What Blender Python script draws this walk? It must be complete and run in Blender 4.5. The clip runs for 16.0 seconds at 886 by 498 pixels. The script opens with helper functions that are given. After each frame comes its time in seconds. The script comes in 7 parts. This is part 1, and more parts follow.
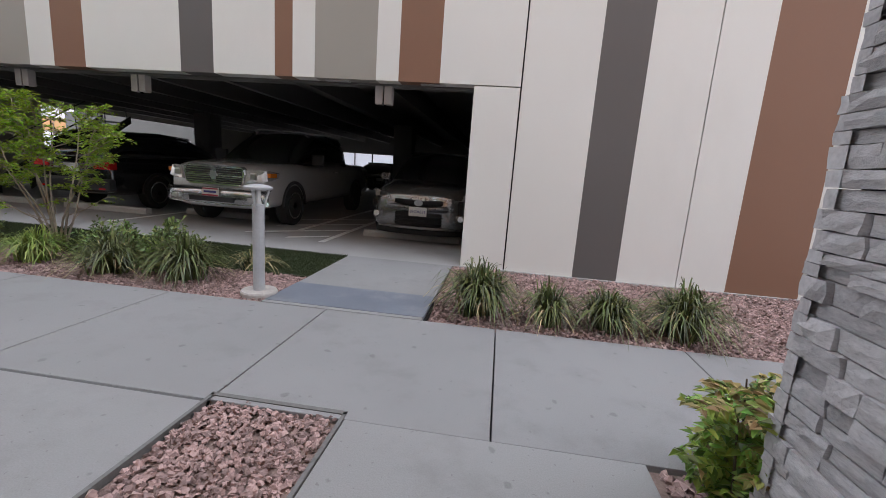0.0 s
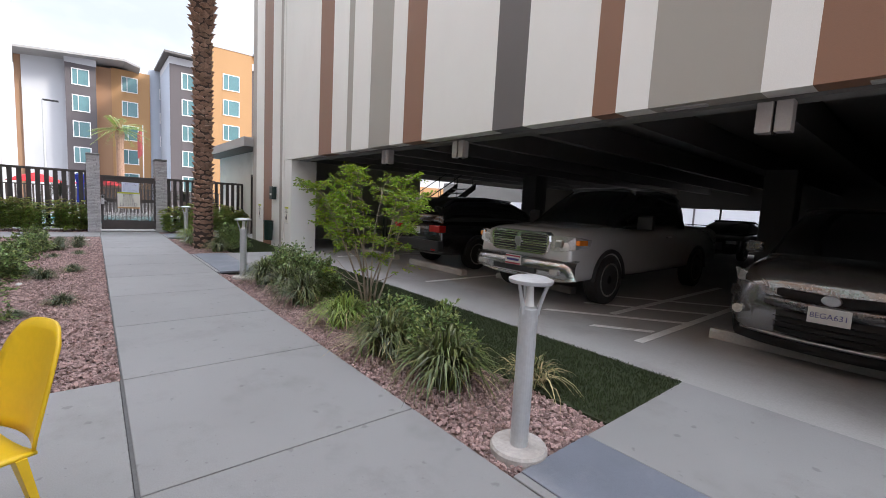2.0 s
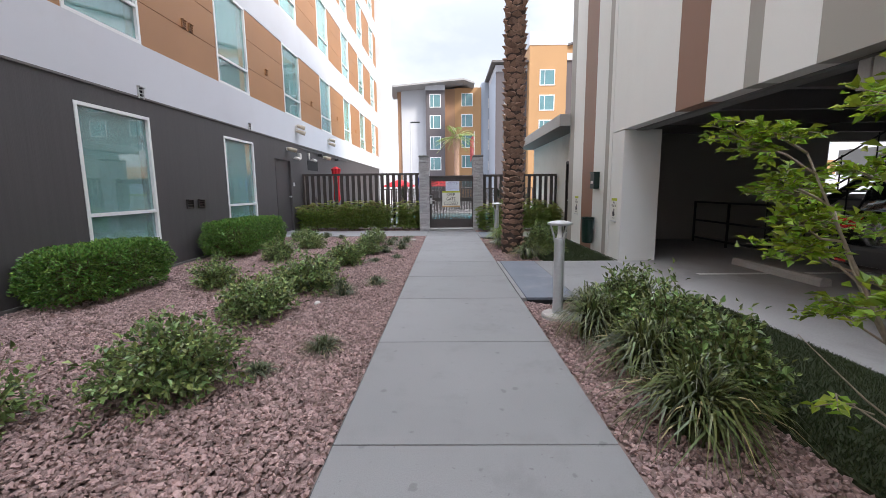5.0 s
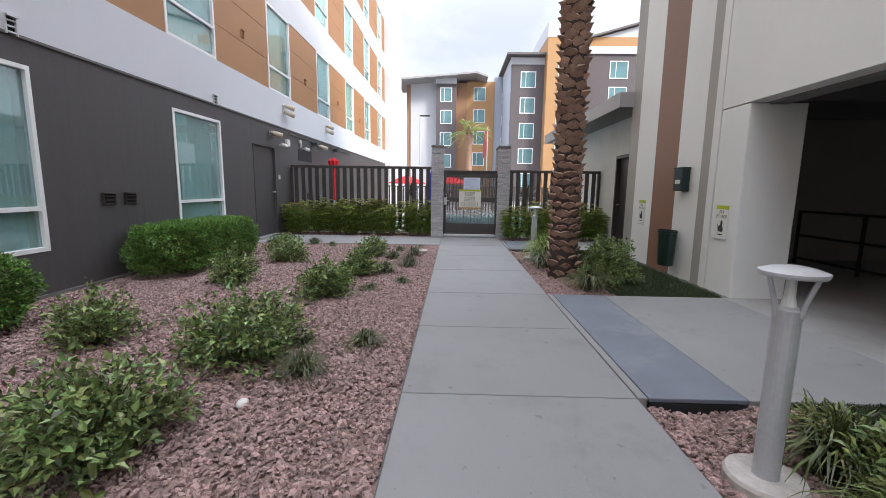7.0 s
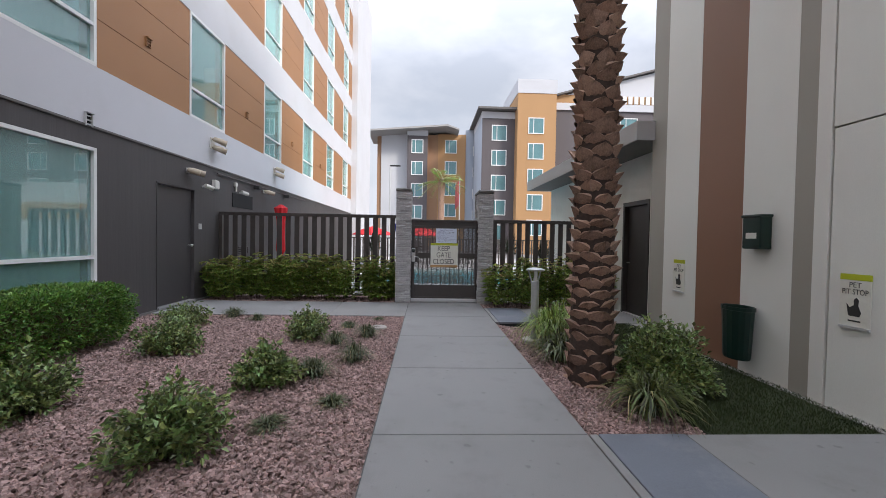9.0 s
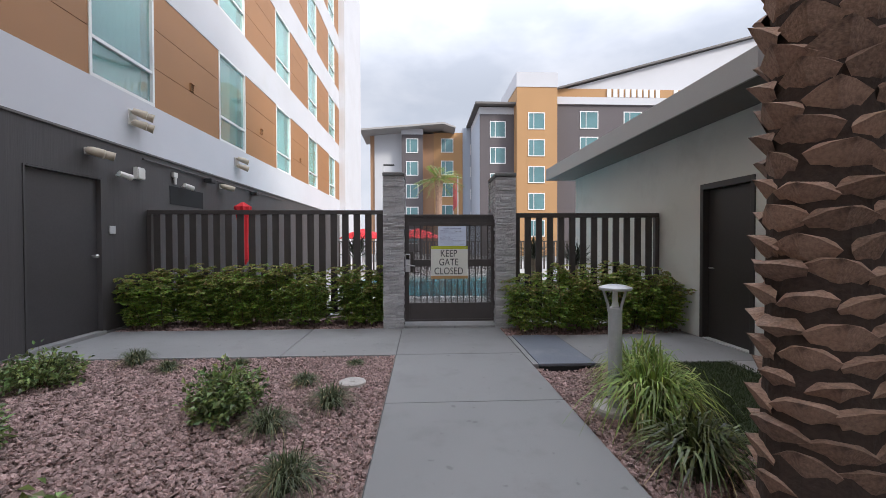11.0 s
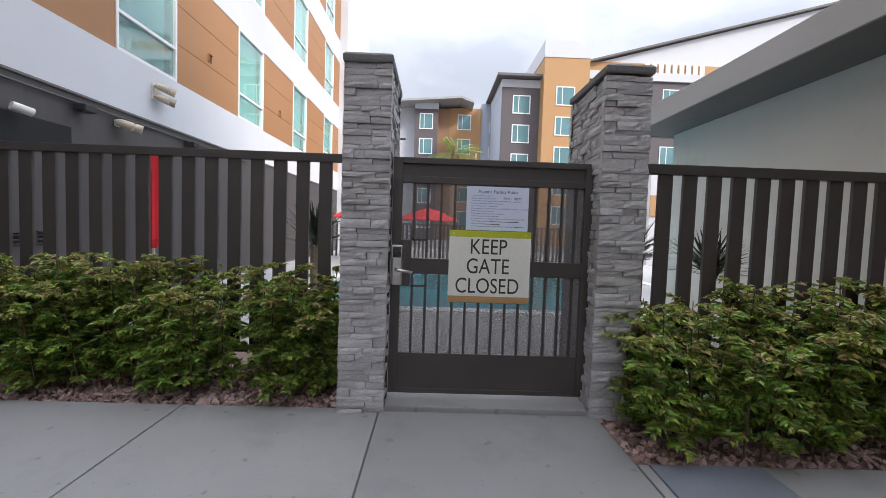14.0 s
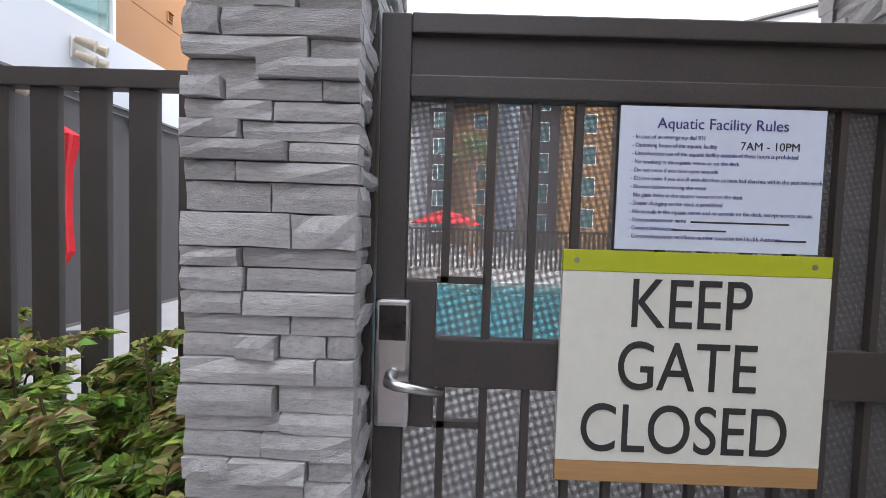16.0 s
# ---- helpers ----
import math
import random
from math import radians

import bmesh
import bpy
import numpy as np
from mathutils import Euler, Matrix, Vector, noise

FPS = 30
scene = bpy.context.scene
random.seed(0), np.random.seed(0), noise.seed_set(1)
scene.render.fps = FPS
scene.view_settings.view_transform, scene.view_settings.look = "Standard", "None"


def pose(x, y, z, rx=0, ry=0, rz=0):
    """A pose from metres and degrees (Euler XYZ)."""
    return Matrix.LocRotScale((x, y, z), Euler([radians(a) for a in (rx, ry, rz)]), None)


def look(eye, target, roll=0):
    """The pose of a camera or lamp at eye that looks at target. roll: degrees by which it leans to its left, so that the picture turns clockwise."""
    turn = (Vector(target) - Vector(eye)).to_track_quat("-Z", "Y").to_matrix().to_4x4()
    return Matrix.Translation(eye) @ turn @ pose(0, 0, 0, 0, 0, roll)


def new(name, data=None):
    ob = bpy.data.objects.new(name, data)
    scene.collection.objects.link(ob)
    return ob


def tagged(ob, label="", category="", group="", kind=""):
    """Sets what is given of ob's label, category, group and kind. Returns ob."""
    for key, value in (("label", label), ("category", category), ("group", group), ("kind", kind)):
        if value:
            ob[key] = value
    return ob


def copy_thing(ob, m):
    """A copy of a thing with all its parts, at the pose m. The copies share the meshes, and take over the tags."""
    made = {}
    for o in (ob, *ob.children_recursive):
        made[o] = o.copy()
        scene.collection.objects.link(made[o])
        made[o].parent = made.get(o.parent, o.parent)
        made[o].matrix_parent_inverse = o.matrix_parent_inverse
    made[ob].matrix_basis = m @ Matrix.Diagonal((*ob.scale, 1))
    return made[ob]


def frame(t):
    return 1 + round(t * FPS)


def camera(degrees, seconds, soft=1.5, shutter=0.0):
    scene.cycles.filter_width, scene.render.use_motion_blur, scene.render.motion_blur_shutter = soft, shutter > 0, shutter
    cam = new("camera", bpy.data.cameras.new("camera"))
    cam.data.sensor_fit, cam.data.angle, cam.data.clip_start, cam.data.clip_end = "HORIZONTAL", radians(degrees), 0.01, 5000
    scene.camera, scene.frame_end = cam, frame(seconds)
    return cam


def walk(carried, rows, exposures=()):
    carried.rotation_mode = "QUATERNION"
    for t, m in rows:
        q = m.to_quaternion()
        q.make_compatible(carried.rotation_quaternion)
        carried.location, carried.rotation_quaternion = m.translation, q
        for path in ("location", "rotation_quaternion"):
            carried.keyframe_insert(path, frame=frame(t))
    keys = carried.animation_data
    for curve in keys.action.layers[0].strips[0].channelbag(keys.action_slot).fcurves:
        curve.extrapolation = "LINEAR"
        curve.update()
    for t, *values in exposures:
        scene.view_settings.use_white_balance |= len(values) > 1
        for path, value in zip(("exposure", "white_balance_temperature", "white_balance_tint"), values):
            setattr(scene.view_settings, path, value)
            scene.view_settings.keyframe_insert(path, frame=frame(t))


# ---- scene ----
cam = camera(93.2, 16.0, soft=0.6)
PATH = [
    (0, (1.055, 0.491, 1.3), (0.808, 2.441, 0.933), 4.1),
    (0.5, (0.828, 0.968, 1.304), (0.413, 2.885, 0.913), 3.7),
    (1, (0.698, 1.433, 1.345), (-0.088, 3.221, 0.915), 4.8),
    (1.5, (0.501, 1.853, 1.345), (-0.604, 3.492, 1.042), 3.1),
    (2, (0.302, 2.25, 1.42), (-1.224, 3.527, 1.216), 3.1),
    (2.5, (-0.082, 2.569, 1.408), (-1.796, 3.577, 1.192), 3.0),
    (3, (-0.502, 2.818, 1.415), (-2.419, 3.338, 1.183), 1.5),
    (3.5, (-1.081, 2.937, 1.365), (-3.059, 3.109, 1.124), 1.0),
    (4, (-1.692, 3.045, 1.36), (-3.673, 3.134, 1.101), -0.3),
    (4.5, (-2.308, 3.046, 1.374), (-4.289, 3.049, 1.097), -0.6),
    (6.8, (-5.28, 2.734, 1.35), (-7.259, 2.68, 1.062), -0.3),
    (7, (-5.519, 2.711, 1.352), (-7.498, 2.662, 1.062), 0.8),
    (7.5, (-6.116, 2.652, 1.368), (-8.097, 2.627, 1.092), 0.4),
    (8, (-6.672, 2.672, 1.389), (-8.663, 2.684, 1.202), 0.1),
    (8.5, (-7.269, 2.694, 1.396), (-9.264, 2.72, 1.266), 0.8),
    (9, (-7.885, 2.739, 1.398), (-9.883, 2.821, 1.351), 1.0),
    (9.5, (-8.501, 2.735, 1.365), (-10.499, 2.834, 1.336), 0.9),
    (10, (-9.177, 2.713, 1.4), (-11.173, 2.832, 1.369), 1.0),
    (10.2, (-9.386, 2.718, 1.391), (-11.382, 2.832, 1.364), 0.5),
    (12.3, (-12.023, 2.671, 1.355), (-14.021, 2.757, 1.302), -0.9),
    (12.5, (-12.26, 2.664, 1.35), (-14.256, 2.756, 1.28), -1.4),
    (13, (-12.862, 2.702, 1.35), (-14.858, 2.78, 1.263), -0.9),
    (13.5, (-13.466, 2.71, 1.335), (-15.463, 2.773, 1.244), 1.7),
    (14, (-14.079, 2.73, 1.323), (-16.075, 2.776, 1.22), 2.0),
    (14.5, (-14.686, 2.696, 1.322), (-16.684, 2.709, 1.218), 2.0),
    (15, (-15.264, 2.676, 1.33), (-17.262, 2.669, 1.226), 2.4),
    (15.5, (-15.768, 2.657, 1.326), (-17.764, 2.602, 1.224), 1.7),
    (16, (-16.201, 2.585, 1.34), (-18.199, 2.563, 1.253), 1.8),
]
walk(cam, [(t, look(eye, target, roll)) for t, eye, target, roll in PATH], [(0.0, 0.98), (1.0, 1.0), (2.0, 1.09), (3.5, 0.99), (4.5, 1.0), (7.0, 0.95), (9.0, 0.50), (10.0, 0.42), (12.5, 0.62), (14.5, 0.76), (16.0, 1.26)])

# ---- sky and sun ----
world = bpy.data.worlds.new("overcast_sky")
scene.world = world
world.use_nodes = True
wn, wl = world.node_tree.nodes, world.node_tree.links
wn.clear()
w_out = wn.new("ShaderNodeOutputWorld")
w_bg = wn.new("ShaderNodeBackground")
w_sky = wn.new("ShaderNodeTexSky")
w_sky.sky_type = "NISHITA"
w_sky.sun_disc = False
w_sky.sun_elevation = radians(38)
w_sky.sun_rotation = radians(40)
w_sky.altitude = 600
w_sky.dust_density = 2.0
w_mix = wn.new("ShaderNodeMix")
w_mix.data_type = "RGBA"
w_cloud = wn.new("ShaderNodeTexNoise")
w_cloud.inputs["Scale"].default_value = 2.6
w_cloud.inputs["Detail"].default_value = 5.0
w_cloud.inputs["Roughness"].default_value = 0.55
w_map = wn.new("ShaderNodeMapping")
w_map.inputs["Scale"].default_value = (1, 1, 2.2)
w_co = wn.new("ShaderNodeTexCoord")
w_ramp = wn.new("ShaderNodeMapRange")
w_ramp.inputs["From Min"].default_value = 0.40
w_ramp.inputs["From Max"].default_value = 0.62
w_ramp.inputs["To Min"].default_value = 0.68
w_ramp.inputs["To Max"].default_value = 1.0
wl.new(w_co.outputs["Generated"], w_map.inputs["Vector"])
wl.new(w_map.outputs["Vector"], w_cloud.inputs["Vector"])
wl.new(w_cloud.outputs["Fac"], w_ramp.inputs["Value"])
wl.new(w_ramp.outputs["Result"], w_mix.inputs["Factor"])
wl.new(w_sky.outputs["Color"], w_mix.inputs["A"])
w_mix.inputs["B"].default_value = (7.6, 7.95, 8.95, 1)
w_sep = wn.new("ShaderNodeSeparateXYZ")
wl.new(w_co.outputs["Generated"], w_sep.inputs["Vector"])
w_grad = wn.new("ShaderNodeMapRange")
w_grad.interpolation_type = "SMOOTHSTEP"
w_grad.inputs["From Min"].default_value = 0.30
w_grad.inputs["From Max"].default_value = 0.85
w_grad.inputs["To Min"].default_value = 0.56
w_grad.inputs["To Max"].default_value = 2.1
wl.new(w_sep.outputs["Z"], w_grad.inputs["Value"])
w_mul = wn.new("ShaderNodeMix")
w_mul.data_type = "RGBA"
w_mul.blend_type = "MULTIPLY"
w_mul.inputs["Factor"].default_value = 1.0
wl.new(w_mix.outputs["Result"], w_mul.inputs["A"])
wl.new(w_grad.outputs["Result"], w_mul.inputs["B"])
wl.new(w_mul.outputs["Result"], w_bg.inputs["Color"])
w_bg.inputs["Strength"].default_value = 0.13
wl.new(w_bg.outputs["Background"], w_out.inputs["Surface"])

sun = new("sun", bpy.data.lights.new("sun", "SUN"))
sun.data.energy = 2.2
sun.data.angle = radians(10)
sun.data.color = (1.0, 0.94, 0.86)
sun.matrix_world = look((20, 24, 30), (0, 0, 30 - 31.2 * math.tan(radians(38))))



# ---- materials ----
def rgba(c):
    return (c[0], c[1], c[2], 1.0)


def surface(name, colour, rough=0.6, metal=0.0, vary=0.15, scale=3.0, fine=40.0, bump=0.2, bump_scale=None, island=0.0, rand=0.0, stain=None, stain_amt=0.0, stain_scale=0.8, spec=0.5, stretch=(1, 1, 1), coords="Object", coat=0.0):
    """A worn surface: base colour varied at two scales, optional stains, fine relief."""
    m = bpy.data.materials.new(name)
    m.use_nodes = True
    nt = m.node_tree
    n, l = nt.nodes, nt.links
    p = n["Principled BSDF"]
    p.inputs["Roughness"].default_value = rough
    p.inputs["Metallic"].default_value = metal
    p.inputs["Specular IOR Level"].default_value = spec
    p.inputs["Coat Weight"].default_value = coat
    p.inputs["Coat Roughness"].default_value = 0.08
    co = n.new("ShaderNodeTexCoord")
    mp = n.new("ShaderNodeMapping")
    mp.inputs["Scale"].default_value = stretch
    l.new(co.outputs[coords], mp.inputs["Vector"])
    big = n.new("ShaderNodeTexNoise")
    big.inputs["Scale"].default_value = scale
    big.inputs["Detail"].default_value = 4
    small = n.new("ShaderNodeTexNoise")
    small.inputs["Scale"].default_value = fine
    small.inputs["Detail"].default_value = 3
    l.new(mp.outputs["Vector"], big.inputs["Vector"])
    l.new(mp.outputs["Vector"], small.inputs["Vector"])
    add = n.new("ShaderNodeMath")
    add.operation = "ADD"
    l.new(big.outputs["Fac"], add.inputs[0])
    l.new(small.outputs["Fac"], add.inputs[1])
    last = add.outputs[0]
    if island or rand:
        if island:
            g = n.new("ShaderNodeNewGeometry")
            src = g.outputs["Random Per Island"]
        else:
            g = n.new("ShaderNodeObjectInfo")
            src = g.outputs["Random"]
        mul = n.new("ShaderNodeMath")
        mul.operation = "MULTIPLY_ADD"
        l.new(src, mul.inputs[0])
        mul.inputs[1].default_value = (island or rand) * 2
        mul.inputs[2].default_value = -(island or rand)
        a2 = n.new("ShaderNodeMath")
        a2.operation = "ADD"
        l.new(last, a2.inputs[0])
        l.new(mul.outputs[0], a2.inputs[1])
        last = a2.outputs[0]
    rng = n.new("ShaderNodeMapRange")
    rng.inputs["From Min"].default_value = 0.6
    rng.inputs["From Max"].default_value = 1.4
    rng.inputs["To Min"].default_value = 1 - vary
    rng.inputs["To Max"].default_value = 1 + vary
    rng.clamp = False
    l.new(last, rng.inputs["Value"])
    hsv = n.new("ShaderNodeHueSaturation")
    hsv.inputs["Color"].default_value = rgba(colour)
    l.new(rng.outputs["Result"], hsv.inputs["Value"])
    out = hsv.outputs["Color"]
    if stain is not None:
        sn = n.new("ShaderNodeTexNoise")
        sn.inputs["Scale"].default_value = stain_scale
        sn.inputs["Detail"].default_value = 6
        sn.inputs["Roughness"].default_value = 0.7
        l.new(mp.outputs["Vector"], sn.inputs["Vector"])
        sr = n.new("ShaderNodeMapRange")
        sr.inputs["From Min"].default_value = 0.52
        sr.inputs["From Max"].default_value = 0.72
        sr.inputs["To Max"].default_value = stain_amt
        l.new(sn.outputs["Fac"], sr.inputs["Value"])
        mx = n.new("ShaderNodeMix")
        mx.data_type = "RGBA"
        l.new(sr.outputs["Result"], mx.inputs["Factor"])
        l.new(out, mx.inputs["A"])
        mx.inputs["B"].default_value = rgba(stain)
        out = mx.outputs["Result"]
    l.new(out, p.inputs["Base Color"])
    if bump:
        bs = n.new("ShaderNodeTexNoise")
        bs.inputs["Scale"].default_value = bump_scale or fine
        bs.inputs["Detail"].default_value = 4
        l.new(mp.outputs["Vector"], bs.inputs["Vector"])
        b = n.new("ShaderNodeBump")
        b.inputs["Strength"].default_value = bump
        b.inputs["Distance"].default_value = 0.01
        l.new(bs.outputs["Fac"], b.inputs["Height"])
        l.new(b.outputs["Normal"], p.inputs["Normal"])
    return m


def leafy(name, colour, vary=0.35, rough=0.5, through_light=0.25, hue=0.03):
    """Leaves: each one its own shade, some light passing through."""
    m = bpy.data.materials.new(name)
    m.use_nodes = True
    n, l = m.node_tree.nodes, m.node_tree.links
    p = n["Principled BSDF"]
    p.inputs["Roughness"].default_value = rough
    g = n.new("ShaderNodeNewGeometry")
    r = n.new("ShaderNodeMapRange")
    r.inputs["To Min"].default_value = 1 - vary
    r.inputs["To Max"].default_value = 1 + vary
    l.new(g.outputs["Random Per Island"], r.inputs["Value"])
    wob = n.new("ShaderNodeTexWhiteNoise")
    wob.noise_dimensions = "1D"
    l.new(g.outputs["Random Per Island"], wob.inputs["W"])
    r2 = n.new("ShaderNodeMapRange")
    r2.inputs["To Min"].default_value = 0.5 - hue
    r2.inputs["To Max"].default_value = 0.5 + hue
    l.new(wob.outputs["Value"], r2.inputs["Value"])
    h = n.new("ShaderNodeHueSaturation")
    h.inputs["Color"].default_value = rgba(colour)
    l.new(r.outputs["Result"], h.inputs["Value"])
    l.new(r2.outputs["Result"], h.inputs["Hue"])
    l.new(h.outputs["Color"], p.inputs["Base Color"])
    tr = n.new("ShaderNodeBsdfTranslucent")
    l.new(h.outputs["Color"], tr.inputs["Color"])
    mx = n.new("ShaderNodeMixShader")
    mx.inputs["Fac"].default_value = through_light
    l.new(p.outputs["BSDF"], mx.inputs[1])
    l.new(tr.outputs["BSDF"], mx.inputs[2])
    l.new(mx.outputs["Shader"], n["Material Output"].inputs["Surface"])
    return m


def clear_glass(name, tint, rough=0.0):
    m = bpy.data.materials.new(name)
    m.use_nodes = True
    p = m.node_tree.nodes["Principled BSDF"]
    p.inputs["Base Color"].default_value = rgba(tint)
    p.inputs["Roughness"].default_value = rough
    p.inputs["Transmission Weight"].default_value = 0.75
    p.inputs["IOR"].default_value = 1.9
    p.inputs["Specular IOR Level"].default_value = 0.9
    return m


def glow(name, colour, strength):
    m = bpy.data.materials.new(name)
    m.use_nodes = True
    p = m.node_tree.nodes["Principled BSDF"]
    p.inputs["Base Color"].default_value = rgba(colour)
    p.inputs["Emission Color"].default_value = rgba(colour)
    p.inputs["Emission Strength"].default_value = strength
    return m


M = dict(
    walk=surface("walk_concrete", (0.232, 0.228, 0.229), 0.72, vary=0.14, scale=0.7, fine=140, bump=0.15, rand=0.10, stain=(0.17, 0.165, 0.165), stain_amt=0.6, stain_scale=1.9),
    patio=surface("patio_concrete", (0.25, 0.246, 0.245), 0.75, vary=0.14, scale=0.9, fine=140, bump=0.15, stain=(0.18, 0.175, 0.172), stain_amt=0.6, stain_scale=1.5),
    plate=surface("trench_plate_paint", (0.155, 0.17, 0.205), 0.6, vary=0.18, scale=2.0, fine=160, bump=0.2, stain=(0.30, 0.30, 0.31), stain_amt=0.5, stain_scale=1.4),
    joint=surface("joint_filler", (0.10, 0.10, 0.10), 0.9, vary=0.2, bump=0.3),
    soil=surface("gravel_soil", (0.22, 0.155, 0.135), 0.95, vary=0.3, scale=8, fine=60, bump=0.8, bump_scale=35),
    gravel=surface("pink_gravel", (0.325, 0.222, 0.204), 0.85, vary=0.28, scale=6, fine=90, bump=0.4, bump_scale=80, island=0.6),
    turf_soil=surface("turf_backing", (0.026, 0.036, 0.012), 0.95, vary=0.3, scale=4, fine=90, bump=0.6),
    turf=leafy("turf_blades", (0.034, 0.052, 0.013), 0.4, 0.6, 0.15),
    asphalt=surface("far_ground", (0.16, 0.155, 0.15), 0.9, vary=0.2, scale=0.3, fine=30, bump=0.2),
    stucco_dark=surface("charcoal_siding_paint", (0.068, 0.062, 0.063), 0.62, vary=0.12, scale=1.2, fine=25, bump=0.25, bump_scale=7, stretch=(14, 1, 0.25)),
    stucco_white=surface("pale_grey_stucco", (0.60, 0.60, 0.63), 0.8, vary=0.06, scale=0.7, fine=200, bump=0.25, stain=(0.5, 0.49, 0.48), stain_amt=0.3, stain_scale=0.5),
    cladding=surface("ochre_cladding", (0.36, 0.175, 0.075), 0.55, vary=0.08, scale=0.8, fine=150, bump=0.08, rand=0.12),
    frame_white=surface("white_window_frame", (0.78, 0.78, 0.77), 0.45, vary=0.04, bump=0.0),
    pane=clear_glass("window_glass", (0.52, 0.80, 0.78)),
    curtain=surface("pale_curtain", (0.40, 0.56, 0.54), 0.9, vary=0.1, scale=6, fine=60, bump=0.1),
    dark=surface("dark_void", (0.015, 0.015, 0.016), 0.9, vary=0.1, bump=0.0),
    g_white=surface("garage_white_paint", (0.76, 0.755, 0.715), 0.5, vary=0.05, scale=0.5, fine=180, bump=0.10, stain=(0.66, 0.645, 0.61), stain_amt=0.4, stain_scale=0.35, stretch=(1, 1, 0.5)),
    g_brown=surface("garage_brown_paint", (0.24, 0.125, 0.078), 0.5, vary=0.06, scale=0.6, fine=180, bump=0.10),
    g_grey=surface("garage_charcoal_paint", (0.125, 0.115, 0.11), 0.5, vary=0.06, scale=0.6, fine=180, bump=0.10),
    g_taupe=surface("garage_taupe_paint", (0.34, 0.32, 0.28), 0.5, vary=0.06, scale=0.6, fine=180, bump=0.10),
    g_floor=surface("garage_floor_concrete", (0.31, 0.30, 0.29), 0.7, vary=0.12, scale=0.8, fine=60, bump=0.1, stain=(0.20, 0.19, 0.18), stain_amt=0.6, stain_scale=0.9),
    # interior concrete: darker than the floor, the garage's shade is in its colour
    g_shade=surface("garage_shaded_concrete", (0.17, 0.167, 0.16), 0.85, vary=0.15, scale=0.7, fine=50, bump=0.15),
    steel_pale=surface("pale_steel", (0.55, 0.55, 0.55), 0.45, metal=0.3, vary=0.1, bump=0.05),
    line=surface("line_paint", (0.70, 0.70, 0.68), 0.7, vary=0.15, scale=9, bump=0.05),
    pump_wall=surface("pale_block_wall", (0.66, 0.65, 0.61), 0.75, vary=0.06, scale=0.9, fine=140, bump=0.2, stain=(0.42, 0.40, 0.37), stain_amt=0.4, stain_scale=0.6),
    fascia=surface("grey_fascia", (0.36, 0.345, 0.335), 0.6, vary=0.08, scale=1.0, fine=90, bump=0.1),
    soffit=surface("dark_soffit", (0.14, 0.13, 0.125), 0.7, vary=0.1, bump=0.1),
    fence=surface("dark_bronze_metal", (0.056, 0.047, 0.044), 0.48, vary=0.18, scale=5, fine=120, bump=0.05, rand=0.12),
    stone=surface("ledge_stone", (0.46, 0.45, 0.455), 0.85, vary=0.20, scale=9, fine=70, bump=0.45, bump_scale=28, rand=0.28, stain=(0.20, 0.20, 0.205), stain_amt=0.6, stain_scale=7),
    stone_i=surface("ledge_stone_rest", (0.46, 0.45, 0.455), 0.85, vary=0.20, scale=9, fine=70, bump=0.45, bump_scale=28, island=0.28, stain=(0.20, 0.20, 0.205), stain_amt=0.6, stain_scale=7),
    cap=surface("column_cap", (0.14, 0.135, 0.13), 0.75, vary=0.15, scale=6, bump=0.4),
)


def speckle(m, colour, scale, size, amount):
    """Small dark spots of gum and dirt scattered over paving."""
    n, l = m.node_tree.nodes, m.node_tree.links
    p = n["Principled BSDF"]
    src = p.inputs["Base Color"].links[0].from_socket
    geo = n.new("ShaderNodeNewGeometry")
    warp = n.new("ShaderNodeTexNoise")
    warp.inputs["Scale"].default_value = 18
    l.new(geo.outputs["Position"], warp.inputs["Vector"])
    off = n.new("ShaderNodeVectorMath")
    off.operation = "MULTIPLY_ADD"
    l.new(warp.outputs["Color"], off.inputs[0])
    off.inputs[1].default_value = (0.06, 0.06, 0)
    l.new(geo.outputs["Position"], off.inputs[2])
    v = n.new("ShaderNodeTexVoronoi")
    v.voronoi_dimensions = "2D"
    v.inputs["Scale"].default_value = scale
    l.new(off.outputs["Vector"], v.inputs["Vector"])
    sep = n.new("ShaderNodeSeparateColor")
    l.new(v.outputs["Color"], sep.inputs["Color"])
    lim = n.new("ShaderNodeMath")
    lim.operation = "MULTIPLY"
    l.new(sep.outputs["Red"], lim.inputs[0])
    lim.inputs[1].default_value = size
    d = n.new("ShaderNodeMath")
    d.operation = "SUBTRACT"
    l.new(lim.outputs[0], d.inputs[0])
    l.new(v.outputs["Distance"], d.inputs[1])
    r = n.new("ShaderNodeMapRange")
    r.inputs["From Max"].default_value = size * 0.35
    r.inputs["To Max"].default_value = amount
    l.new(d.outputs[0], r.inputs["Value"])
    mx = n.new("ShaderNodeMix")
    mx.data_type = "RGBA"
    l.new(r.outputs["Result"], mx.inputs["Factor"])
    l.new(src, mx.inputs["A"])
    mx.inputs["B"].default_value = rgba(colour)
    l.new(mx.outputs["Result"], p.inputs["Base Color"])


for key in ("walk", "patio"):
    speckle(M[key], (0.10, 0.098, 0.10), 3.2, 0.085, 0.4)
    speckle(M[key], (0.12, 0.115, 0.115), 11.0, 0.07, 0.5)


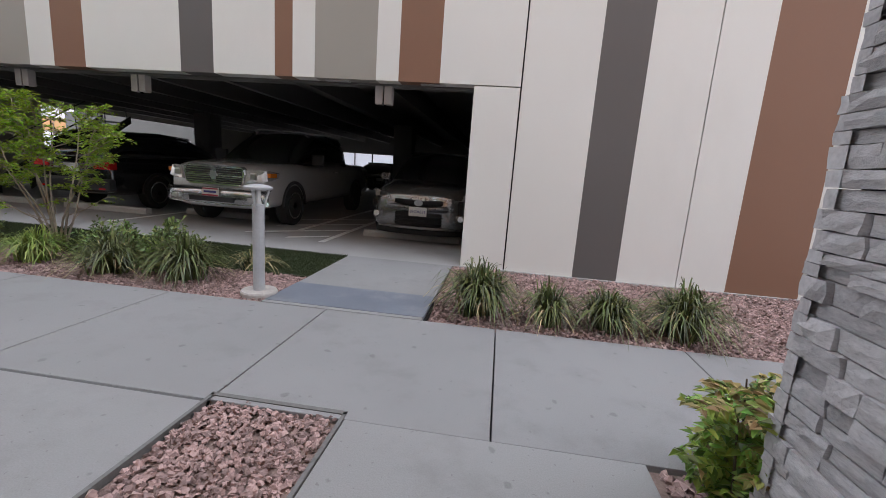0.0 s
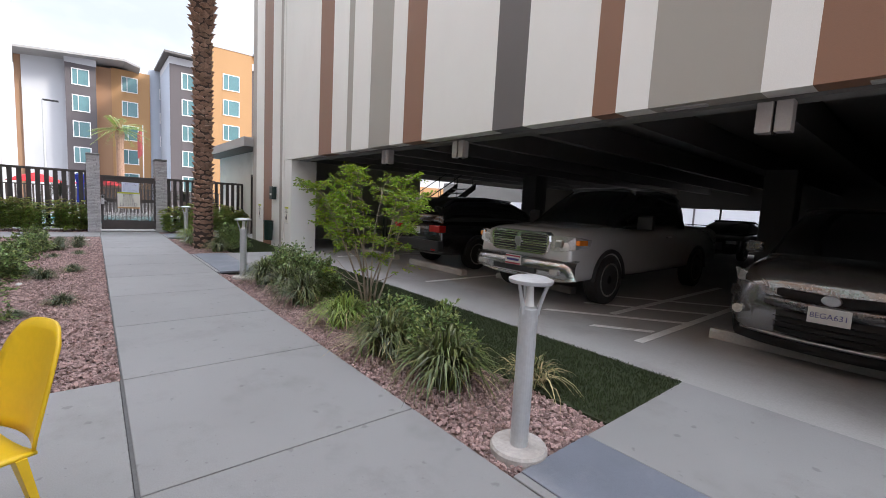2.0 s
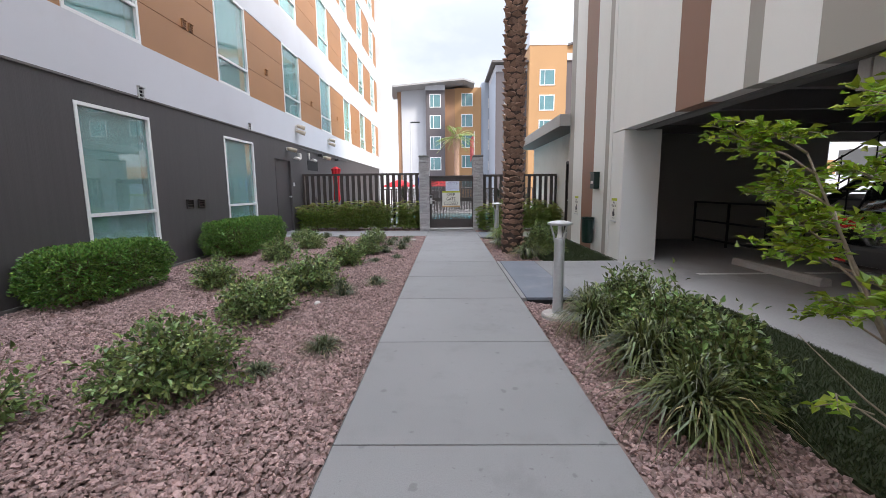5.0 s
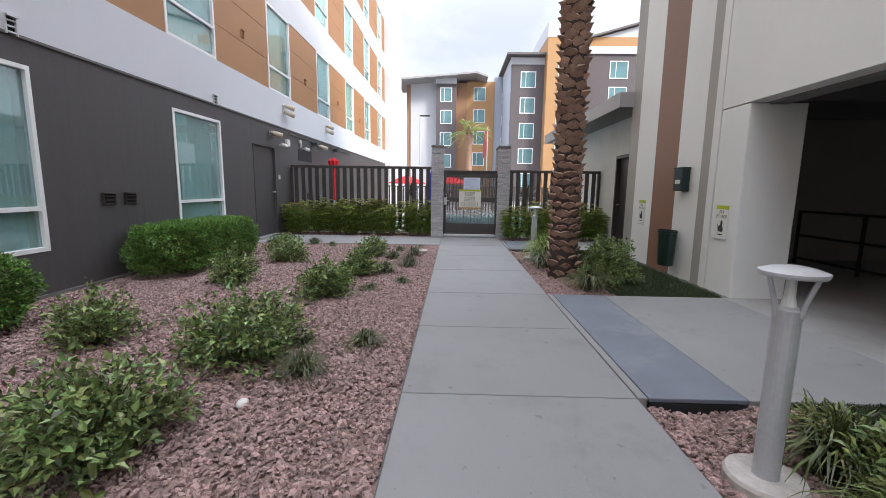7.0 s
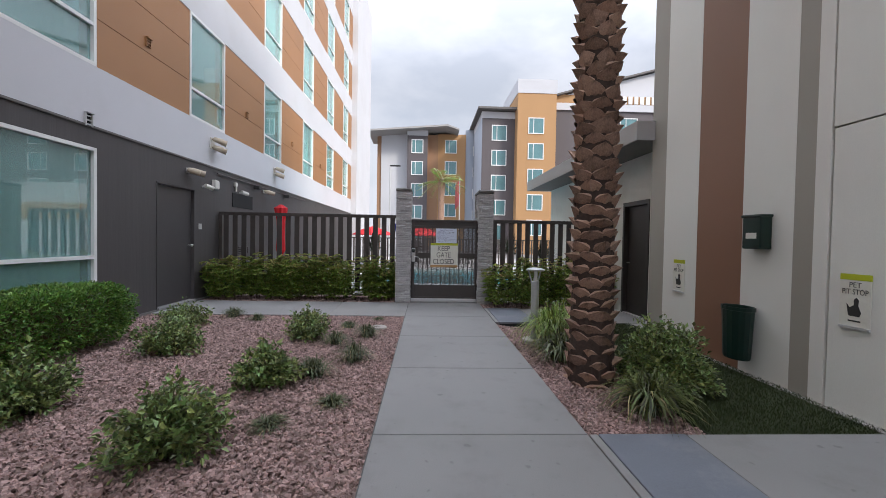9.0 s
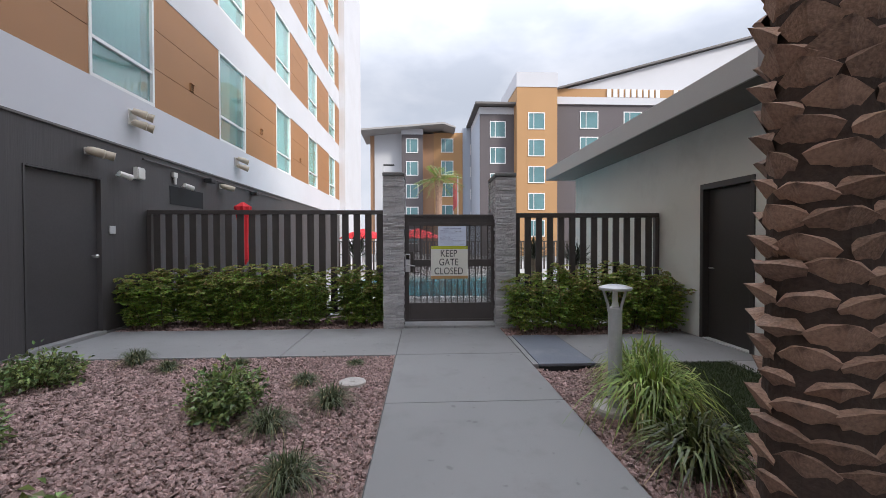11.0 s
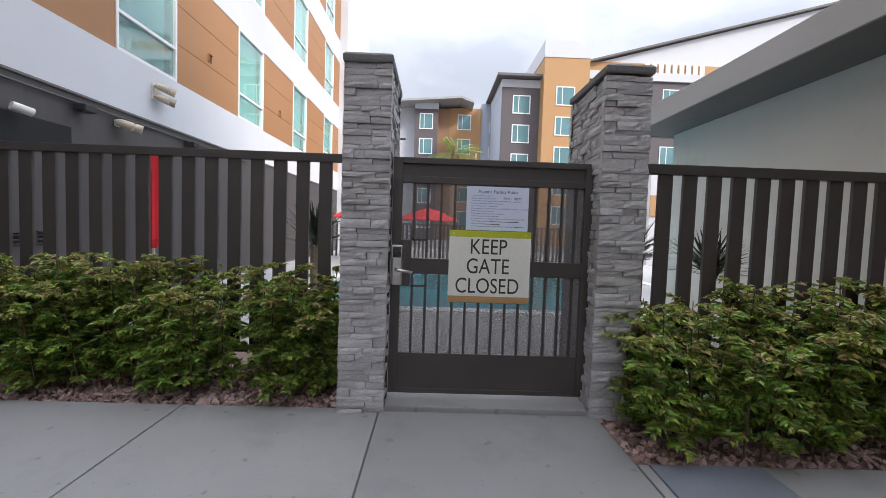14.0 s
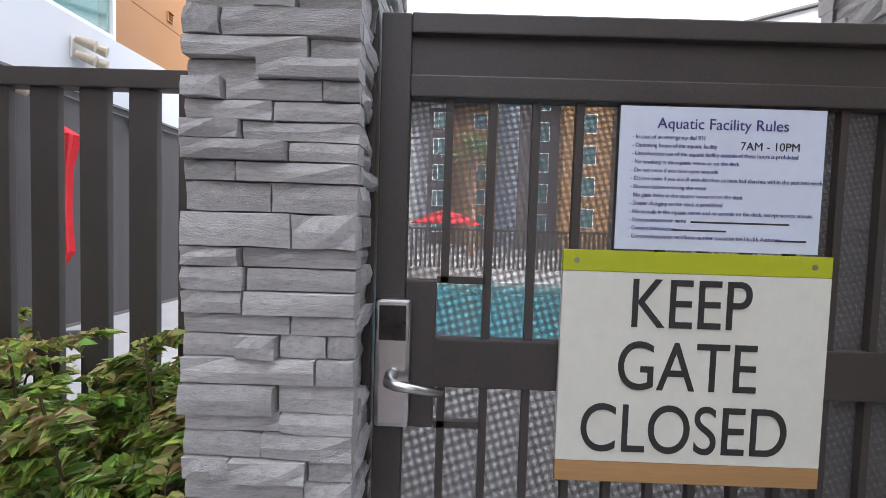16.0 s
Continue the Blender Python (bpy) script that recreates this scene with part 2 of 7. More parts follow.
# ---- mesh helpers ----
def box(bm, x0, y0, z0, x1, y1, z1, bevel=0.0):
    vs = [bm.verts.new(c) for c in ((x0, y0, z0), (x1, y0, z0), (x1, y1, z0), (x0, y1, z0), (x0, y0, z1), (x1, y0, z1), (x1, y1, z1), (x0, y1, z1))]
    fs = [bm.faces.new([vs[i] for i in q]) for q in ((3, 2, 1, 0), (4, 5, 6, 7), (0, 1, 5, 4), (1, 2, 6, 5), (2, 3, 7, 6), (3, 0, 4, 7))]
    if bevel:
        es = list({e for f in fs for e in f.edges})
        bmesh.ops.bevel(bm, geom=es, offset=bevel, segments=2, affect="EDGES", profile=0.6)
    return vs


def boxes(*rows, bevel=0.0):
    bm = bmesh.new()
    for r in rows:
        box(bm, *r, bevel=bevel)
    return bm


def rings(bm, loops, closed=True, cap=True, wrap=True):
    """Skin a row of vertex loops (lists of xyz)."""
    vl = [[bm.verts.new(p) for p in lp] for lp in loops]
    for a, b in zip(vl, vl[1:]):
        k = len(a)
        for i in range(k if wrap else k - 1):
            bm.faces.new((a[i], a[(i + 1) % k], b[(i + 1) % k], b[i]))
    if cap:
        bm.faces.new(list(reversed(vl[0])))
        bm.faces.new(vl[-1])
    return vl


def lathe(bm, prof, n=20, cx=0.0, cy=0.0):
    rings(bm, [[(cx + r * math.cos(2 * math.pi * i / n), cy + r * math.sin(2 * math.pi * i / n), z) for i in range(n)] for r, z in prof])


def rod(bm, a, b, r0, r1=None, n=8):
    a, b = Vector(a), Vector(b)
    r1 = r0 if r1 is None else r1
    d = (b - a).normalized()
    u = d.orthogonal().normalized()
    v = d.cross(u)
    loops = []
    for p, r in ((a, r0), (b, r1)):
        loops.append([tuple(p + r * (math.cos(2 * math.pi * i / n) * u + math.sin(2 * math.pi * i / n) * v)) for i in range(n)])
    rings(bm, loops)


def tube(bm, pts, radii, n=7):
    pts = [Vector(p) for p in pts]
    loops = []
    u = None
    for i, p in enumerate(pts):
        d = (pts[min(i + 1, len(pts) - 1)] - pts[max(i - 1, 0)]).normalized()
        u = d.orthogonal().normalized() if u is None else (u - d * u.dot(d)).normalized()
        v = d.cross(u)
        r = float(radii[i] if hasattr(radii, "__len__") else radii)
        loops.append([tuple(p + r * (math.cos(2 * math.pi * k / n) * u + math.sin(2 * math.pi * k / n) * v)) for k in range(n)])
    rings(bm, loops)


def part(name, bm, material, parent=None, label="", smooth=False, at=None):
    """Link a bmesh as one mesh object under a thing or a part."""
    me = bpy.data.meshes.new(name)
    bmesh.ops.recalc_face_normals(bm, faces=bm.faces[:])
    bm.to_mesh(me)
    bm.free()
    if smooth:
        me.polygons.foreach_set("use_smooth", [True] * len(me.polygons))
    me.materials.append(material)
    ob = new(name, me)
    if parent is not None:
        ob.parent = parent
    if at is not None:
        ob.location = at
    if label:
        ob["label"] = label
    return ob


def shared(name, me, parent, at, rz=0.0, scale=None):
    ob = new(name, me)
    ob.parent = parent
    ob.location = at
    ob.rotation_euler = (0, 0, rz)
    if scale:
        ob.scale = scale
    return ob


def cloud(name, verts, faces, material, parent=None, smooth=False):
    me = bpy.data.meshes.new(name)
    me.from_pydata(verts, [], faces)
    if smooth:
        me.polygons.foreach_set("use_smooth", [True] * len(me.polygons))
    me.materials.append(material)
    ob = new(name, me)
    if parent is not None:
        ob.parent = parent
    return ob


def raw(name, verts, quads, material, parent=None, smooth=False):
    """A large mesh from numpy arrays: verts (n,3), faces (m,k) with k corners each."""
    verts, quads = np.asarray(verts, dtype=np.float32), np.asarray(quads, dtype=np.int32)
    me = bpy.data.meshes.new(name)
    me.vertices.add(len(verts))
    me.vertices.foreach_set("co", verts.ravel())
    k = quads.shape[1]
    me.loops.add(quads.size)
    me.loops.foreach_set("vertex_index", quads.ravel())
    me.polygons.add(len(quads))
    me.polygons.foreach_set("loop_start", np.arange(0, quads.size, k, dtype=np.int32))
    me.polygons.foreach_set("use_smooth", np.full(len(quads), smooth))
    me.update(calc_edges=True)
    me.validate()
    me.materials.append(material)
    ob = new(name, me)
    if parent is not None:
        ob.parent = parent
    return ob


def thing(name, at, label, category, group="", kind="", rz=0.0):
    e = new(name)
    e.empty_display_size = 0.2
    e.location = at
    e.rotation_euler = (0, 0, rz)
    return tagged(e, label, category, group, kind)


def setting(name, label, category):
    return tagged(new(name), label, category, kind="structure")


# ---- ground ----
WALK_S, WALK_N = 2.38, 3.94
HOTEL_Y, GARAGE_Y, PUMP_Y = -2.12, 6.26, 6.70
bm = boxes((-400, -400, -0.5, 400, 400, -0.16))
tagged(part("ground", bm, M["asphalt"]), "dark asphalt and earth running to the horizon", "ground", kind="structure")


def dip(x, y):
    """The gravel sinks toward the drain mouths beside the crossings."""
    d = 0.0
    for cx in (-8.13, 0.48):
        d = d - 0.07 * np.exp(-((x - cx) / 0.28) ** 2 - ((y - 4.3) / 0.32) ** 2)
    d = d - 0.07 * np.exp(-((x + 14.95) / 0.28) ** 2 - ((y - 4.3) / 0.32) ** 2)
    return d


def bed(x0, y0, x1, y1, z=-0.035, step=0.12):
    """A slightly uneven sheet of soil under gravel."""
    nx, ny = max(2, int((x1 - x0) / step)), max(2, int((y1 - y0) / step))
    vs, fs = [], []
    for j in range(ny + 1):
        for i in range(nx + 1):
            x, y = x0 + (x1 - x0) * i / nx, y0 + (y1 - y0) * j / ny
            edge = min(i, nx - i, j, ny - j)
            vs.append((x, y, z + (0.012 * noise.noise((x * 2, y * 2, 0)) + 0.01 * noise.noise((x * 0.5, y * 0.5, 3)) if edge else 0) + float(dip(x, y))))
    for j in range(ny):
        for i in range(nx):
            a = j * (nx + 1) + i
            fs.append((a, a + 1, a + nx + 2, a + nx + 1))
    return vs, fs


BEDS = dict(garden=(-15.45, HOTEL_Y, -3.5, WALK_S), plaza=(-0.40, -2.1, 0.34, 2.44), entry=(1.86, -2.1, 6.5, 2.42),
            verge=(-8.13, WALK_N, -1.04, 4.94), wall=(0.48, WALK_N, 6.5, GARAGE_Y), palm=(-14.95, WALK_N, -10.85, 4.85),
            hedge_a=(-18.4, HOTEL_Y, -17.05, 2.1), hedge_b=(-17.3, WALK_N, -16.42, PUMP_Y))
for key, (x0, y0, x1, y1) in BEDS.items():
    vs, fs = bed(x0, y0, x1, y1)
    tagged(cloud("gravel_bed", vs, fs, M["soil"]), "reddish soil under loose pink landscape gravel", "gravel bed", kind="structure")

pavement = setting("pavement", "pale grey broom-finished concrete walk in cast slabs", "pavement")


def slab(x0, y0, x1, y1, mat, z=0.0, gap=0.005, name="slab", thick=0.14):
    bm = boxes((x0 + gap, y0 + gap, z - thick, x1 - gap, y1 - gap, z), bevel=0.006)
    return part(name, bm, mat, pavement)


JOINTS = (6.5, 4.2, 2.65, 1.12, -0.40, -1.95, -3.5, -5.05, -6.6, -8.13, -9.5, -10.85, -12.4, -13.9, -15.45, -17.02)
for a, b in zip(JOINTS, JOINTS[1:]):
    slab(b, WALK_S, a, WALK_N, M["walk"])
# plaza slabs beside the walk
slab(-3.5, -2.1, -1.95, WALK_S - 0.012, M["patio"])
slab(-1.95, -2.1, -0.42, WALK_S - 0.012, M["patio"])
slab(0.36, -2.1, 1.86, 2.42 - 0.03, M["patio"])
part("joint_filler", boxes((-3.52, WALK_S - 0.014, -0.1, -0.4, WALK_S + 0.006, -0.006)), M["joint"], pavement)
part("joint_filler", boxes((-17.1, WALK_S - 0.004, -0.1, -3.5, WALK_S + 0.004, -0.012)), M["joint"], pavement)
# steel edging round the small gravel square
for r in ((-0.42, -2.1, -0.40, 2.44), (0.34, -2.1, 0.36, 2.44), (-0.42, 2.42, 0.36, 2.45)):
    part("edging", boxes((r[0], r[1], -0.1, r[2], r[3], 0.006)), M["cap"], pavement)
# crossings with painted trench plates
for x0, x1, y1 in ((-1.04, 0.48, 6.2), (-10.85, -8.13, 6.2), (-16.40, -14.95, PUMP_Y)):
    slab(x0, WALK_N, x1, WALK_N + 0.07, M["patio"], 0.002)
    slab(x0, WALK_N + 0.07, x1, 4.66, M["plate"], 0.004, gap=0.003, name="trench_plate", thick=0.03)
    slab(x0, 4.66, x1, y1, M["patio"], 0.0)
    part("drain_mouth", boxes((x1 - 0.02, 4.02, -0.13, x1 + 0.004, 4.60, -0.032)), M["dark"], pavement)
# landing in front of the service door
slab(-17.05, HOTEL_Y, -15.45, 0.98, M["patio"])
slab(-17.05, 0.98, -15.45, WALK_S, M["patio"])
part("threshold", boxes((-17.45, 2.40, -0.1, -17.02, 3.93, 0.035), bevel=0.01), M["patio"], pavement, "worn concrete gate sill")

# turf strips
for x0, y0, x1, y1 in ((-8.13, 4.94, -1.04, 6.2), (-14.95, 4.85, -10.85, GARAGE_Y)):
    t = tagged(part("turf", boxes((x0, y0, -0.1, x1, y1, -0.012)), M["turf_soil"]), "short dark green artificial turf strip", "turf", kind="structure")

# ---- parking garage ----
garage = setting("wall_garage", "tall precast concrete garage wall painted in vertical stripes of white, brown, grey and taupe", "wall")
TOP = 15.0
SOFFIT = 2.43
STRIPES = [(-14.35, -13.95, "g_taupe"), (-13.95, -13.20, "g_white"), (-13.20, -12.42, "g_brown"), (-12.42, -11.77, "g_white"), (-11.77, -11.56, "g_taupe"), (-11.56, -11.42, "g_white"),
           (-11.40, -9.15, "g_white"), (-9.15, -8.47, "g_brown"), (-8.47, -7.77, "g_white"), (-7.77, -7.54, "g_taupe"), (-7.54, -6.85, "g_white"), (-6.85, -6.12, "g_taupe"), (-6.12, -5.70, "g_white"),
           (-5.70, -5.17, "g_brown"), (-5.17, -3.63, "g_white"), (-3.63, -3.12, "g_grey"), (-3.12, -2.20, "g_white"), (-2.20, -1.94, "g_brown"), (-1.94, -1.62, "g_white"), (-1.62, -0.75, "g_taupe"),
           (-0.75, -0.44, "g_white"), (-0.44, 0.12, "g_brown"), (0.12, 1.18, "g_white"),
           (1.20, 2.12, "g_white"), (2.12, 2.70, "g_grey"), (2.70, 3.455, "g_white"), (3.47, 4.07, "g_white"), (4.07, 4.95, "g_brown"), (4.95, 5.6, "g_white"), (5.6, 6.3, "g_taupe"), (6.3, 8.5, "g_white")]
for i, (x0, x1, mk) in enumerate(STRIPES):
    z0 = -0.1 if (x1 <= -11.41 or x0 >= 1.19) else SOFFIT
    y0 = GARAGE_Y + (0.0 if mk == "g_white" else 0.003)
    part("panel", boxes((x0, y0, z0, x1, GARAGE_Y + 0.22, TOP)), M[mk], garage)
# piers each side of the opening
part("pier", boxes((-11.40, GARAGE_Y + 0.004, -0.1, -10.86, 6.95, SOFFIT - 0.012), bevel=0.012), M["g_white"], garage)
part("pier", boxes((0.58, GARAGE_Y + 0.004, -0.1, 1.18, 6.7, SOFFIT - 0.012), bevel=0.012), M["g_white"], garage)
part("joint_backing", boxes((-11.43, GARAGE_Y + 0.05, -0.1, -11.39, GARAGE_Y + 0.2, TOP)), M["dark"], garage)
part("joint_backing", boxes((1.17, GARAGE_Y + 0.05, -0.1, 1.21, GARAGE_Y + 0.2, TOP)), M["dark"], garage)
part("joint_backing", boxes((3.45, GARAGE_Y + 0.04, -0.1, 3.475, GARAGE_Y + 0.2, TOP)), M["dark"], garage)
part("return_wall", boxes((-14.35, GARAGE_Y + 0.22, -0.1, -14.15, 12.9, TOP), (-14.35, 20.5, -0.1, -14.15, 25, TOP), (-14.35, 12.9, -0.1, -14.15, 20.5, 1.15), (-14.35, 12.9, 2.5, -14.15, 20.5, TOP)), M["g_taupe"], garage)
part("return_wall", boxes((8.3, GARAGE_Y + 0.22, -0.1, 8.5, 25, TOP)), M["g_white"], garage)
part("spandrel_lip", boxes((-11.39, GARAGE_Y + 0.222, SOFFIT - 0.03, 1.17, GARAGE_Y + 0.42, 2.9)), M["g_shade"], garage)

for x in (-1.33, 0.02):
    part("embed_plate", boxes((x - 0.17, GARAGE_Y + 0.08, SOFFIT - 0.014, x + 0.17, GARAGE_Y + 0.17, SOFFIT - 0.002)), M["steel_pale"], garage)

gfloor = tagged(part("floor", boxes((-27, 6.2, -0.12, 8.3, 25, -0.004)), M["g_floor"]), "stained pale concrete parking floor with white bay lines", "floor", kind="structure")
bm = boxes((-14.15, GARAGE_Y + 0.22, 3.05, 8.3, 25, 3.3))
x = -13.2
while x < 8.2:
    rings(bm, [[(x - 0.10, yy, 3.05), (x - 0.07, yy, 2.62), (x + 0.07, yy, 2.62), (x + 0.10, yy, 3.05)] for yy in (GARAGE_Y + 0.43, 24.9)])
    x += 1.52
tagged(part("ceiling", bm, M["g_shade"]), "ribbed double-tee concrete garage ceiling, coloured dark for shade", "ceiling", kind="structure")
back = setting("wall_garage_back", "concrete back wall with long low openings, coloured dark for shade", "wall")
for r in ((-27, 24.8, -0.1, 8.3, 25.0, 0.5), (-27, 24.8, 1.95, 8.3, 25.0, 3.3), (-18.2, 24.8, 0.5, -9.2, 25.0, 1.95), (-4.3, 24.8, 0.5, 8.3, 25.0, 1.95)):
    part("wall_band", boxes(r), M["g_shade"], back)
for xm in (-6.6,):
    part("mullion", boxes((xm - 0.03, 24.85, 0.5, xm + 0.03, 24.95, 1.95)), M["dark"], back)
part("handrail", boxes((-9.2, 24.85, 1.15, -4.3, 24.95, 1.19)), M["dark"], back)

# ---- hotel beside the garden ----
hotel = setting("wall_hotel", "five-storey hotel wall with charcoal base, pale bands and ochre cladding", "wall")
H0, H1 = -35.0, 9.0
WIN_X = [-8.88 - 3.906 * i for i in range(7)]
WIN_X = [x + 3.906 * k for k, x in ((2, WIN_X[0]), (1, WIN_X[0]))] + WIN_X
WIN_W = 1.48
LOW_X = [x for x in WIN_X if x > -14]
SILL, HEAD = 0.54, 2.64


def wall_with_holes(x0, x1, z0, z1, holes, mat, y_out, thick=0.3, name="wall"):
    cuts = sorted({x0, x1, *[h[0] for h in holes], *[h[1] for h in holes]})
    for a, b in zip(cuts, cuts[1:]):
        mid = (a + b) / 2
        hs = [h for h in holes if h[0] < mid < h[1]]
        if hs:
            if hs[0][2] > z0:
                part(name, boxes((a, y_out - thick, z0, b, y_out, hs[0][2])), mat, hotel)
            if hs[0][3] < z1:
                part(name, boxes((a, y_out - thick, hs[0][3], b, y_out, z1)), mat, hotel)
        else:
            part(name, boxes((a, y_out - thick, z0, b, y_out, z1)), mat, hotel)


DOOR = (-16.90, -15.64, -0.1, 2.35)
wall_with_holes(H0, H1, -0.12, 2.92, [(x - WIN_W, x, SILL, HEAD) for x in LOW_X] + [DOOR], M["stucco_dark"], HOTEL_Y, name="base_wall")
part("drip_edge", boxes((H0, HOTEL_Y, 2.92, H1, HOTEL_Y + 0.025, 2.95)), M["soffit"], hotel)
part("weep_screed", boxes((H0, HOTEL_Y, -0.03, H1, HOTEL_Y + 0.03, 0.03)), M["soffit"], hotel)
FLOORS = [(3.825, 5.95), (6.98, 9.10), (10.13, 12.25), (13.28, 15.40)]
zs = [2.95] + [v for f in FLOORS for v in f] + [17.2]
for z0, z1 in zip(zs[0::2], zs[1::2]):
    part("pale_band", boxes((H0, HOTEL_Y - 0.3, z0, H1, HOTEL_Y + 0.012, z1)), M["stucco_white"], hotel)


def window(x1, z0, z1, w, parent, y, split=0.28, curtain=0.6):
    """A white framed window with a lower hopper, glass and a curtain behind."""
    wd = new("window")
    wd.parent = parent
    h = z1 - z0
    f = 0.05
    bm = boxes((x1 - w, y - 0.08, z0, x1 - w + f, y + 0.014, z1), (x1 - f, y - 0.08, z0, x1, y + 0.014, z1), (x1 - w + f, y - 0.08, z0, x1 - f, y + 0.014, z0 + f), (x1 - w + f, y - 0.08, z1 - f, x1 - f, y + 0.014, z1),
               (x1 - w + f, y - 0.07, z0 + h * split - 0.025, x1 - f, y + 0.008, z0 + h * split + 0.025))
    part("window_frame", bm, M["frame_white"], wd)
    for a, b in ((z0 + f, z0 + h * split - 0.025), (z0 + h * split + 0.025, z1 - f)):
        p = part("pane", boxes((x1 - w + f, y - 0.045, a, x1 - f, y - 0.037, b)), M["pane"], wd)
        p.visible_shadow = False
    # pleated curtain
    bm = bmesh.new()
    n = 36
    top, bot = [], []
    for i in range(n + 1):
        xx = x1 - w + f + (w - 2 * f) * i / n
        yy = y - 0.20 + 0.006 * math.sin(i * 1.7)
        top.append(bm.verts.new((xx, yy, z1 - 0.02)))
        bot.append(bm.verts.new((xx, yy, z0 + 0.02)))
    for i in range(n):
        bm.faces.new((bot[i], bot[i + 1], top[i + 1], top[i]))
    part("curtain", bm, M["curtain"], wd, smooth=True)
    return wd


for fi, (z0, z1) in enumerate(FLOORS):
    prev = H1
    for x in WIN_X + [H0]:
        last = x == H0
        a, b = (x, prev)
        third = (z1 - z0) / 3
        for k in range(3):
            part("cladding_panel", boxes((a + 0.004, HOTEL_Y - 0.25, z0 + k * third + 0.006, b - 0.004, HOTEL_Y, z0 + (k + 1) * third - 0.006)), M["cladding"], hotel)
        part("panel_backing", boxes((a, HOTEL_Y - 0.28, z0, b, HOTEL_Y - 0.252, z1)), M["soffit"], hotel)
        if not last:
            window(x, z0, z1, WIN_W, hotel, HOTEL_Y)
        prev = x - WIN_W
for x in LOW_X:
    window(x, SILL, HEAD, WIN_W, hotel, HOTEL_Y, 0.24)
part("core_wall", boxes((H0, HOTEL_Y - 0.9, -0.1, H1, HOTEL_Y - 0.6, 17.2)), M["stucco_dark"], hotel)
part("corner_pier", boxes((-41.3, HOTEL_Y - 3.0, -0.1, H0, HOTEL_Y + 0.35, 18.6)), M["stucco_white"], hotel)
part("roof_slab", boxes((H0, -14, 17.2, H1, HOTEL_Y + 0.02, 17.5)), M["stucco_white"], hotel)
part("end_wall", boxes((H1, -14, -0.1, H1 + 0.3, HOTEL_Y, 17.2)), M["stucco_white"], hotel)
part("rear_wall", boxes((H0, -14.2, -0.1, H1, -14.0, 17.2)), M["stucco_white"], hotel)

# ---- pump house ----
pump = setting("wall_pump_house", "pale rendered pump house wall under a deep grey flat eave", "wall")
PD = (-16.16, -15.17, 2.18)
for r in ((-14.35, PUMP_Y, -0.12, PD[1], PUMP_Y + 0.25, 3.0), (PD[0], PUMP_Y, PD[2], PD[1], PUMP_Y + 0.25, 3.0), (-21.1, PUMP_Y, -0.12, PD[0], PUMP_Y + 0.25, 3.0), (-21.1, PUMP_Y + 0.25, -0.12, -20.85, 12, 3.0)):
    bm = boxes(r)
    part("wall", bm, M["pump_wall"], pump)
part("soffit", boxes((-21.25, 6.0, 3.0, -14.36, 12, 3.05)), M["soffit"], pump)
part("fascia", boxes((-21.3, 5.97, 2.99, -14.30, 6.0, 3.28)), M["fascia"], pump)
part("fascia", boxes((-21.3, 6.0, 2.99, -21.27, 12, 3.28)), M["fascia"], pump)
part("fascia", boxes((-14.30, 5.97, 2.99, -14.27, GARAGE_Y, 3.28)), M["fascia"], pump)
part("roof", boxes((-21.25, 6.0, 3.05, -14.36, 12, 3.26)), M["fascia"], pump)

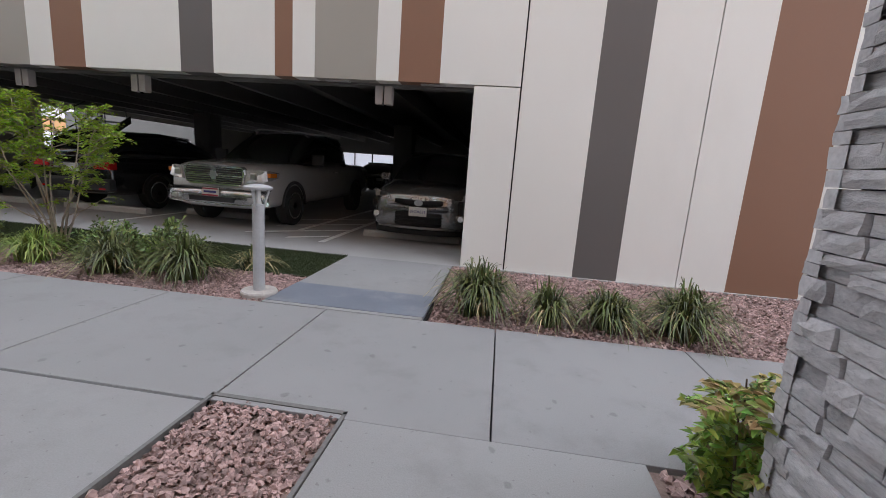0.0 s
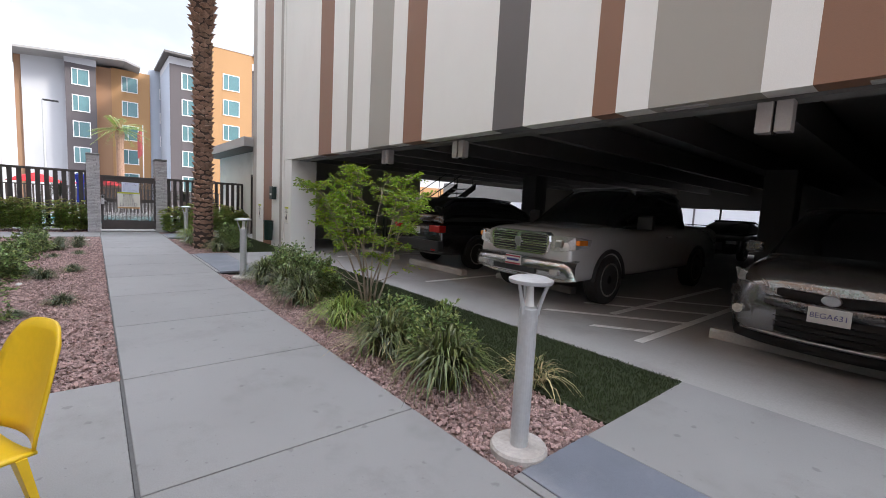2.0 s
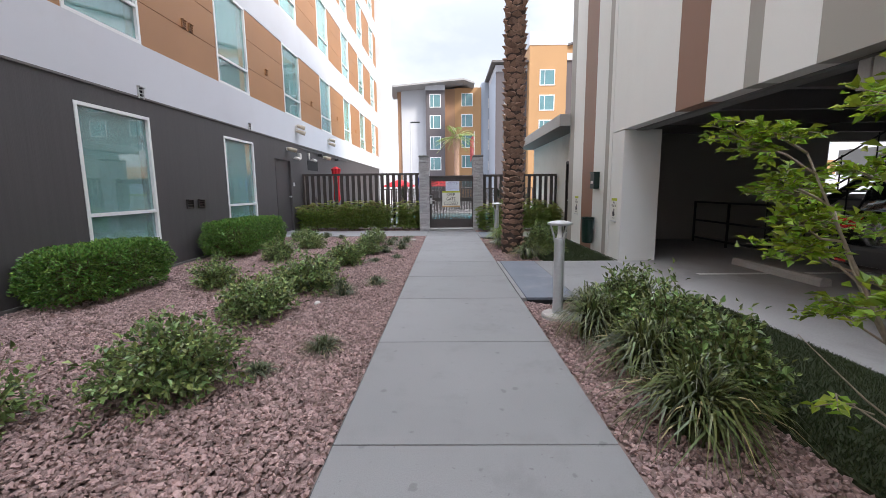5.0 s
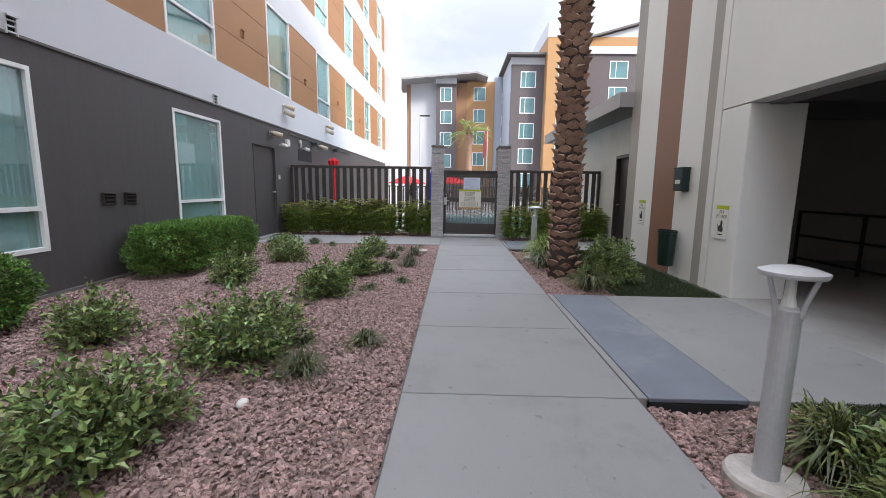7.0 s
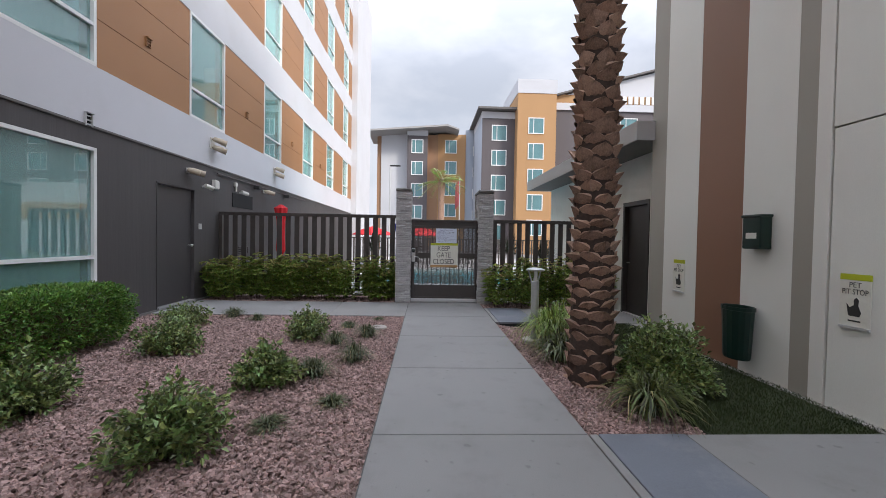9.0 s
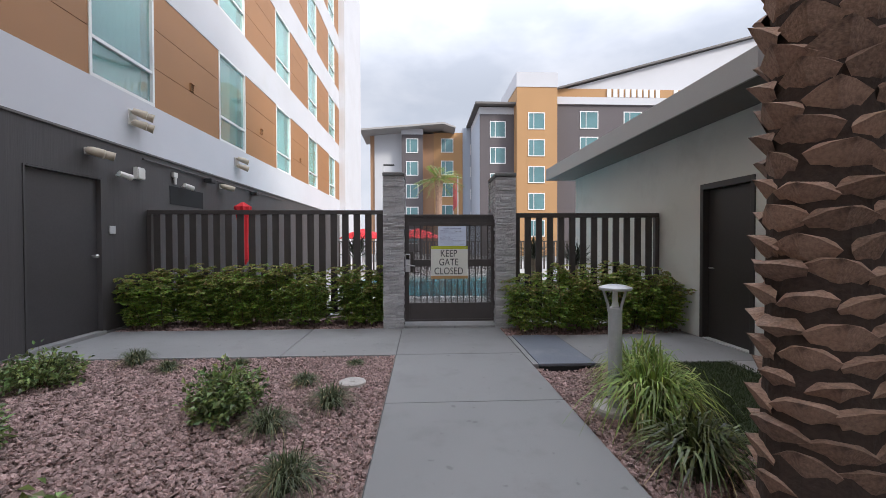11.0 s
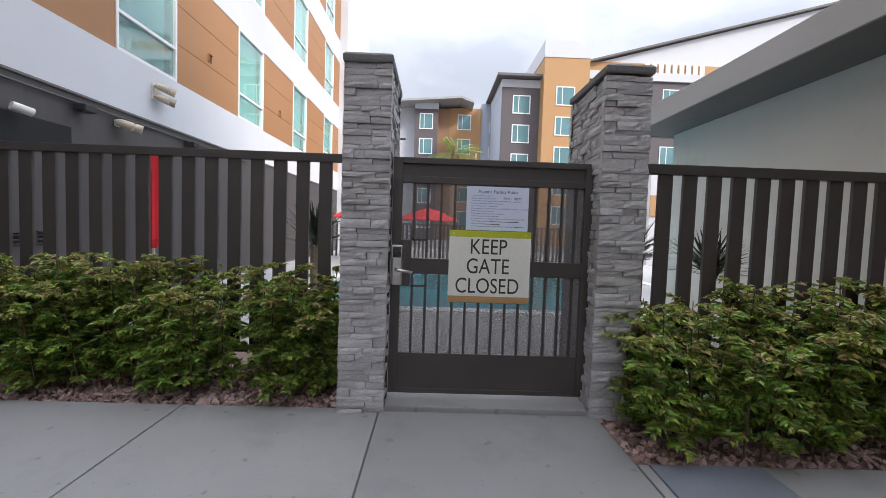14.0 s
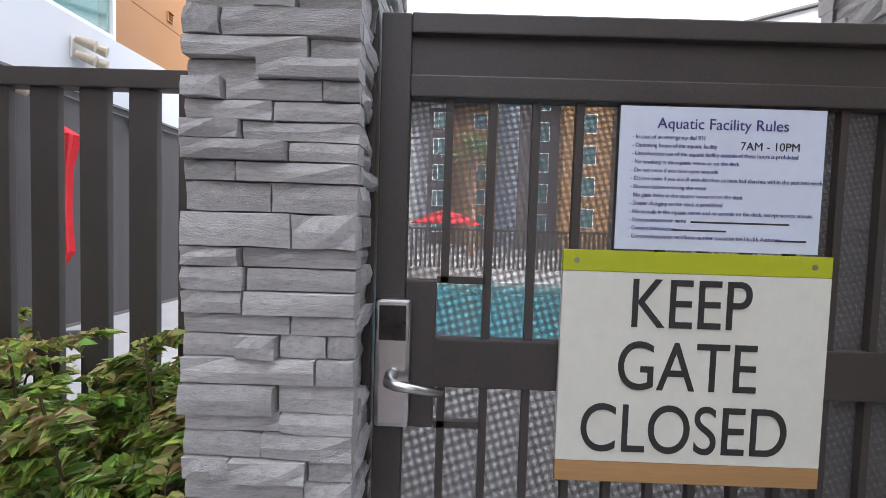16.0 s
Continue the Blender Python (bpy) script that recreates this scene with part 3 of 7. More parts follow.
M.update(
    nandina=leafy("nandina_leaves", (0.225, 0.325, 0.06), 0.6, 0.38, 0.25, 0.045),
    nandina_tip=leafy("nandina_tips", (0.34, 0.29, 0.11), 0.5, 0.5, 0.3, 0.05),
    box_leaf=leafy("clipped_hedge_leaves", (0.125, 0.245, 0.045), 0.6, 0.36, 0.10, 0.03),
    shrub_leaf=leafy("shrub_leaves", (0.185, 0.25, 0.085), 0.7, 0.32, 0.15, 0.04),
    lily=leafy("strap_leaves", (0.092, 0.115, 0.034), 0.75, 0.36, 0.12, 0.03),
    lily_light=leafy("pale_strap_leaves", (0.24, 0.33, 0.075), 0.5, 0.42, 0.22, 0.03),
    straw=leafy("dry_strap_leaves", (0.45, 0.38, 0.20), 0.4, 0.6, 0.2, 0.02),
    tree_leaf=leafy("tree_leaves", (0.24, 0.35, 0.03), 0.5, 0.45, 0.35, 0.03),
    tuft=leafy("tuft_blades", (0.085, 0.105, 0.045), 0.5, 0.5, 0.15, 0.03),
    yucca=leafy("yucca_leaves", (0.045, 0.055, 0.035), 0.4, 0.5, 0.1, 0.02),
    bark=surface("pale_bark", (0.30, 0.245, 0.19), 0.85, vary=0.25, scale=14, fine=60, bump=0.4),
    twig=surface("brown_twig", (0.13, 0.095, 0.06), 0.9, vary=0.2, bump=0.2),
    # trunk core near black: shade of the gaps between leaf bases as colour
    palm_core_shade=surface("palm_trunk_core_shade", (0.05, 0.033, 0.026), 0.95, vary=0.3, scale=20, bump=0.6),
    boot=surface("palm_leaf_base", (0.30, 0.19, 0.138), 0.85, vary=0.35, scale=22, fine=90, bump=0.6, rand=0.3, stain=(0.07, 0.045, 0.035), stain_amt=0.8, stain_scale=9),
    boot_i=surface("palm_leaf_base_rest", (0.30, 0.19, 0.138), 0.85, vary=0.35, scale=22, fine=90, bump=0.6, island=0.3, stain=(0.07, 0.045, 0.035), stain_amt=0.8, stain_scale=9),
    frond=leafy("palm_frond", (0.09, 0.13, 0.04), 0.3, 0.5, 0.25),
    bollard=surface("silver_bollard_paint", (0.50, 0.51, 0.52), 0.4, metal=0.35, vary=0.08, scale=5, bump=0.04),
    bollard_base=surface("bollard_base_concrete", (0.42, 0.39, 0.36), 0.85, vary=0.2, scale=9, bump=0.3),
    lens_white=surface("frosted_lens", (0.75, 0.75, 0.73), 0.3, vary=0.03, bump=0),
    yellow=surface("yellow_plastic", (0.72, 0.47, 0.015), 0.38, vary=0.06, scale=4, bump=0.02),
    sign_white=surface("cream_sign_face", (0.72, 0.71, 0.64), 0.5, vary=0.05, scale=4, bump=0.03),
    sign_green=surface("lime_sign_band", (0.45, 0.50, 0.02), 0.5, vary=0.05, bump=0.02),
    sign_wood=surface("tan_sign_foot", (0.42, 0.24, 0.10), 0.6, vary=0.12, scale=6, stretch=(1, 0.3, 6), bump=0.05),
    ink=surface("black_lettering", (0.03, 0.03, 0.03), 0.6, vary=0.1, bump=0),
    ink_blue=surface("blue_lettering", (0.06, 0.06, 0.22), 0.7, vary=0.1, bump=0),
    paper=surface("laminated_paper", (0.66, 0.72, 0.86), 0.25, vary=0.03, scale=3, bump=0.02),
    chrome=surface("brushed_steel", (0.58, 0.58, 0.58), 0.28, metal=1.0, vary=0.08, bump=0.02),
    black_glass=surface("black_gloss", (0.02, 0.02, 0.022), 0.08, vary=0.1, bump=0, coat=0.5),
    green_plastic=surface("dark_green_plastic", (0.005, 0.022, 0.017), 0.38, vary=0.1, scale=6, bump=0.05),
    door_dark=surface("dark_bronze_door", (0.038, 0.033, 0.031), 0.5, vary=0.15, scale=2, bump=0.06),
    door_grey=surface("charcoal_door", (0.058, 0.053, 0.055), 0.5, vary=0.12, scale=2, bump=0.06),
    cam_white=surface("white_housing", (0.66, 0.64, 0.60), 0.45, vary=0.06, bump=0.02),
    lamp_tan=surface("tan_floodlight", (0.50, 0.43, 0.33), 0.5, vary=0.1, bump=0.03),
    silver=surface("silver_car_paint", (0.64, 0.64, 0.635), 0.22, metal=0.3, vary=0.05, scale=3, bump=0, coat=0.8),
    grey_car=surface("grey_car_paint", (0.27, 0.272, 0.28), 0.2, metal=0.7, vary=0.05, scale=3, bump=0, coat=0.8),
    black_car=surface("black_car_paint", (0.012, 0.012, 0.014), 0.2, vary=0.1, bump=0, coat=0.9),
    car_chrome=surface("car_chrome", (0.86, 0.86, 0.86), 0.14, metal=1.0, vary=0.04, bump=0),
    rim=surface("alloy_rim", (0.72, 0.72, 0.71), 0.25, metal=0.8, vary=0.05, bump=0),
    tyre=surface("tyre_rubber", (0.022, 0.022, 0.022), 0.85, vary=0.2, scale=15, bump=0.3),
    trim=surface("black_trim", (0.025, 0.025, 0.026), 0.55, vary=0.1, bump=0.1),
    headlamp=surface("headlamp_lens", (0.80, 0.80, 0.78), 0.1, metal=0.55, vary=0.2, scale=25, bump=0.1, coat=1.0),
    amber=surface("amber_lens", (0.75, 0.22, 0.03), 0.15, vary=0.1, bump=0),
    redlens=surface("red_lens", (0.55, 0.02, 0.02), 0.15, vary=0.1, bump=0, coat=1.0),
    glass_car=surface("tinted_car_glass", (0.012, 0.014, 0.015), 0.04, vary=0.1, bump=0, coat=1.0),
    plate_white=surface("number_plate", (0.62, 0.62, 0.60), 0.4, vary=0.05, bump=0),
    plate_red=surface("number_plate_red", (0.38, 0.05, 0.08), 0.4, vary=0.05, bump=0),
    stop=surface("wheel_stop_concrete", (0.40, 0.385, 0.36), 0.85, vary=0.15, scale=5, bump=0.3),
    pool=surface("pool_water", (0.05, 0.36, 0.42), 0.06, vary=0.15, scale=2, fine=12, bump=0.25, bump_scale=6),
    deck=surface("pool_deck", (0.34, 0.33, 0.32), 0.8, vary=0.1, scale=1, bump=0.15),
    red_cloth=surface("red_canvas", (0.55, 0.012, 0.02), 0.8, vary=0.15, scale=6, bump=0.1),
    blue_cloth=surface("blue_canvas", (0.03, 0.05, 0.35), 0.8, vary=0.15, scale=6, bump=0.1),
    far_grey=surface("far_charcoal_stucco", (0.115, 0.10, 0.105), 0.8, vary=0.06, scale=0.3, bump=0.1),
    # brown of the end strip, also the ochre darkened for the shaded return
    far_brown_shade=surface("far_brown_shaded_stucco", (0.33, 0.19, 0.11), 0.8, vary=0.06, scale=0.3, bump=0.1),
    far_orange=surface("far_orange_stucco", (0.44, 0.25, 0.115), 0.8, vary=0.05, scale=0.3, bump=0.1),
    far_white=surface("far_white_stucco", (0.56, 0.56, 0.585), 0.8, vary=0.05, scale=0.3, bump=0.1),
    far_blue=surface("far_pale_blue_stucco", (0.42, 0.46, 0.53), 0.8, vary=0.05, scale=0.3, bump=0.1),
    far_pane=surface("far_window_glass", (0.12, 0.24, 0.255), 0.12, vary=0.3, scale=0.5, bump=0, spec=0.8),
    flag=surface("flag_cloth", (0.45, 0.12, 0.12), 0.8, vary=0.3, scale=4, bump=0.05),
)


def screen(name):
    """Fine perforated sheet: round holes through dark metal."""
    m = surface(name, (0.10, 0.095, 0.095), 0.5, vary=0.1, bump=0)
    n, l = m.node_tree.nodes, m.node_tree.links
    co = n.new("ShaderNodeTexCoord")
    sep = n.new("ShaderNodeSeparateXYZ")
    l.new(co.outputs["Object"], sep.inputs["Vector"])
    waves = []
    for ax in ("Y", "Z"):
        k = n.new("ShaderNodeMath")
        k.operation = "MULTIPLY"
        l.new(sep.outputs[ax], k.inputs[0])
        k.inputs[1].default_value = 2 * math.pi / 0.0055
        s = n.new("ShaderNodeMath")
        s.operation = "SINE"
        l.new(k.outputs[0], s.inputs[0])
        waves.append(s)
    a = n.new("ShaderNodeMath")
    a.operation = "MULTIPLY"
    l.new(waves[0].outputs[0], a.inputs[0])
    l.new(waves[1].outputs[0], a.inputs[1])
    ab = n.new("ShaderNodeMath")
    ab.operation = "ABSOLUTE"
    l.new(a.outputs[0], ab.inputs[0])
    c = n.new("ShaderNodeMath")
    c.operation = "LESS_THAN"
    l.new(ab.outputs[0], c.inputs[0])
    c.inputs[1].default_value = 0.58
    l.new(c.outputs[0], n["Principled BSDF"].inputs["Alpha"])
    return m


M["screen"] = screen("perforated_screen")
rng = np.random.default_rng(7)


# ---- makers ----
def lettering(name, text, size, mat, parent, at, rot, align="CENTER", depth=0.0015, stretch=1.0):
    cu = bpy.data.curves.new(name, "FONT")
    cu.body = text
    cu.size = size
    cu.align_x = align
    cu.align_y = "CENTER"
    cu.extrude = depth
    tmp = new(name, cu)
    me = bpy.data.meshes.new_from_object(tmp.evaluated_get(bpy.context.evaluated_depsgraph_get()))
    bpy.data.objects.remove(tmp)
    me.materials.clear()
    me.materials.append(mat)
    ob = new(name, me)
    ob.parent = parent
    ob.matrix_basis = pose(*at, *rot) @ Matrix.Diagonal((stretch, 1, 1, 1))
    return ob


def letters(text, size, mat, parent, at, rot, stretch):
    """A line of lettering whose characters are parts of their own."""
    line = lettering("letter", text, size, mat, parent, at, rot, stretch=stretch)
    bm = bmesh.new()
    bm.from_mesh(line.data)
    m = line.matrix_basis.copy()
    bpy.data.objects.remove(line)
    left = set(bm.verts)
    while left:
        todo, found = [left.pop()], set()
        while todo:
            v = todo.pop()
            found.add(v)
            for e in v.link_edges:
                o = e.other_vert(v)
                if o in left:
                    left.discard(o)
                    todo.append(o)
        order = {v: k for k, v in enumerate(found)}
        faces = {f for v in found for f in v.link_faces}
        ob = cloud("letter", [tuple(v.co) for v in order], [[order[v] for v in f.verts] for f in faces], mat, parent)
        ob.matrix_basis = m
    bm.free()


def leaf_arrays(p, d, up, length, width, fold=0.25):
    """Folded leaves with base p, direction d, side from up; arrays (n,3)."""
    n = len(p)
    d = d / np.linalg.norm(d, axis=1, keepdims=True)
    s = np.cross(d, up)
    s /= np.linalg.norm(s, axis=1, keepdims=True) + 1e-9
    nn = np.cross(s, d)
    length, width = np.broadcast_to(length, n)[:, None], np.broadcast_to(width, n)[:, None]
    mid = p + d * length * 0.45
    v = np.stack([p, mid + s * width * 0.5 + nn * width * fold, p + d * length - nn * length * 0.12, mid - s * width * 0.5 + nn * width * fold], axis=1).reshape(-1, 3)
    return v, np.arange(n * 4).reshape(-1, 4)


def shell_points(n, a, b, h, z0, flat=0.0, gap=0.35, seed_shift=0.0):
    """Points inside a lumpy ellipsoid, dense toward the outside."""
    v = rng.normal(size=(n, 3))
    v /= np.linalg.norm(v, axis=1, keepdims=True)
    lump = 1 + 0.22 * np.sin(v[:, 0] * 5 + seed_shift) * np.cos(v[:, 1] * 4 + 1.3 * seed_shift) + 0.12 * np.sin(v[:, 2] * 9 + seed_shift)
    r = (gap + (1 - gap) * rng.random(n) ** 0.5) * lump
    k = 9
    c = rng.normal(size=(k, 3)) * np.array([0.42, 0.42, 0.30])
    sz = 0.30 + 0.35 * rng.random(k)
    pick = rng.integers(0, k, n)
    q = c[pick] + v * (r * sz[pick])[:, None]
    return np.stack([q[:, 0] * a, q[:, 1] * b, z0 + h * 0.5 + q[:, 2] * h * 0.5], axis=1), v


def bush(name, at, a, b, h, n, mat, label, category="shrub", leaf=(0.045, 0.022), group="", sprays=90, low=0.0):
    """A loose rounded shrub: leafy sprays from the root out to a lumpy dome."""
    e = thing(name, at, label, category, group)
    k = np.arange(sprays)
    an = k * 2.39996 + rng.normal(size=sprays) * 0.3
    el = np.arcsin(np.clip(low + (1 - low) * (k + 0.5) / sprays + rng.normal(size=sprays) * 0.06, -0.05, 1.0))
    lump = 0.86 + 0.16 * np.sin(an * 3 + at[0] * 5) + 0.14 * rng.random(sprays) + 0.10 * np.sin(el * 7 + at[1] * 9)
    end = np.stack([np.cos(an) * np.cos(el) * a * lump, np.sin(an) * np.cos(el) * b * lump, 0.05 + np.sin(el) * h * 0.93 * lump], 1)
    root = rng.normal(size=(sprays, 3)) * np.array([a * 0.12, b * 0.12, 0.0])
    m = max(6, int(n / sprays))
    t = 1 - 0.72 * rng.random((sprays, m)) ** 1.25
    q = root[:, None] + (end - root)[:, None] * t[..., None]
    q[..., 2] += 0.14 * h * np.sin(t * np.pi) * (1 - np.sin(el))[:, None]
    q = (q + rng.normal(size=q.shape) * np.array([0.034, 0.034, 0.026]) * (a / 0.45)).reshape(-1, 3)
    d = np.repeat(end / np.linalg.norm(end, axis=1, keepdims=True), m, 0) * 0.7 + rng.normal(size=q.shape) * 0.65
    keep = q[:, 2] > 0.015
    q, d = q[keep], d[keep]
    up = rng.normal(size=q.shape) * 0.45 + np.array([0, 0, 1.0])
    sz = 0.65 + 0.7 * rng.random(len(q))
    vs, fs = leaf_arrays(q, d, up, leaf[0] * sz, leaf[1] * sz)
    raw("foliage", vs, fs, mat, e)
    bm = bmesh.new()
    for i in range(0, sprays, 3):
        r, q1 = root[i], end[i]
        mid = (r + q1) / 2 + np.array([0, 0, 0.1 * h])
        tube(bm, [(r[0], r[1], -0.04), tuple(mid), tuple(q1 * 0.95)], [0.006, 0.004, 0.002], 4)
    part("stemwork", bm, M["twig"], e)
    return e


def clipped(name, at, lx, ly, h, n, mat, label, group="", leaf=(0.042, 0.025), rough=0.06, category="hedge"):
    """A clipped block of small leaves with rounded shoulders and a twiggy heart."""
    e = thing(name, at, label, category, group)
    q = rng.random((n, 3)) * 2 - 1
    ax = rng.choice(3, n, p=[0.22, 0.40, 0.38])
    side = np.where(rng.random(n) < 0.5, -1.0, 1.0)
    side[ax == 2] = np.abs(side[ax == 2])
    q[np.arange(n), ax] = side
    nrm = (np.abs(q) ** 5).sum(1, keepdims=True) ** (1 / 5)
    q = q / nrm
    v = np.sign(q) * np.abs(q) ** 4
    v /= np.linalg.norm(v, axis=1, keepdims=True)
    X, Y, Z = q[:, 0] * lx, q[:, 1] * ly, q[:, 2] * h
    wob = rough * (np.sin(X * 4 + 1 + at[0]) * np.cos(Z * 5 + Y * 4) + 0.7 * np.sin(X * 13 + Z * 11) * np.sin(Y * 12 + 2)) / np.maximum(0.6, np.abs(q).max(1))
    depth = rng.random(n) ** 1.6 * 0.16
    q = q * (1 + wob - depth)[:, None]
    p = np.stack([q[:, 0] * lx / 2, q[:, 1] * ly / 2, h * 0.54 + q[:, 2] * h * 0.46], axis=1)
    p += rng.normal(size=p.shape) * 0.012
    d = v * 0.8 + rng.normal(size=p.shape) * 0.6 + np.array([0, 0, 0.25])
    up = rng.normal(size=p.shape) * 0.6 + np.array([0, 0, 1.0])
    sz = 0.65 + 0.7 * rng.random(n)
    vs, fs = leaf_arrays(p, d, up, leaf[0] * sz, leaf[1] * sz)
    raw("foliage", vs, fs, mat, e)
    bm = bmesh.new()
    for i in range(int(lx * 60)):
        x, y = (rng.random() - 0.5) * lx * 0.8, (rng.random() - 0.5) * ly * 0.7
        tube(bm, [(x * 0.8, y * 0.4, -0.05), (x + rng.normal() * 0.05, y + rng.normal() * 0.05, h * 0.45), (x + rng.normal() * 0.10, y + rng.normal() * 0.08, h * 0.88)], [0.014, 0.009, 0.004], 5)
    part("stemwork", bm, M["twig"], e)
    return e


def strap_clump(name, at, h, spread, n, mat, label, group="", width=0.016, dry=0, category="grass clump"):
    """Arching strap leaves from one crown."""
    e = thing(name, at, label, category, group)

    def blades(k, mat, hh, sp, nm):
        seg = 5
        an = rng.random(k) * 6.283
        ln = hh * (0.7 + 0.5 * rng.random(k))
        out = sp * (0.15 + 1.0 * rng.random(k) ** 0.8)
        base = rng.normal(size=(k, 2)) * 0.05 * (sp / 0.4)
        t = np.linspace(0, 1, seg + 1)
        rad = out[:, None] * t[None] ** 1.25
        zz = ln[:, None] * (1.75 * t[None] - (0.75 + 0.75 * (out / sp)[:, None]) * t[None] ** 2.2)
        tw = rng.normal(size=k)[:, None] * 0.25 * t[None]
        ca, sa = np.cos(an[:, None] + tw), np.sin(an[:, None] + tw)
        cx, cy = base[:, :1] + ca * rad, base[:, 1:] + sa * rad
        w = width * (0.75 + 0.5 * rng.random(k))[:, None] * (1 - t[None] ** 3 * 0.92) * 0.5
        L = np.stack([cx - sa * w, cy + ca * w, zz + w * 0.3], -1)
        R = np.stack([cx + sa * w, cy - ca * w, zz + w * 0.3], -1)
        vs = np.stack([L, R], 2).reshape(-1, 3)
        b = np.arange(k)[:, None] * (2 * (seg + 1)) + np.arange(seg)[None] * 2
        b = b.ravel()
        fs = np.stack([b, b + 1, b + 3, b + 2], 1)
        vs[:, 2] -= 0.02
        raw(nm, vs, fs, mat, e)
    blades(int(n * 1.5), mat, h, spread * 1.08, "leaves")
    if dry:
        blades(dry, M["straw"], h * 0.8, spread * 1.1, "dry_leaves")
    return e


# ---- gate, stone columns, fences ----
def stone_column(at, w, d, h, label, sides, seedn):
    """Stacked ledge stone round a core; sides lists the faces whose stones are single pieces."""
    r = random.Random(seedn)
    e = thing("stone_column", at, label, "column", "stacked stone columns")
    part("core", boxes((-w / 2 + 0.03, -d / 2 + 0.03, -0.1, w / 2 - 0.03, d / 2 - 0.03, h)), M["joint"], e)
    rest = bmesh.new()
    shapes = []
    for k in range(14):
        bm = bmesh.new()
        n = 4
        top = []
        for iz in range(3):
            row = []
            for ix in range(n):
                u, v = ix / (n - 1) - 0.5, iz / 2 - 0.5
                edge = 1 if ix in (0, n - 1) or iz in (0, 2) else 0
                row.append(bm.verts.new((u * (0.985 if not edge else 1.0), -(0.90 + 0.10 * r.random()) if not edge else -(0.80 + 0.16 * r.random()), v + (r.random() - 0.5) * 0.07)))
            top.append(row)
        for iz in range(2):
            for ix in range(n - 1):
                bm.faces.new((top[iz][ix], top[iz][ix + 1], top[iz + 1][ix + 1], top[iz + 1][ix]))
        back = [bm.verts.new((u, 0, v)) for u, v in ((-0.5, -0.5), (0.5, -0.5), (0.5, 0.5), (-0.5, 0.5))]
        bm.faces.new((back[0], back[1], *reversed(top[0])))
        bm.faces.new((back[1], back[2], top[2][-1], top[1][-1], top[0][-1]))
        bm.faces.new((back[2], back[3], *top[2]))
        bm.faces.new((back[3], back[0], top[0][0], top[1][0], top[2][0]))
        me = bpy.data.meshes.new("ledge_stone")
        bmesh.ops.recalc_face_normals(bm, faces=bm.faces[:])
        bm.to_mesh(me)
        bm.free()
        me.materials.append(M["stone"])
        shapes.append(me)
    z = -0.02
    count = 0
    while z < h - 0.02:
        hh = min(r.choice((0.038, 0.045, 0.05, 0.058, 0.065)), h - z)
        for side in range(4):
            length = w if side in (0, 2) else d
            off = d / 2 if side in (0, 2) else w / 2
            u = -length / 2 - (0.03 if side in (0, 2) else 0.0)
            end = length / 2 + (0.03 if side in (0, 2) else 0.0)
            while u < end - 0.01:
                ll = min(r.uniform(0.07, 0.26), end - u)
                if end - u - ll < 0.05:
                    ll = end - u
                dep = 0.045 + 0.03 * r.random()
                m = pose(0, 0, 0, 0, 0, side * 90) @ Matrix.Translation((u + ll / 2, -off + 0.035, z + hh / 2)) @ Matrix.Diagonal((ll - 0.004, dep, hh - 0.003, 1))
                me = r.choice(shapes)
                if side in sides and count < 330:
                    ob = new("ledge_stone", me)
                    ob.parent = e
                    ob.matrix_basis = m
                    count += 1
                else:
                    tmp = bmesh.new()
                    tmp.from_mesh(me)
                    tmp.transform(m)
                    base = len(rest.verts)
                    vv = [rest.verts.new(v.co) for v in tmp.verts]
                    for f in tmp.faces:
                        rest.faces.new([vv[v.index] for v in f.verts])
                    tmp.free()
                u += ll
        z += hh
    if rest.verts:
        ob = part("ledge_stones", rest, M["stone_i"], e)
        ob["kind"] = "stuff"
    else:
        rest.free()
    bm = bmesh.new()
    rings(bm, [[(sx * (w / 2 + a), sy * (d / 2 + a), zz) for sx, sy in ((-1, -1), (1, -1), (1, 1), (-1, 1))] for a, zz in ((0.03, h), (0.035, h + 0.012), (0.035, h + 0.045), (0.02, h + 0.062))])
    part("cap", bm, M["cap"], e, "dark cast concrete cap")
    return e


# local x runs along world y for the gate columns
col = stone_column((-17.36, 2.25, 0), 0.27, 0.72, 2.42, "tall grey stacked-stone column with dark cap beside the gate", (0, 1), 3)
col.rotation_euler = (0, 0, radians(90))
col = stone_column((-17.36, 4.04, 0), 0.27, 0.72, 2.42, "tall grey stacked-stone column with dark cap beside the gate", (0, 3), 4)
col.rotation_euler = (0, 0, radians(90))
col = stone_column((2.28, 1.50, 0), 0.60, 0.60, 2.9, "grey stacked-stone entrance column beside a leafy shrub", (3,), 5)

GX = -17.18
gate = thing("pool_gate", (GX, 3.17, 0), "closed dark bronze metal pool gate with bars and screen", "gate")


def gbox(name, y0, z0, y1, z1, x0=-0.022, x1=0.022, mat="fence", bevel=0.004, parent=None, label=""):
    return part(name, boxes((x0, y0 - 3.17, z0, x1, y1 - 3.17, z1), bevel=bevel), M[mat], parent or gate, label)


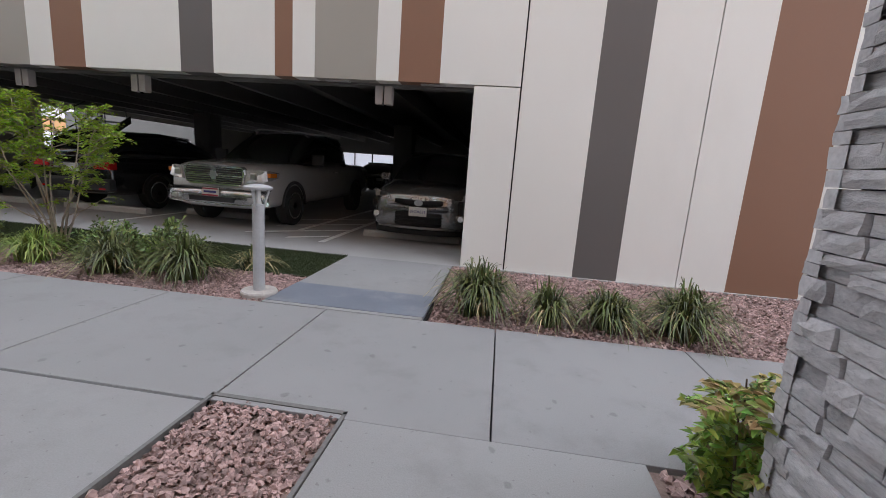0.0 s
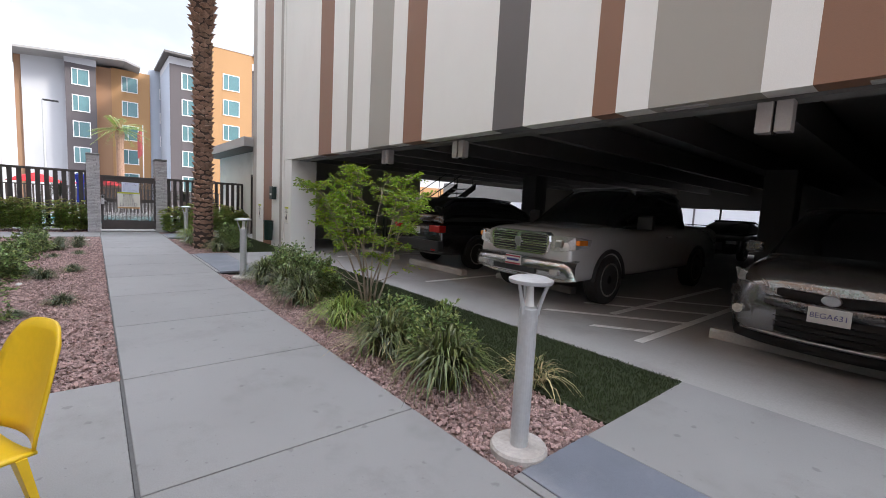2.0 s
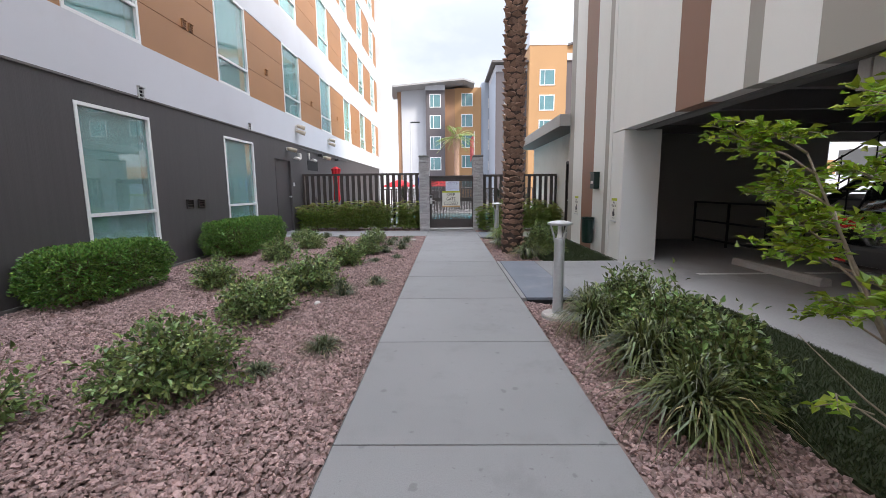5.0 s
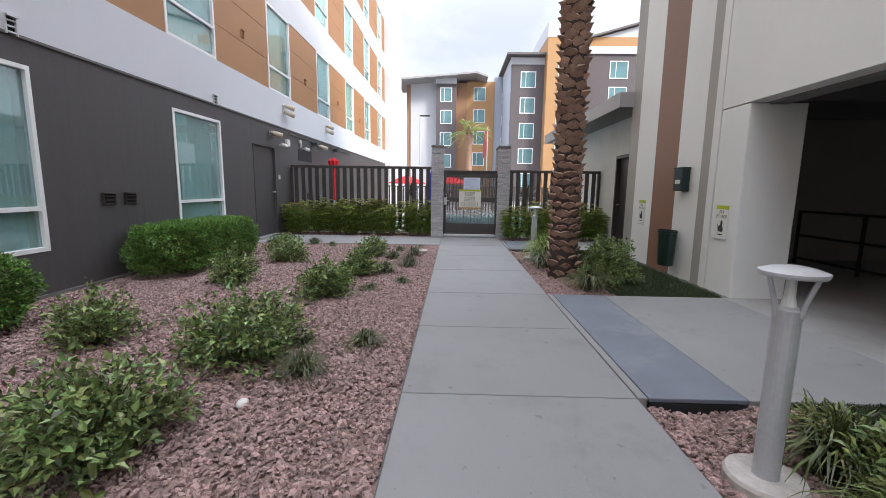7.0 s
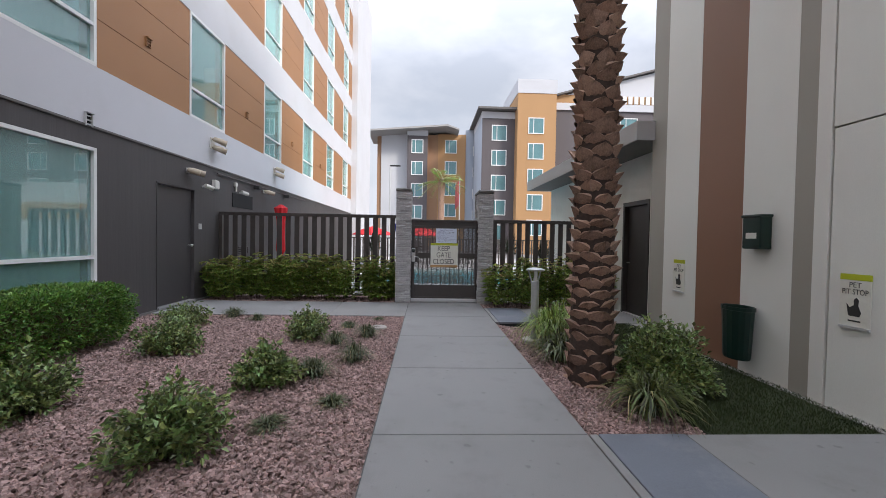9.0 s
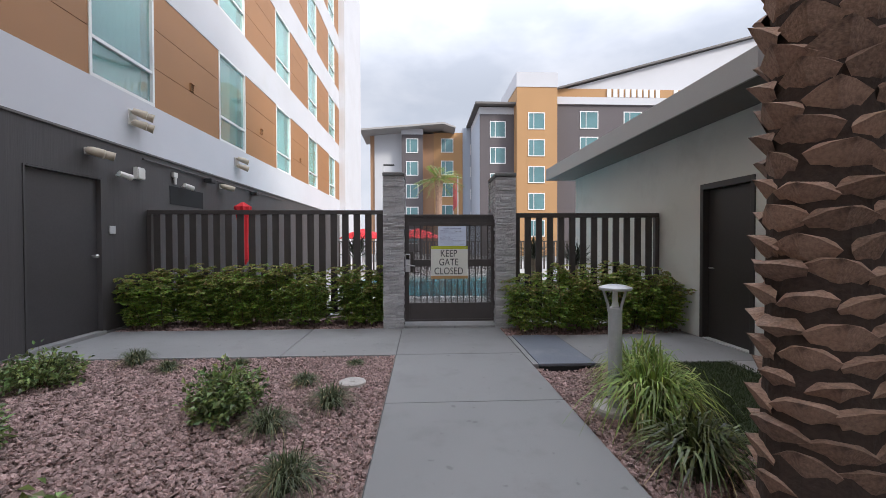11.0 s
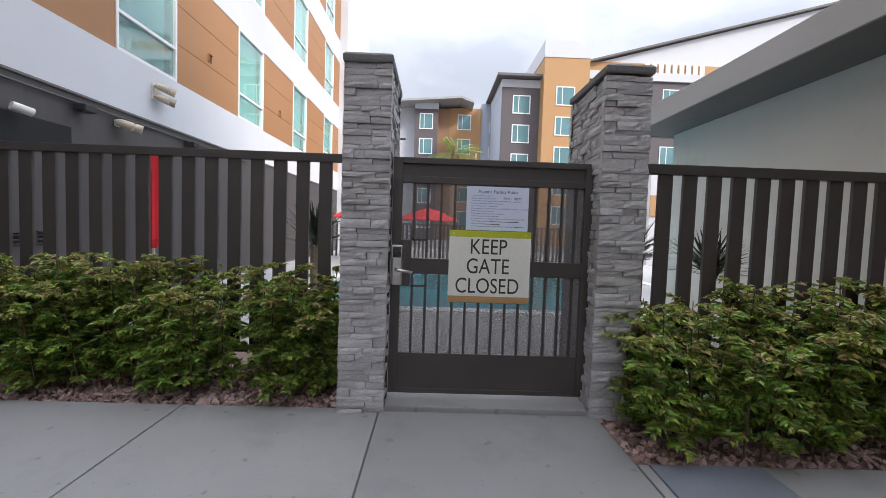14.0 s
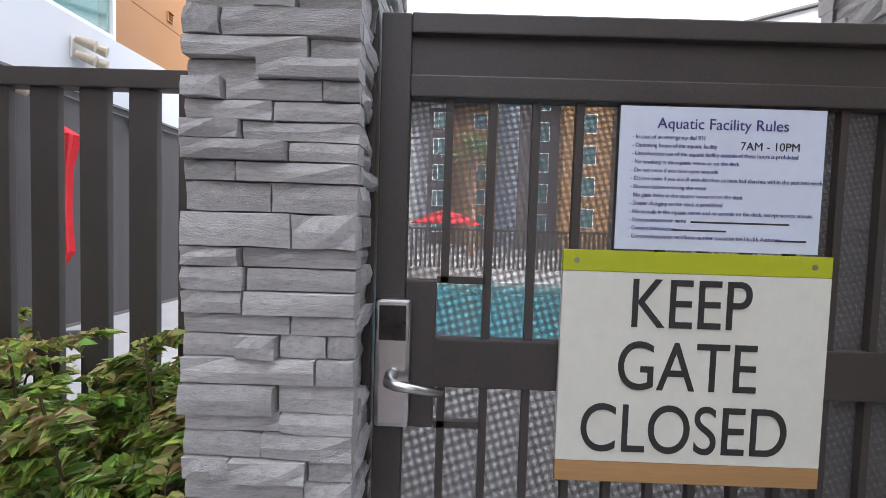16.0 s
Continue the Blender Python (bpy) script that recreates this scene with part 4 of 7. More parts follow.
gbox("stile", 2.422, 0.08, 2.49, 1.825)
gbox("stile", 3.835, 0.08, 3.90, 1.825)
gbox("top_rail", 2.49, 1.78, 3.835, 1.825, -0.024, 0.026)
gbox("top_panel", 2.49, 1.69, 3.835, 1.78, -0.006, 0.006, bevel=0)
gbox("rail", 2.49, 1.64, 3.835, 1.69, -0.024, 0.024)
gbox("mid_rail", 2.49, 0.975, 3.835, 1.09, -0.018, 0.018)
gbox("kick_panel", 2.49, 0.11, 3.835, 0.38, -0.008, 0.012)
gbox("bottom_rail", 2.49, 0.08, 3.835, 0.115, -0.024, 0.024)
gbox("lock_rail", 2.49, 0.88, 2.563, 1.225, -0.02, 0.02)
for z in (0.875, 1.218):
    gbox("lock_strap", 2.563, z, 2.675, z + 0.016, -0.009, 0.009, bevel=0)
for i in range(13):
    y = 2.58 + 0.0995 * i
    gbox("bar", y - 0.009, 1.085 if i else 1.22, y + 0.009, 1.645, -0.009, 0.009, bevel=0)
    gbox("bar", y - 0.009, 0.375, y + 0.009, 0.98, -0.009, 0.009, bevel=0)
gbox("screen", 2.485, 0.37, 3.84, 0.98, -0.0125, -0.0115, "screen", 0, label="fine perforated screen")
gbox("screen", 2.485, 1.085, 3.84, 1.65, -0.0125, -0.0115, "screen", 0, label="fine perforated screen")
for z in (0.35, 1.45):
    bm = bmesh.new()
    rod(bm, (0.02, 0.715, z - 0.06), (0.02, 0.715, z + 0.06), 0.014, n=10)
    part("hinge", bm, M["fence"], gate)
lock = gbox("lock", 2.427, 0.89, 2.509, 1.185, 0.022, 0.05, "chrome", 0.012, label="brushed steel electronic lock")
gbox("reader", 2.432, 1.085, 2.504, 1.18, 0.05, 0.056, "chrome", 0.002, lock)
gbox("reader_window", 2.438, 1.093, 2.498, 1.172, 0.056, 0.060, "black_glass", 0.001, lock, "black reader window")
bm = bmesh.new()
tube(bm, [(0.05, -0.703, 1.01), (0.085, -0.703, 1.008), (0.095, -0.688, 1.005), (0.095, -0.585, 0.99)], [0.016, 0.014, 0.012, 0.009], 8)
part("lever", bm, M["chrome"], lock, "steel lever handle", smooth=True)
# jambs fixed to the stone
for y0, y1 in ((2.392, 2.416), (3.906, 3.93)):
    tagged(part("gate_post", boxes((GX - 0.025, y0, 0.02, GX + 0.025, y1, 1.83), bevel=0.004), M["fence"]), "slim dark bronze gate post against the stone", "post", "gate posts")

sign = thing("gate_sign", (GX + 0.024, 3.146, 1.042), "cream notice board with lime band screwed to the gate", "sign")
for nm, z0, z1, mk in (("lime_band", 0.218, 0.266, "sign_green"), ("face", -0.218, 0.218, "sign_white"), ("foot_band", -0.266, -0.218, "sign_wood")):
    part(nm, boxes((0.0, -0.30, z0 + 0.0005, 0.012, 0.30, z1 - 0.0005), bevel=0.001), M[mk], sign)
for txt, z in (("KEEP", 0.143), ("GATE", 0.0), ("CLOSED", -0.145)):
    letters(txt, 0.160, M["ink"], sign, (0.0128, -0.012, z), (90, 0, 90), stretch=0.80)
for yy in (-0.27, 0.26):
    bm = bmesh.new()
    rod(bm, (0.011, yy, 0.242), (0.015, yy, 0.242), 0.006)
    part("screw", bm, M["chrome"], sign)
notice = thing("rules_notice", (GX + 0.024, 3.19, 1.472), "pale blue laminated sheet of pool rules above the sign", "notice")
part("sheet", boxes((0, -0.228, -0.16, 0.003, 0.228, 0.16)), M["paper"], notice)
lettering("heading", "Aquatic Facility Rules", 0.034, M["ink_blue"], notice, (0.004, 0, 0.122), (90, 0, 90), depth=0.0005)
rules = ["In case of an emergency dial 911", "Operating hours of the aquatic facility", "Unauthorized use of the aquatic facility outside of these hours is prohibited", "No smoking in the aquatic venue or on the deck", "Do not swim if you have open wounds", "Do not swim if you are ill with diarrhea or have had diarrhea within the past two weeks", "Shower before entering the water", "No glass items in the aquatic venue or on the deck", "Diaper changing on the deck is prohibited", "No animals in the aquatic venue and no animals on the deck, except service animals", "Company/operator name", "Contact information", "Company/operator certificate number issued by the Health Authority"]
for i, s in enumerate(rules):
    lettering("rule_line", "- " + s, 0.0135, M["ink_blue"], notice, (0.004, -0.20, 0.092 - i * 0.0185), (90, 0, 90), "LEFT", depth=0.0003, stretch=0.88)
lettering("handwriting", "7AM - 10PM", 0.026, M["ink"], notice, (0.004, 0.04, 0.076), (90, 0, 90), "LEFT", depth=0.0003)
for y0, y1, z in ((-0.06, 0.16, -0.095), (-0.10, 0.02, -0.114), (0.13, 0.20, -0.132)):
    part("handwriting", boxes((0.003, y0, z - 0.002, 0.0036, y1, z + 0.002)), M["ink"], notice)


def slat_fence(x, y0, y1, z1, pitch, wid, label, lead=0.06):
    e = thing("slat_fence", (x, y0, 0), label, "fence", "pool fence runs")
    L = y1 - y0
    part("top_rail", boxes((-0.035, 0, z1 - 0.075, 0.035, L, z1), bevel=0.005), M["fence"], e)
    part("bottom_rail", boxes((-0.022, 0, 0.12, 0.022, L, 0.17)), M["fence"], e)
    bm = boxes((-0.016, -wid / 2, 0.165, 0.016, wid / 2, z1 - 0.07), bevel=0.004)
    me = bpy.data.meshes.new("slat")
    bm.to_mesh(me)
    bm.free()
    me.materials.append(M["fence"])
    for i in range(int((L - 0.03 - lead) / pitch) + 1):
        yy = lead + pitch * i
        shared("slat", me, e, (0, yy, 0))
    for yy in (0.03, L - 0.03):
        part("post", boxes((-0.04, yy - 0.035, -0.1, 0.03, yy + 0.035, z1 - 0.076)), M["fence"], e)
    return e


slat_fence(-17.93, HOTEL_Y + 0.02, 2.09, 1.95, 0.2045, 0.116, "dark bronze vertical-slat pool fence behind a hedge", 0.155)
slat_fence(-17.22, 4.21, PUMP_Y - 0.02, 1.85, 0.187, 0.105, "dark bronze vertical-slat pool fence meeting the pump house")


# ---- doors and fittings on the walls ----
d = thing("service_door", (-16.27, HOTEL_Y - 0.12, 0), "closed flush charcoal service door in the hotel base wall", "door", kind="structure")
d.name = "door_1"
part("leaf", boxes((-0.60, -0.03, 0.06, 0.60, 0.06, 2.325), bevel=0.004), M["door_grey"], d)
part("door_frame", boxes((-0.625, -0.05, 0, -0.60, 0.13, 2.345), (0.60, -0.05, 0, 0.625, 0.13, 2.345), (-0.6, -0.05, 2.325, 0.6, 0.13, 2.345)), M["stucco_dark"], d)
bm = bmesh.new()
rod(bm, (-0.50, 0.06, 1.18), (-0.50, 0.12, 1.18), 0.018)
lathe(bm, [(0.001, 1.15), (0.03, 1.16), (0.03, 1.20), (0.001, 1.21)], 12, -0.50, 0.13)
part("knob", bm, M["chrome"], d, "round steel knob", smooth=True)
for z in (0.42, 1.22, 2.08):
    part("hinge", boxes((0.585, 0.058, z - 0.06, 0.61, 0.075, z + 0.06)), M["chrome"], d)
part("sill", boxes((-0.62, -0.03, -0.02, 0.62, 0.17, 0.055), bevel=0.008), M["patio"], d, "pale concrete door step")
d = thing("door_2", (-15.665, PUMP_Y + 0.08, 0), "closed dark bronze pump house door in a dark frame", "door", kind="structure")
part("leaf", boxes((-0.43, 0.0, 0.01, 0.43, 0.05, 2.10), bevel=0.004), M["door_dark"], d)
part("door_frame", boxes((-0.495, -0.095, 0, -0.43, 0.1, 2.18), (0.43, -0.095, 0, 0.495, 0.1, 2.18), (-0.43, -0.095, 2.10, 0.43, 0.1, 2.18), bevel=0.004), M["door_dark"], d)
bm = bmesh.new()
tube(bm, [(-0.36, 0, 1.0), (-0.36, -0.05, 1.0), (-0.34, -0.06, 1.0), (-0.25, -0.06, 1.0)], 0.011, 8)
part("lever", bm, M["chrome"], d, "steel lever handle")
part("sill", boxes((-0.49, -0.09, -0.02, 0.49, 0.1, 0.012)), M["steel_pale"], d)


def pet_sign(x, z, label):
    e = thing("pet_sign", (x, GARAGE_Y - 0.002, z), label, "sign", "pet station signs")
    part("board", boxes((-0.125, -0.008, -0.215, 0.125, 0, 0.165), bevel=0.001), M["sign_white"], e)
    part("lime_band", boxes((-0.125, -0.009, 0.166, 0.125, 0, 0.215)), M["sign_green"], e)
    part("foot_band", boxes((-0.125, -0.016, -0.235, 0.125, 0, -0.216)), M["steel_pale"], e)
    lettering("word", "PET", 0.062, M["ink"], e, (0, -0.0095, 0.125), (90, 0, 0), depth=0.0005)
    lettering("word", "PIT STOP", 0.062, M["ink"], e, (0, -0.0095, 0.068), (90, 0, 0), depth=0.0005, stretch=0.85)
    # plain seated animal outline
    pts = [(-0.045, -0.13), (0.04, -0.13), (0.055, -0.10), (0.03, -0.04), (0.035, 0.0), (0.015, 0.025), (-0.005, 0.005), (-0.005, -0.04), (-0.04, -0.06), (-0.065, -0.03), (-0.055, -0.09)]
    bm = bmesh.new()
    rings(bm, [[(px, yy, pz) for px, pz in pts] for yy in (-0.008, -0.0105)])
    part("picture", bm, M["ink"], e)
    part("small_print", boxes((-0.05, -0.0095, -0.175, 0.05, -0.008, -0.163)), M["ink"], e)


pet_sign(-11.16, 0.955, "white pet station sign with lime band on the garage pier")
pet_sign(-13.55, 0.955, "white pet station sign with lime band on the garage wall")
e = thing("bag_dispenser", (-12.14, GARAGE_Y, 1.52), "dark green pet waste bag dispenser on the garage wall", "dispenser")
part("body", boxes((-0.13, -0.12, -0.17, 0.13, 0, 0.17), bevel=0.02), M["green_plastic"], e)
part("lid", boxes((-0.14, -0.13, 0.16, 0.14, 0, 0.19), bevel=0.01), M["green_plastic"], e)
part("slot", boxes((-0.07, -0.124, -0.06, 0.07, -0.118, 0.0)), M["cam_white"], e, "pale dispensing slot")
e = thing("pet_waste_bin", (-12.27, GARAGE_Y, 0.17), "dark green perforated waste bin hung on the garage wall", "bin")
bm = bmesh.new()
rings(bm, [[(cx * s, -0.135 + cy * s, z) for cx, cy in [(0.185 * math.cos(a * math.pi / 8), 0.125 * math.sin(a * math.pi / 8)) for a in range(16)]] for s, z in ((0.82, 0), (0.86, 0.02), (1.0, 0.52), (1.06, 0.525), (1.06, 0.56), (0.98, 0.56), (0.8, 0.05))])
part("bucket", bm, M["green_plastic"], e, smooth=False)
part("bracket", boxes((-0.05, -0.02, 0.3, 0.05, 0.0, 0.5)), M["steel_pale"], e)


def flood_cluster(x, z):
    e = thing("flood_cluster", (x, HOTEL_Y + 0.012, z), "cluster of four tan floodlight horns on the pale band", "floodlight", "floodlight clusters")
    part("base", boxes((-0.09, 0, -0.13, 0.09, 0.03, 0.13), bevel=0.01), M["cam_white"], e)
    for i, (dx, dz) in enumerate(((-0.1, 0.09), (0.1, 0.09), (-0.1, -0.09), (0.1, -0.09))):
        bm = bmesh.new()
        rod(bm, (dx * 0.4, 0.03, dz), (dx * 0.9, 0.10, dz), 0.02)
        a, b = Vector((dx * 0.9, 0.08, dz)), Vector((dx * 0.9 - 0.10, 0.24, dz - 0.05))
        rod(bm, a, b, 0.05, 0.072, 14)
        part("horn", bm, M["lamp_tan"], e)


flood_cluster(-17.56, 3.45)
flood_cluster(-21.45, 3.45)
for x, z in ((-16.62, 2.70), (-20.6, 2.72)):
    e = thing("twin_spotlight", (x, HOTEL_Y, z), "pale twin-head security spotlight above the service door", "spotlight", "twin spotlights")
    part("plate", boxes((-0.05, 0, -0.05, 0.05, 0.03, 0.05), bevel=0.01), M["cam_white"], e)
    for sx in (-1, 1):
        bm = bmesh.new()
        tube(bm, [(0, 0.03, 0), (sx * 0.06, 0.08, 0.0), (sx * 0.09 - 0.02, 0.13, -0.01), (sx * 0.10 - 0.09, 0.26, -0.05)], [0.015, 0.05, 0.06, 0.066], 12)
        part("head", bm, M["lamp_tan"], e, smooth=True)
for x, z in ((-17.20, 2.44), (-19.0, 2.5)):
    e = thing("security_camera", (x, HOTEL_Y, z), "white bullet security camera on the charcoal wall", "camera", "security cameras")
    bm = bmesh.new()
    rod(bm, (0, 0, 0.0), (0, 0.10, 0.03), 0.018)
    part("arm", bm, M["cam_white"], e)
    bm = bmesh.new()
    rod(bm, (0.08, 0.10, 0.02), (-0.10, 0.17, -0.02), 0.045, 0.05, 14)
    part("housing", bm, M["cam_white"], e)
    bm = bmesh.new()
    rod(bm, (-0.10, 0.17, -0.02), (-0.106, 0.173, -0.021), 0.034, n=14)
    part("lens", bm, M["black_glass"], e, "black lens")
e = thing("wall_box", (-17.68, HOTEL_Y, 2.55), "white weatherproof junction box on the charcoal wall", "junction box")
part("body", boxes((-0.09, 0, -0.10, 0.09, 0.08, 0.10), bevel=0.012), M["cam_white"], e)
part("flap", boxes((-0.08, 0.08, -0.09, 0.08, 0.095, 0.07), bevel=0.006), M["cam_white"], e)
e = thing("wall_sensor", (-18.72, HOTEL_Y, 2.64), "small pale motion sensor on the charcoal wall", "sensor")
part("body", boxes((-0.06, 0, 0, 0.06, 0.06, 0.1), bevel=0.012), M["cam_white"], e)
bm = bmesh.new()
rod(bm, (0, 0.04, -0.13), (0, 0.04, 0.02), 0.022, 0.03, 10)
part("head", bm, M["cam_white"], e)
e = thing("card_reader", (-17.09, HOTEL_Y, 1.58), "small pale keypad plate beside the service door", "keypad")
part("plate", boxes((-0.06, 0, -0.06, 0.06, 0.02, 0.06), bevel=0.005), M["steel_pale"], e)


def louvre(x, z, w, h, mat, label):
    e = thing("wall_vent", (x, HOTEL_Y + (0.012 if z > 2.95 and z < 3.87 else 0), z), label, "vent", "wall vents")
    part("hood", boxes((-w / 2, 0, h / 2 - 0.02, w / 2, 0.06, h / 2)), M[mat], e)
    for xa in (-w / 2, w / 2 - 0.015):
        part("jamb", boxes((xa, 0, -h / 2, xa + 0.015, 0.03, h / 2 - 0.02)), M[mat], e)
    part("opening", boxes((-w / 2 + 0.015, 0, -h / 2, w / 2 - 0.015, 0.004, h / 2 - 0.02)), M["dark"], e)
    for i in range(3):
        zz = -h / 2 + (h - 0.02) * (i + 0.5) / 3
        part("slat", boxes((-w / 2 + 0.015, 0.004, zz - 0.012, w / 2 - 0.015, 0.026, zz + 0.004)), M[mat], e)


for x in (-11.29, -11.68):
    louvre(x, 1.13, 0.22, 0.18, "fence", "dark louvred vent low on the charcoal wall")
    louvre(x - 7.7, 1.02, 0.22, 0.18, "fence", "dark louvred vent low on the charcoal wall")
for x in (-10.2, -14.1):
    louvre(x, 3.02, 0.13, 0.2, "steel_pale", "small grey dryer vent on the pale band")
for x in (-11.62, -11.84, -19.4, -27.2):
    louvre(x, 4.62, 0.13, 0.16, "cladding", "small ochre outlet in the cladding")
for x in (-15.4, -23.2):
    louvre(x, 4.70, 0.13, 0.16, "cladding", "small ochre outlet in the cladding")
# conduit run with flood lamps below the band
e = thing("conduit_run", (-19.0, HOTEL_Y, 2.82), "thin dark conduit with two small lamps under the band", "conduit")
bm = bmesh.new()
rod(bm, (-6, 0.03, 0), (1.2, 0.03, 0), 0.015)
part("pipe", bm, M["fence"], e)
for x in (-0.9, -3.4):
    part("lamp_head", boxes((x - 0.1, 0.03, -0.12, x + 0.1, 0.2, -0.02), bevel=0.02), M["trim"], e)
part("recess", boxes((-0.8, 0.0, -0.7, 0.4, 0.012, -0.35)), M["dark"], e)

# ---- hanging connection plates under the garage spandrel ----
for x in (-0.69, -4.50, -6.53):
    e = thing("beam_bracket", (x, 6.50, SOFFIT), "pair of pale concrete connection plates under the spandrel", "bracket", "spandrel brackets")
    for sx in (-0.065, 0.065):
        part("plate", boxes((sx - 0.055, -0.06, -0.28, sx + 0.055, 0.06, -0.034), bevel=0.01), M["fascia"], e)
    part("rod", boxes((-0.008, -0.03, -0.30, 0.008, 0.03, -0.034)), M["dark"], e)


# ---- planting ----


def nandina_hedge(at, lx, ly, h, n, label, group="nandina hedges"):
    """Loose hedge of fine pointed leaves in sprays on thin canes."""
    e = thing("nandina_hedge", at, label, "hedge", group)
    canes = max(10, int(lx * ly * 45))
    ps, ds, tips = [], [], []
    bm = bmesh.new()
    for i in range(canes):
        x, y = (rng.random() - 0.5) * lx, (rng.random() - 0.5) * ly
        edge = max(abs(x) / (lx / 2), abs(y) / (ly / 2))
        hh = h * (0.72 + 0.34 * rng.random()) * (1 - 0.25 * edge ** 4)
        lean = np.array([x / lx * 0.25 + rng.normal() * 0.08, y / ly * 0.25 + rng.normal() * 0.08])
        tube(bm, [(x, y, -0.05), (x + lean[0] * 0.5, y + lean[1] * 0.5, hh * 0.5), (x + lean[0], y + lean[1], hh)], [0.006, 0.005, 0.003], 4)
        sprays = 24
        for k in range(sprays):
            t = 0.12 + 0.88 * (k + rng.random()) / sprays
            c = np.array([x + lean[0] * t, y + lean[1] * t, hh * t])
            an = rng.random() * 6.283
            dirv = np.array([math.cos(an), math.sin(an), 0.25 + 0.3 * rng.random()])
            ln = 0.10 + 0.10 * rng.random()
            m = max(3, int(n / canes / sprays))
            for j in range(m):
                s = (j + 1) / m
                q = c + dirv * ln * s + np.array([0, 0, -0.06 * s * s])
                sd = 1 if j % 2 else -1
                ps.append(q)
                ds.append(dirv * 0.6 + np.array([-dirv[1], dirv[0], 0]) * sd * 0.9 + rng.normal(size=3) * 0.25 - np.array([0, 0, 0.25]))
                tips.append(t)
    part("canework", bm, M["twig"], e)
    ps, ds, tips = np.array(ps), np.array(ds), np.array(tips)
    up = rng.normal(size=ps.shape) * 0.35 + np.array([0, 0, 1.0])
    ln = 0.042 + 0.022 * rng.random(len(ps))
    hot = (tips > 0.86) & (rng.random(len(ps)) < 0.5) | (rng.random(len(ps)) < 0.04)
    for nm, sel, mk in (("foliage", ~hot, "nandina"), ("tip_growth", hot, "nandina_tip")):
        vs, fs = leaf_arrays(ps[sel], ds[sel], up[sel], ln[sel], ln[sel] * 0.52)
        raw(nm, vs, fs, M[mk], e)
    return e


nandina_hedge((-17.47, 1.68, -0.03), 0.66, 0.76, 1.0, 22000, "bright green nandina shrub beside the stone column")
nandina_hedge((-17.50, 0.16, -0.03), 0.66, 1.86, 1.02, 44000, "bronze-tipped nandina hedge along the pool fence")
nandina_hedge((-17.50, -1.30, -0.03), 0.66, 1.35, 1.02, 34000, "bronze-tipped nandina hedge along the pool fence")
nandina_hedge((-16.86, 5.34, -0.03), 0.76, 2.3, 1.04, 50000, "dense nandina hedge between the gate and pump house")
nandina_hedge((2.22, 2.16, -0.03), 0.42, 0.42, 0.70, 6500, "feathery nandina shrub against the entrance column")

clipped("clipped_hedge", (-8.5, -1.66, -0.03), 1.8, 0.86, 0.70, 20000, M["box_leaf"], "dense clipped green hedge block in the gravel", "clipped hedges")
clipped("clipped_hedge", (-12.5, -1.58, -0.03), 2.55, 0.92, 0.76, 26000, M["box_leaf"], "dense clipped green hedge block in the gravel", "clipped hedges")
for x, y, r, h, n in ((-5.75, 1.05, 0.50, 0.56, 4200), (-5.15, 0.25, 0.34, 0.50, 800), (-7.42, 0.90, 0.42, 0.50, 3600), (-8.75, 1.02, 0.52, 0.52, 4600), (-8.9, -0.35, 0.34, 0.48, 1900),
                      (-10.65, 1.12, 0.36, 0.46, 3000), (-11.25, -0.38, 0.34, 0.46, 2400), (-11.9, 1.25, 0.30, 0.40, 2000), (-13.0, -0.30, 0.38, 0.44, 2200), (-13.75, 1.12, 0.30, 0.42, 2000), (-14.55, -1.0, 0.38, 0.36, 1600)):
    bush("shrub", (x, y, -0.03), r * 1.1, r, h * 0.94, n, M["shrub_leaf"], "sparse twiggy green shrub growing in pink gravel" if n < 1000 else "loose rounded green shrub growing in pink gravel", group="gravel shrubs", leaf=(0.050, 0.030), sprays=40 if n < 1000 else 100)
bush("shrub", (-11.80, 5.02, -0.03), 0.42, 0.40, 0.66, 11000, M["shrub_leaf"], "full green shrub at the foot of the palm", leaf=(0.046, 0.029), sprays=240)
for x, y, r, h in ((-2.55, 4.66, 0.38, 0.50), (-3.25, 4.68, 0.42, 0.44), (-5.55, 4.80, 0.40, 0.56), (-6.20, 4.78, 0.44, 0.62), (-6.95, 4.78, 0.46, 0.62)):
    bush("ground_shrub", (x, y, -0.03), r, r * 0.72, h, 5200, M["shrub_leaf"], "spreading leafy green shrub between strap-leaf clumps", group="verge shrubs", leaf=(0.052, 0.028), sprays=130)
for x, y, h, s, n, mk, dry in ((-2.15, 4.40, 0.56, 0.44, 300, "lily", 30), (-2.98, 4.36, 0.50, 0.44, 270, "lily", 60), (-4.05, 4.44, 0.46, 0.40, 260, "lily_light", 16), (-5.2, 4.42, 0.52, 0.42, 280, "lily", 30),
                               (-5.95, 4.50, 0.52, 0.42, 260, "lily", 20), (-6.75, 4.40, 0.50, 0.40, 260, "lily", 30), (-7.45, 4.62, 0.42, 0.36, 220, "lily", 50), 
                               (0.94, 4.36, 0.60, 0.44, 300, "lily", 60), (1.58, 4.28, 0.46, 0.32, 170, "lily", 34), (2.12, 4.30, 0.46, 0.36, 230, "lily", 36), (2.78, 4.32, 0.56, 0.44, 280, "lily", 60),
                               (-11.25, 4.62, 0.42, 0.38, 220, "lily", 40), (-12.75, 4.36, 0.46, 0.36, 220, "lily", 20)):
    strap_clump("strap_leaf_clump", (x, y, -0.03), h, s, n, M[mk], "bright lime strap-leaf clump in pink gravel" if mk == "lily_light" else "arching dark green strap-leaf clump in pink gravel", "strap-leaf clumps", dry=dry)
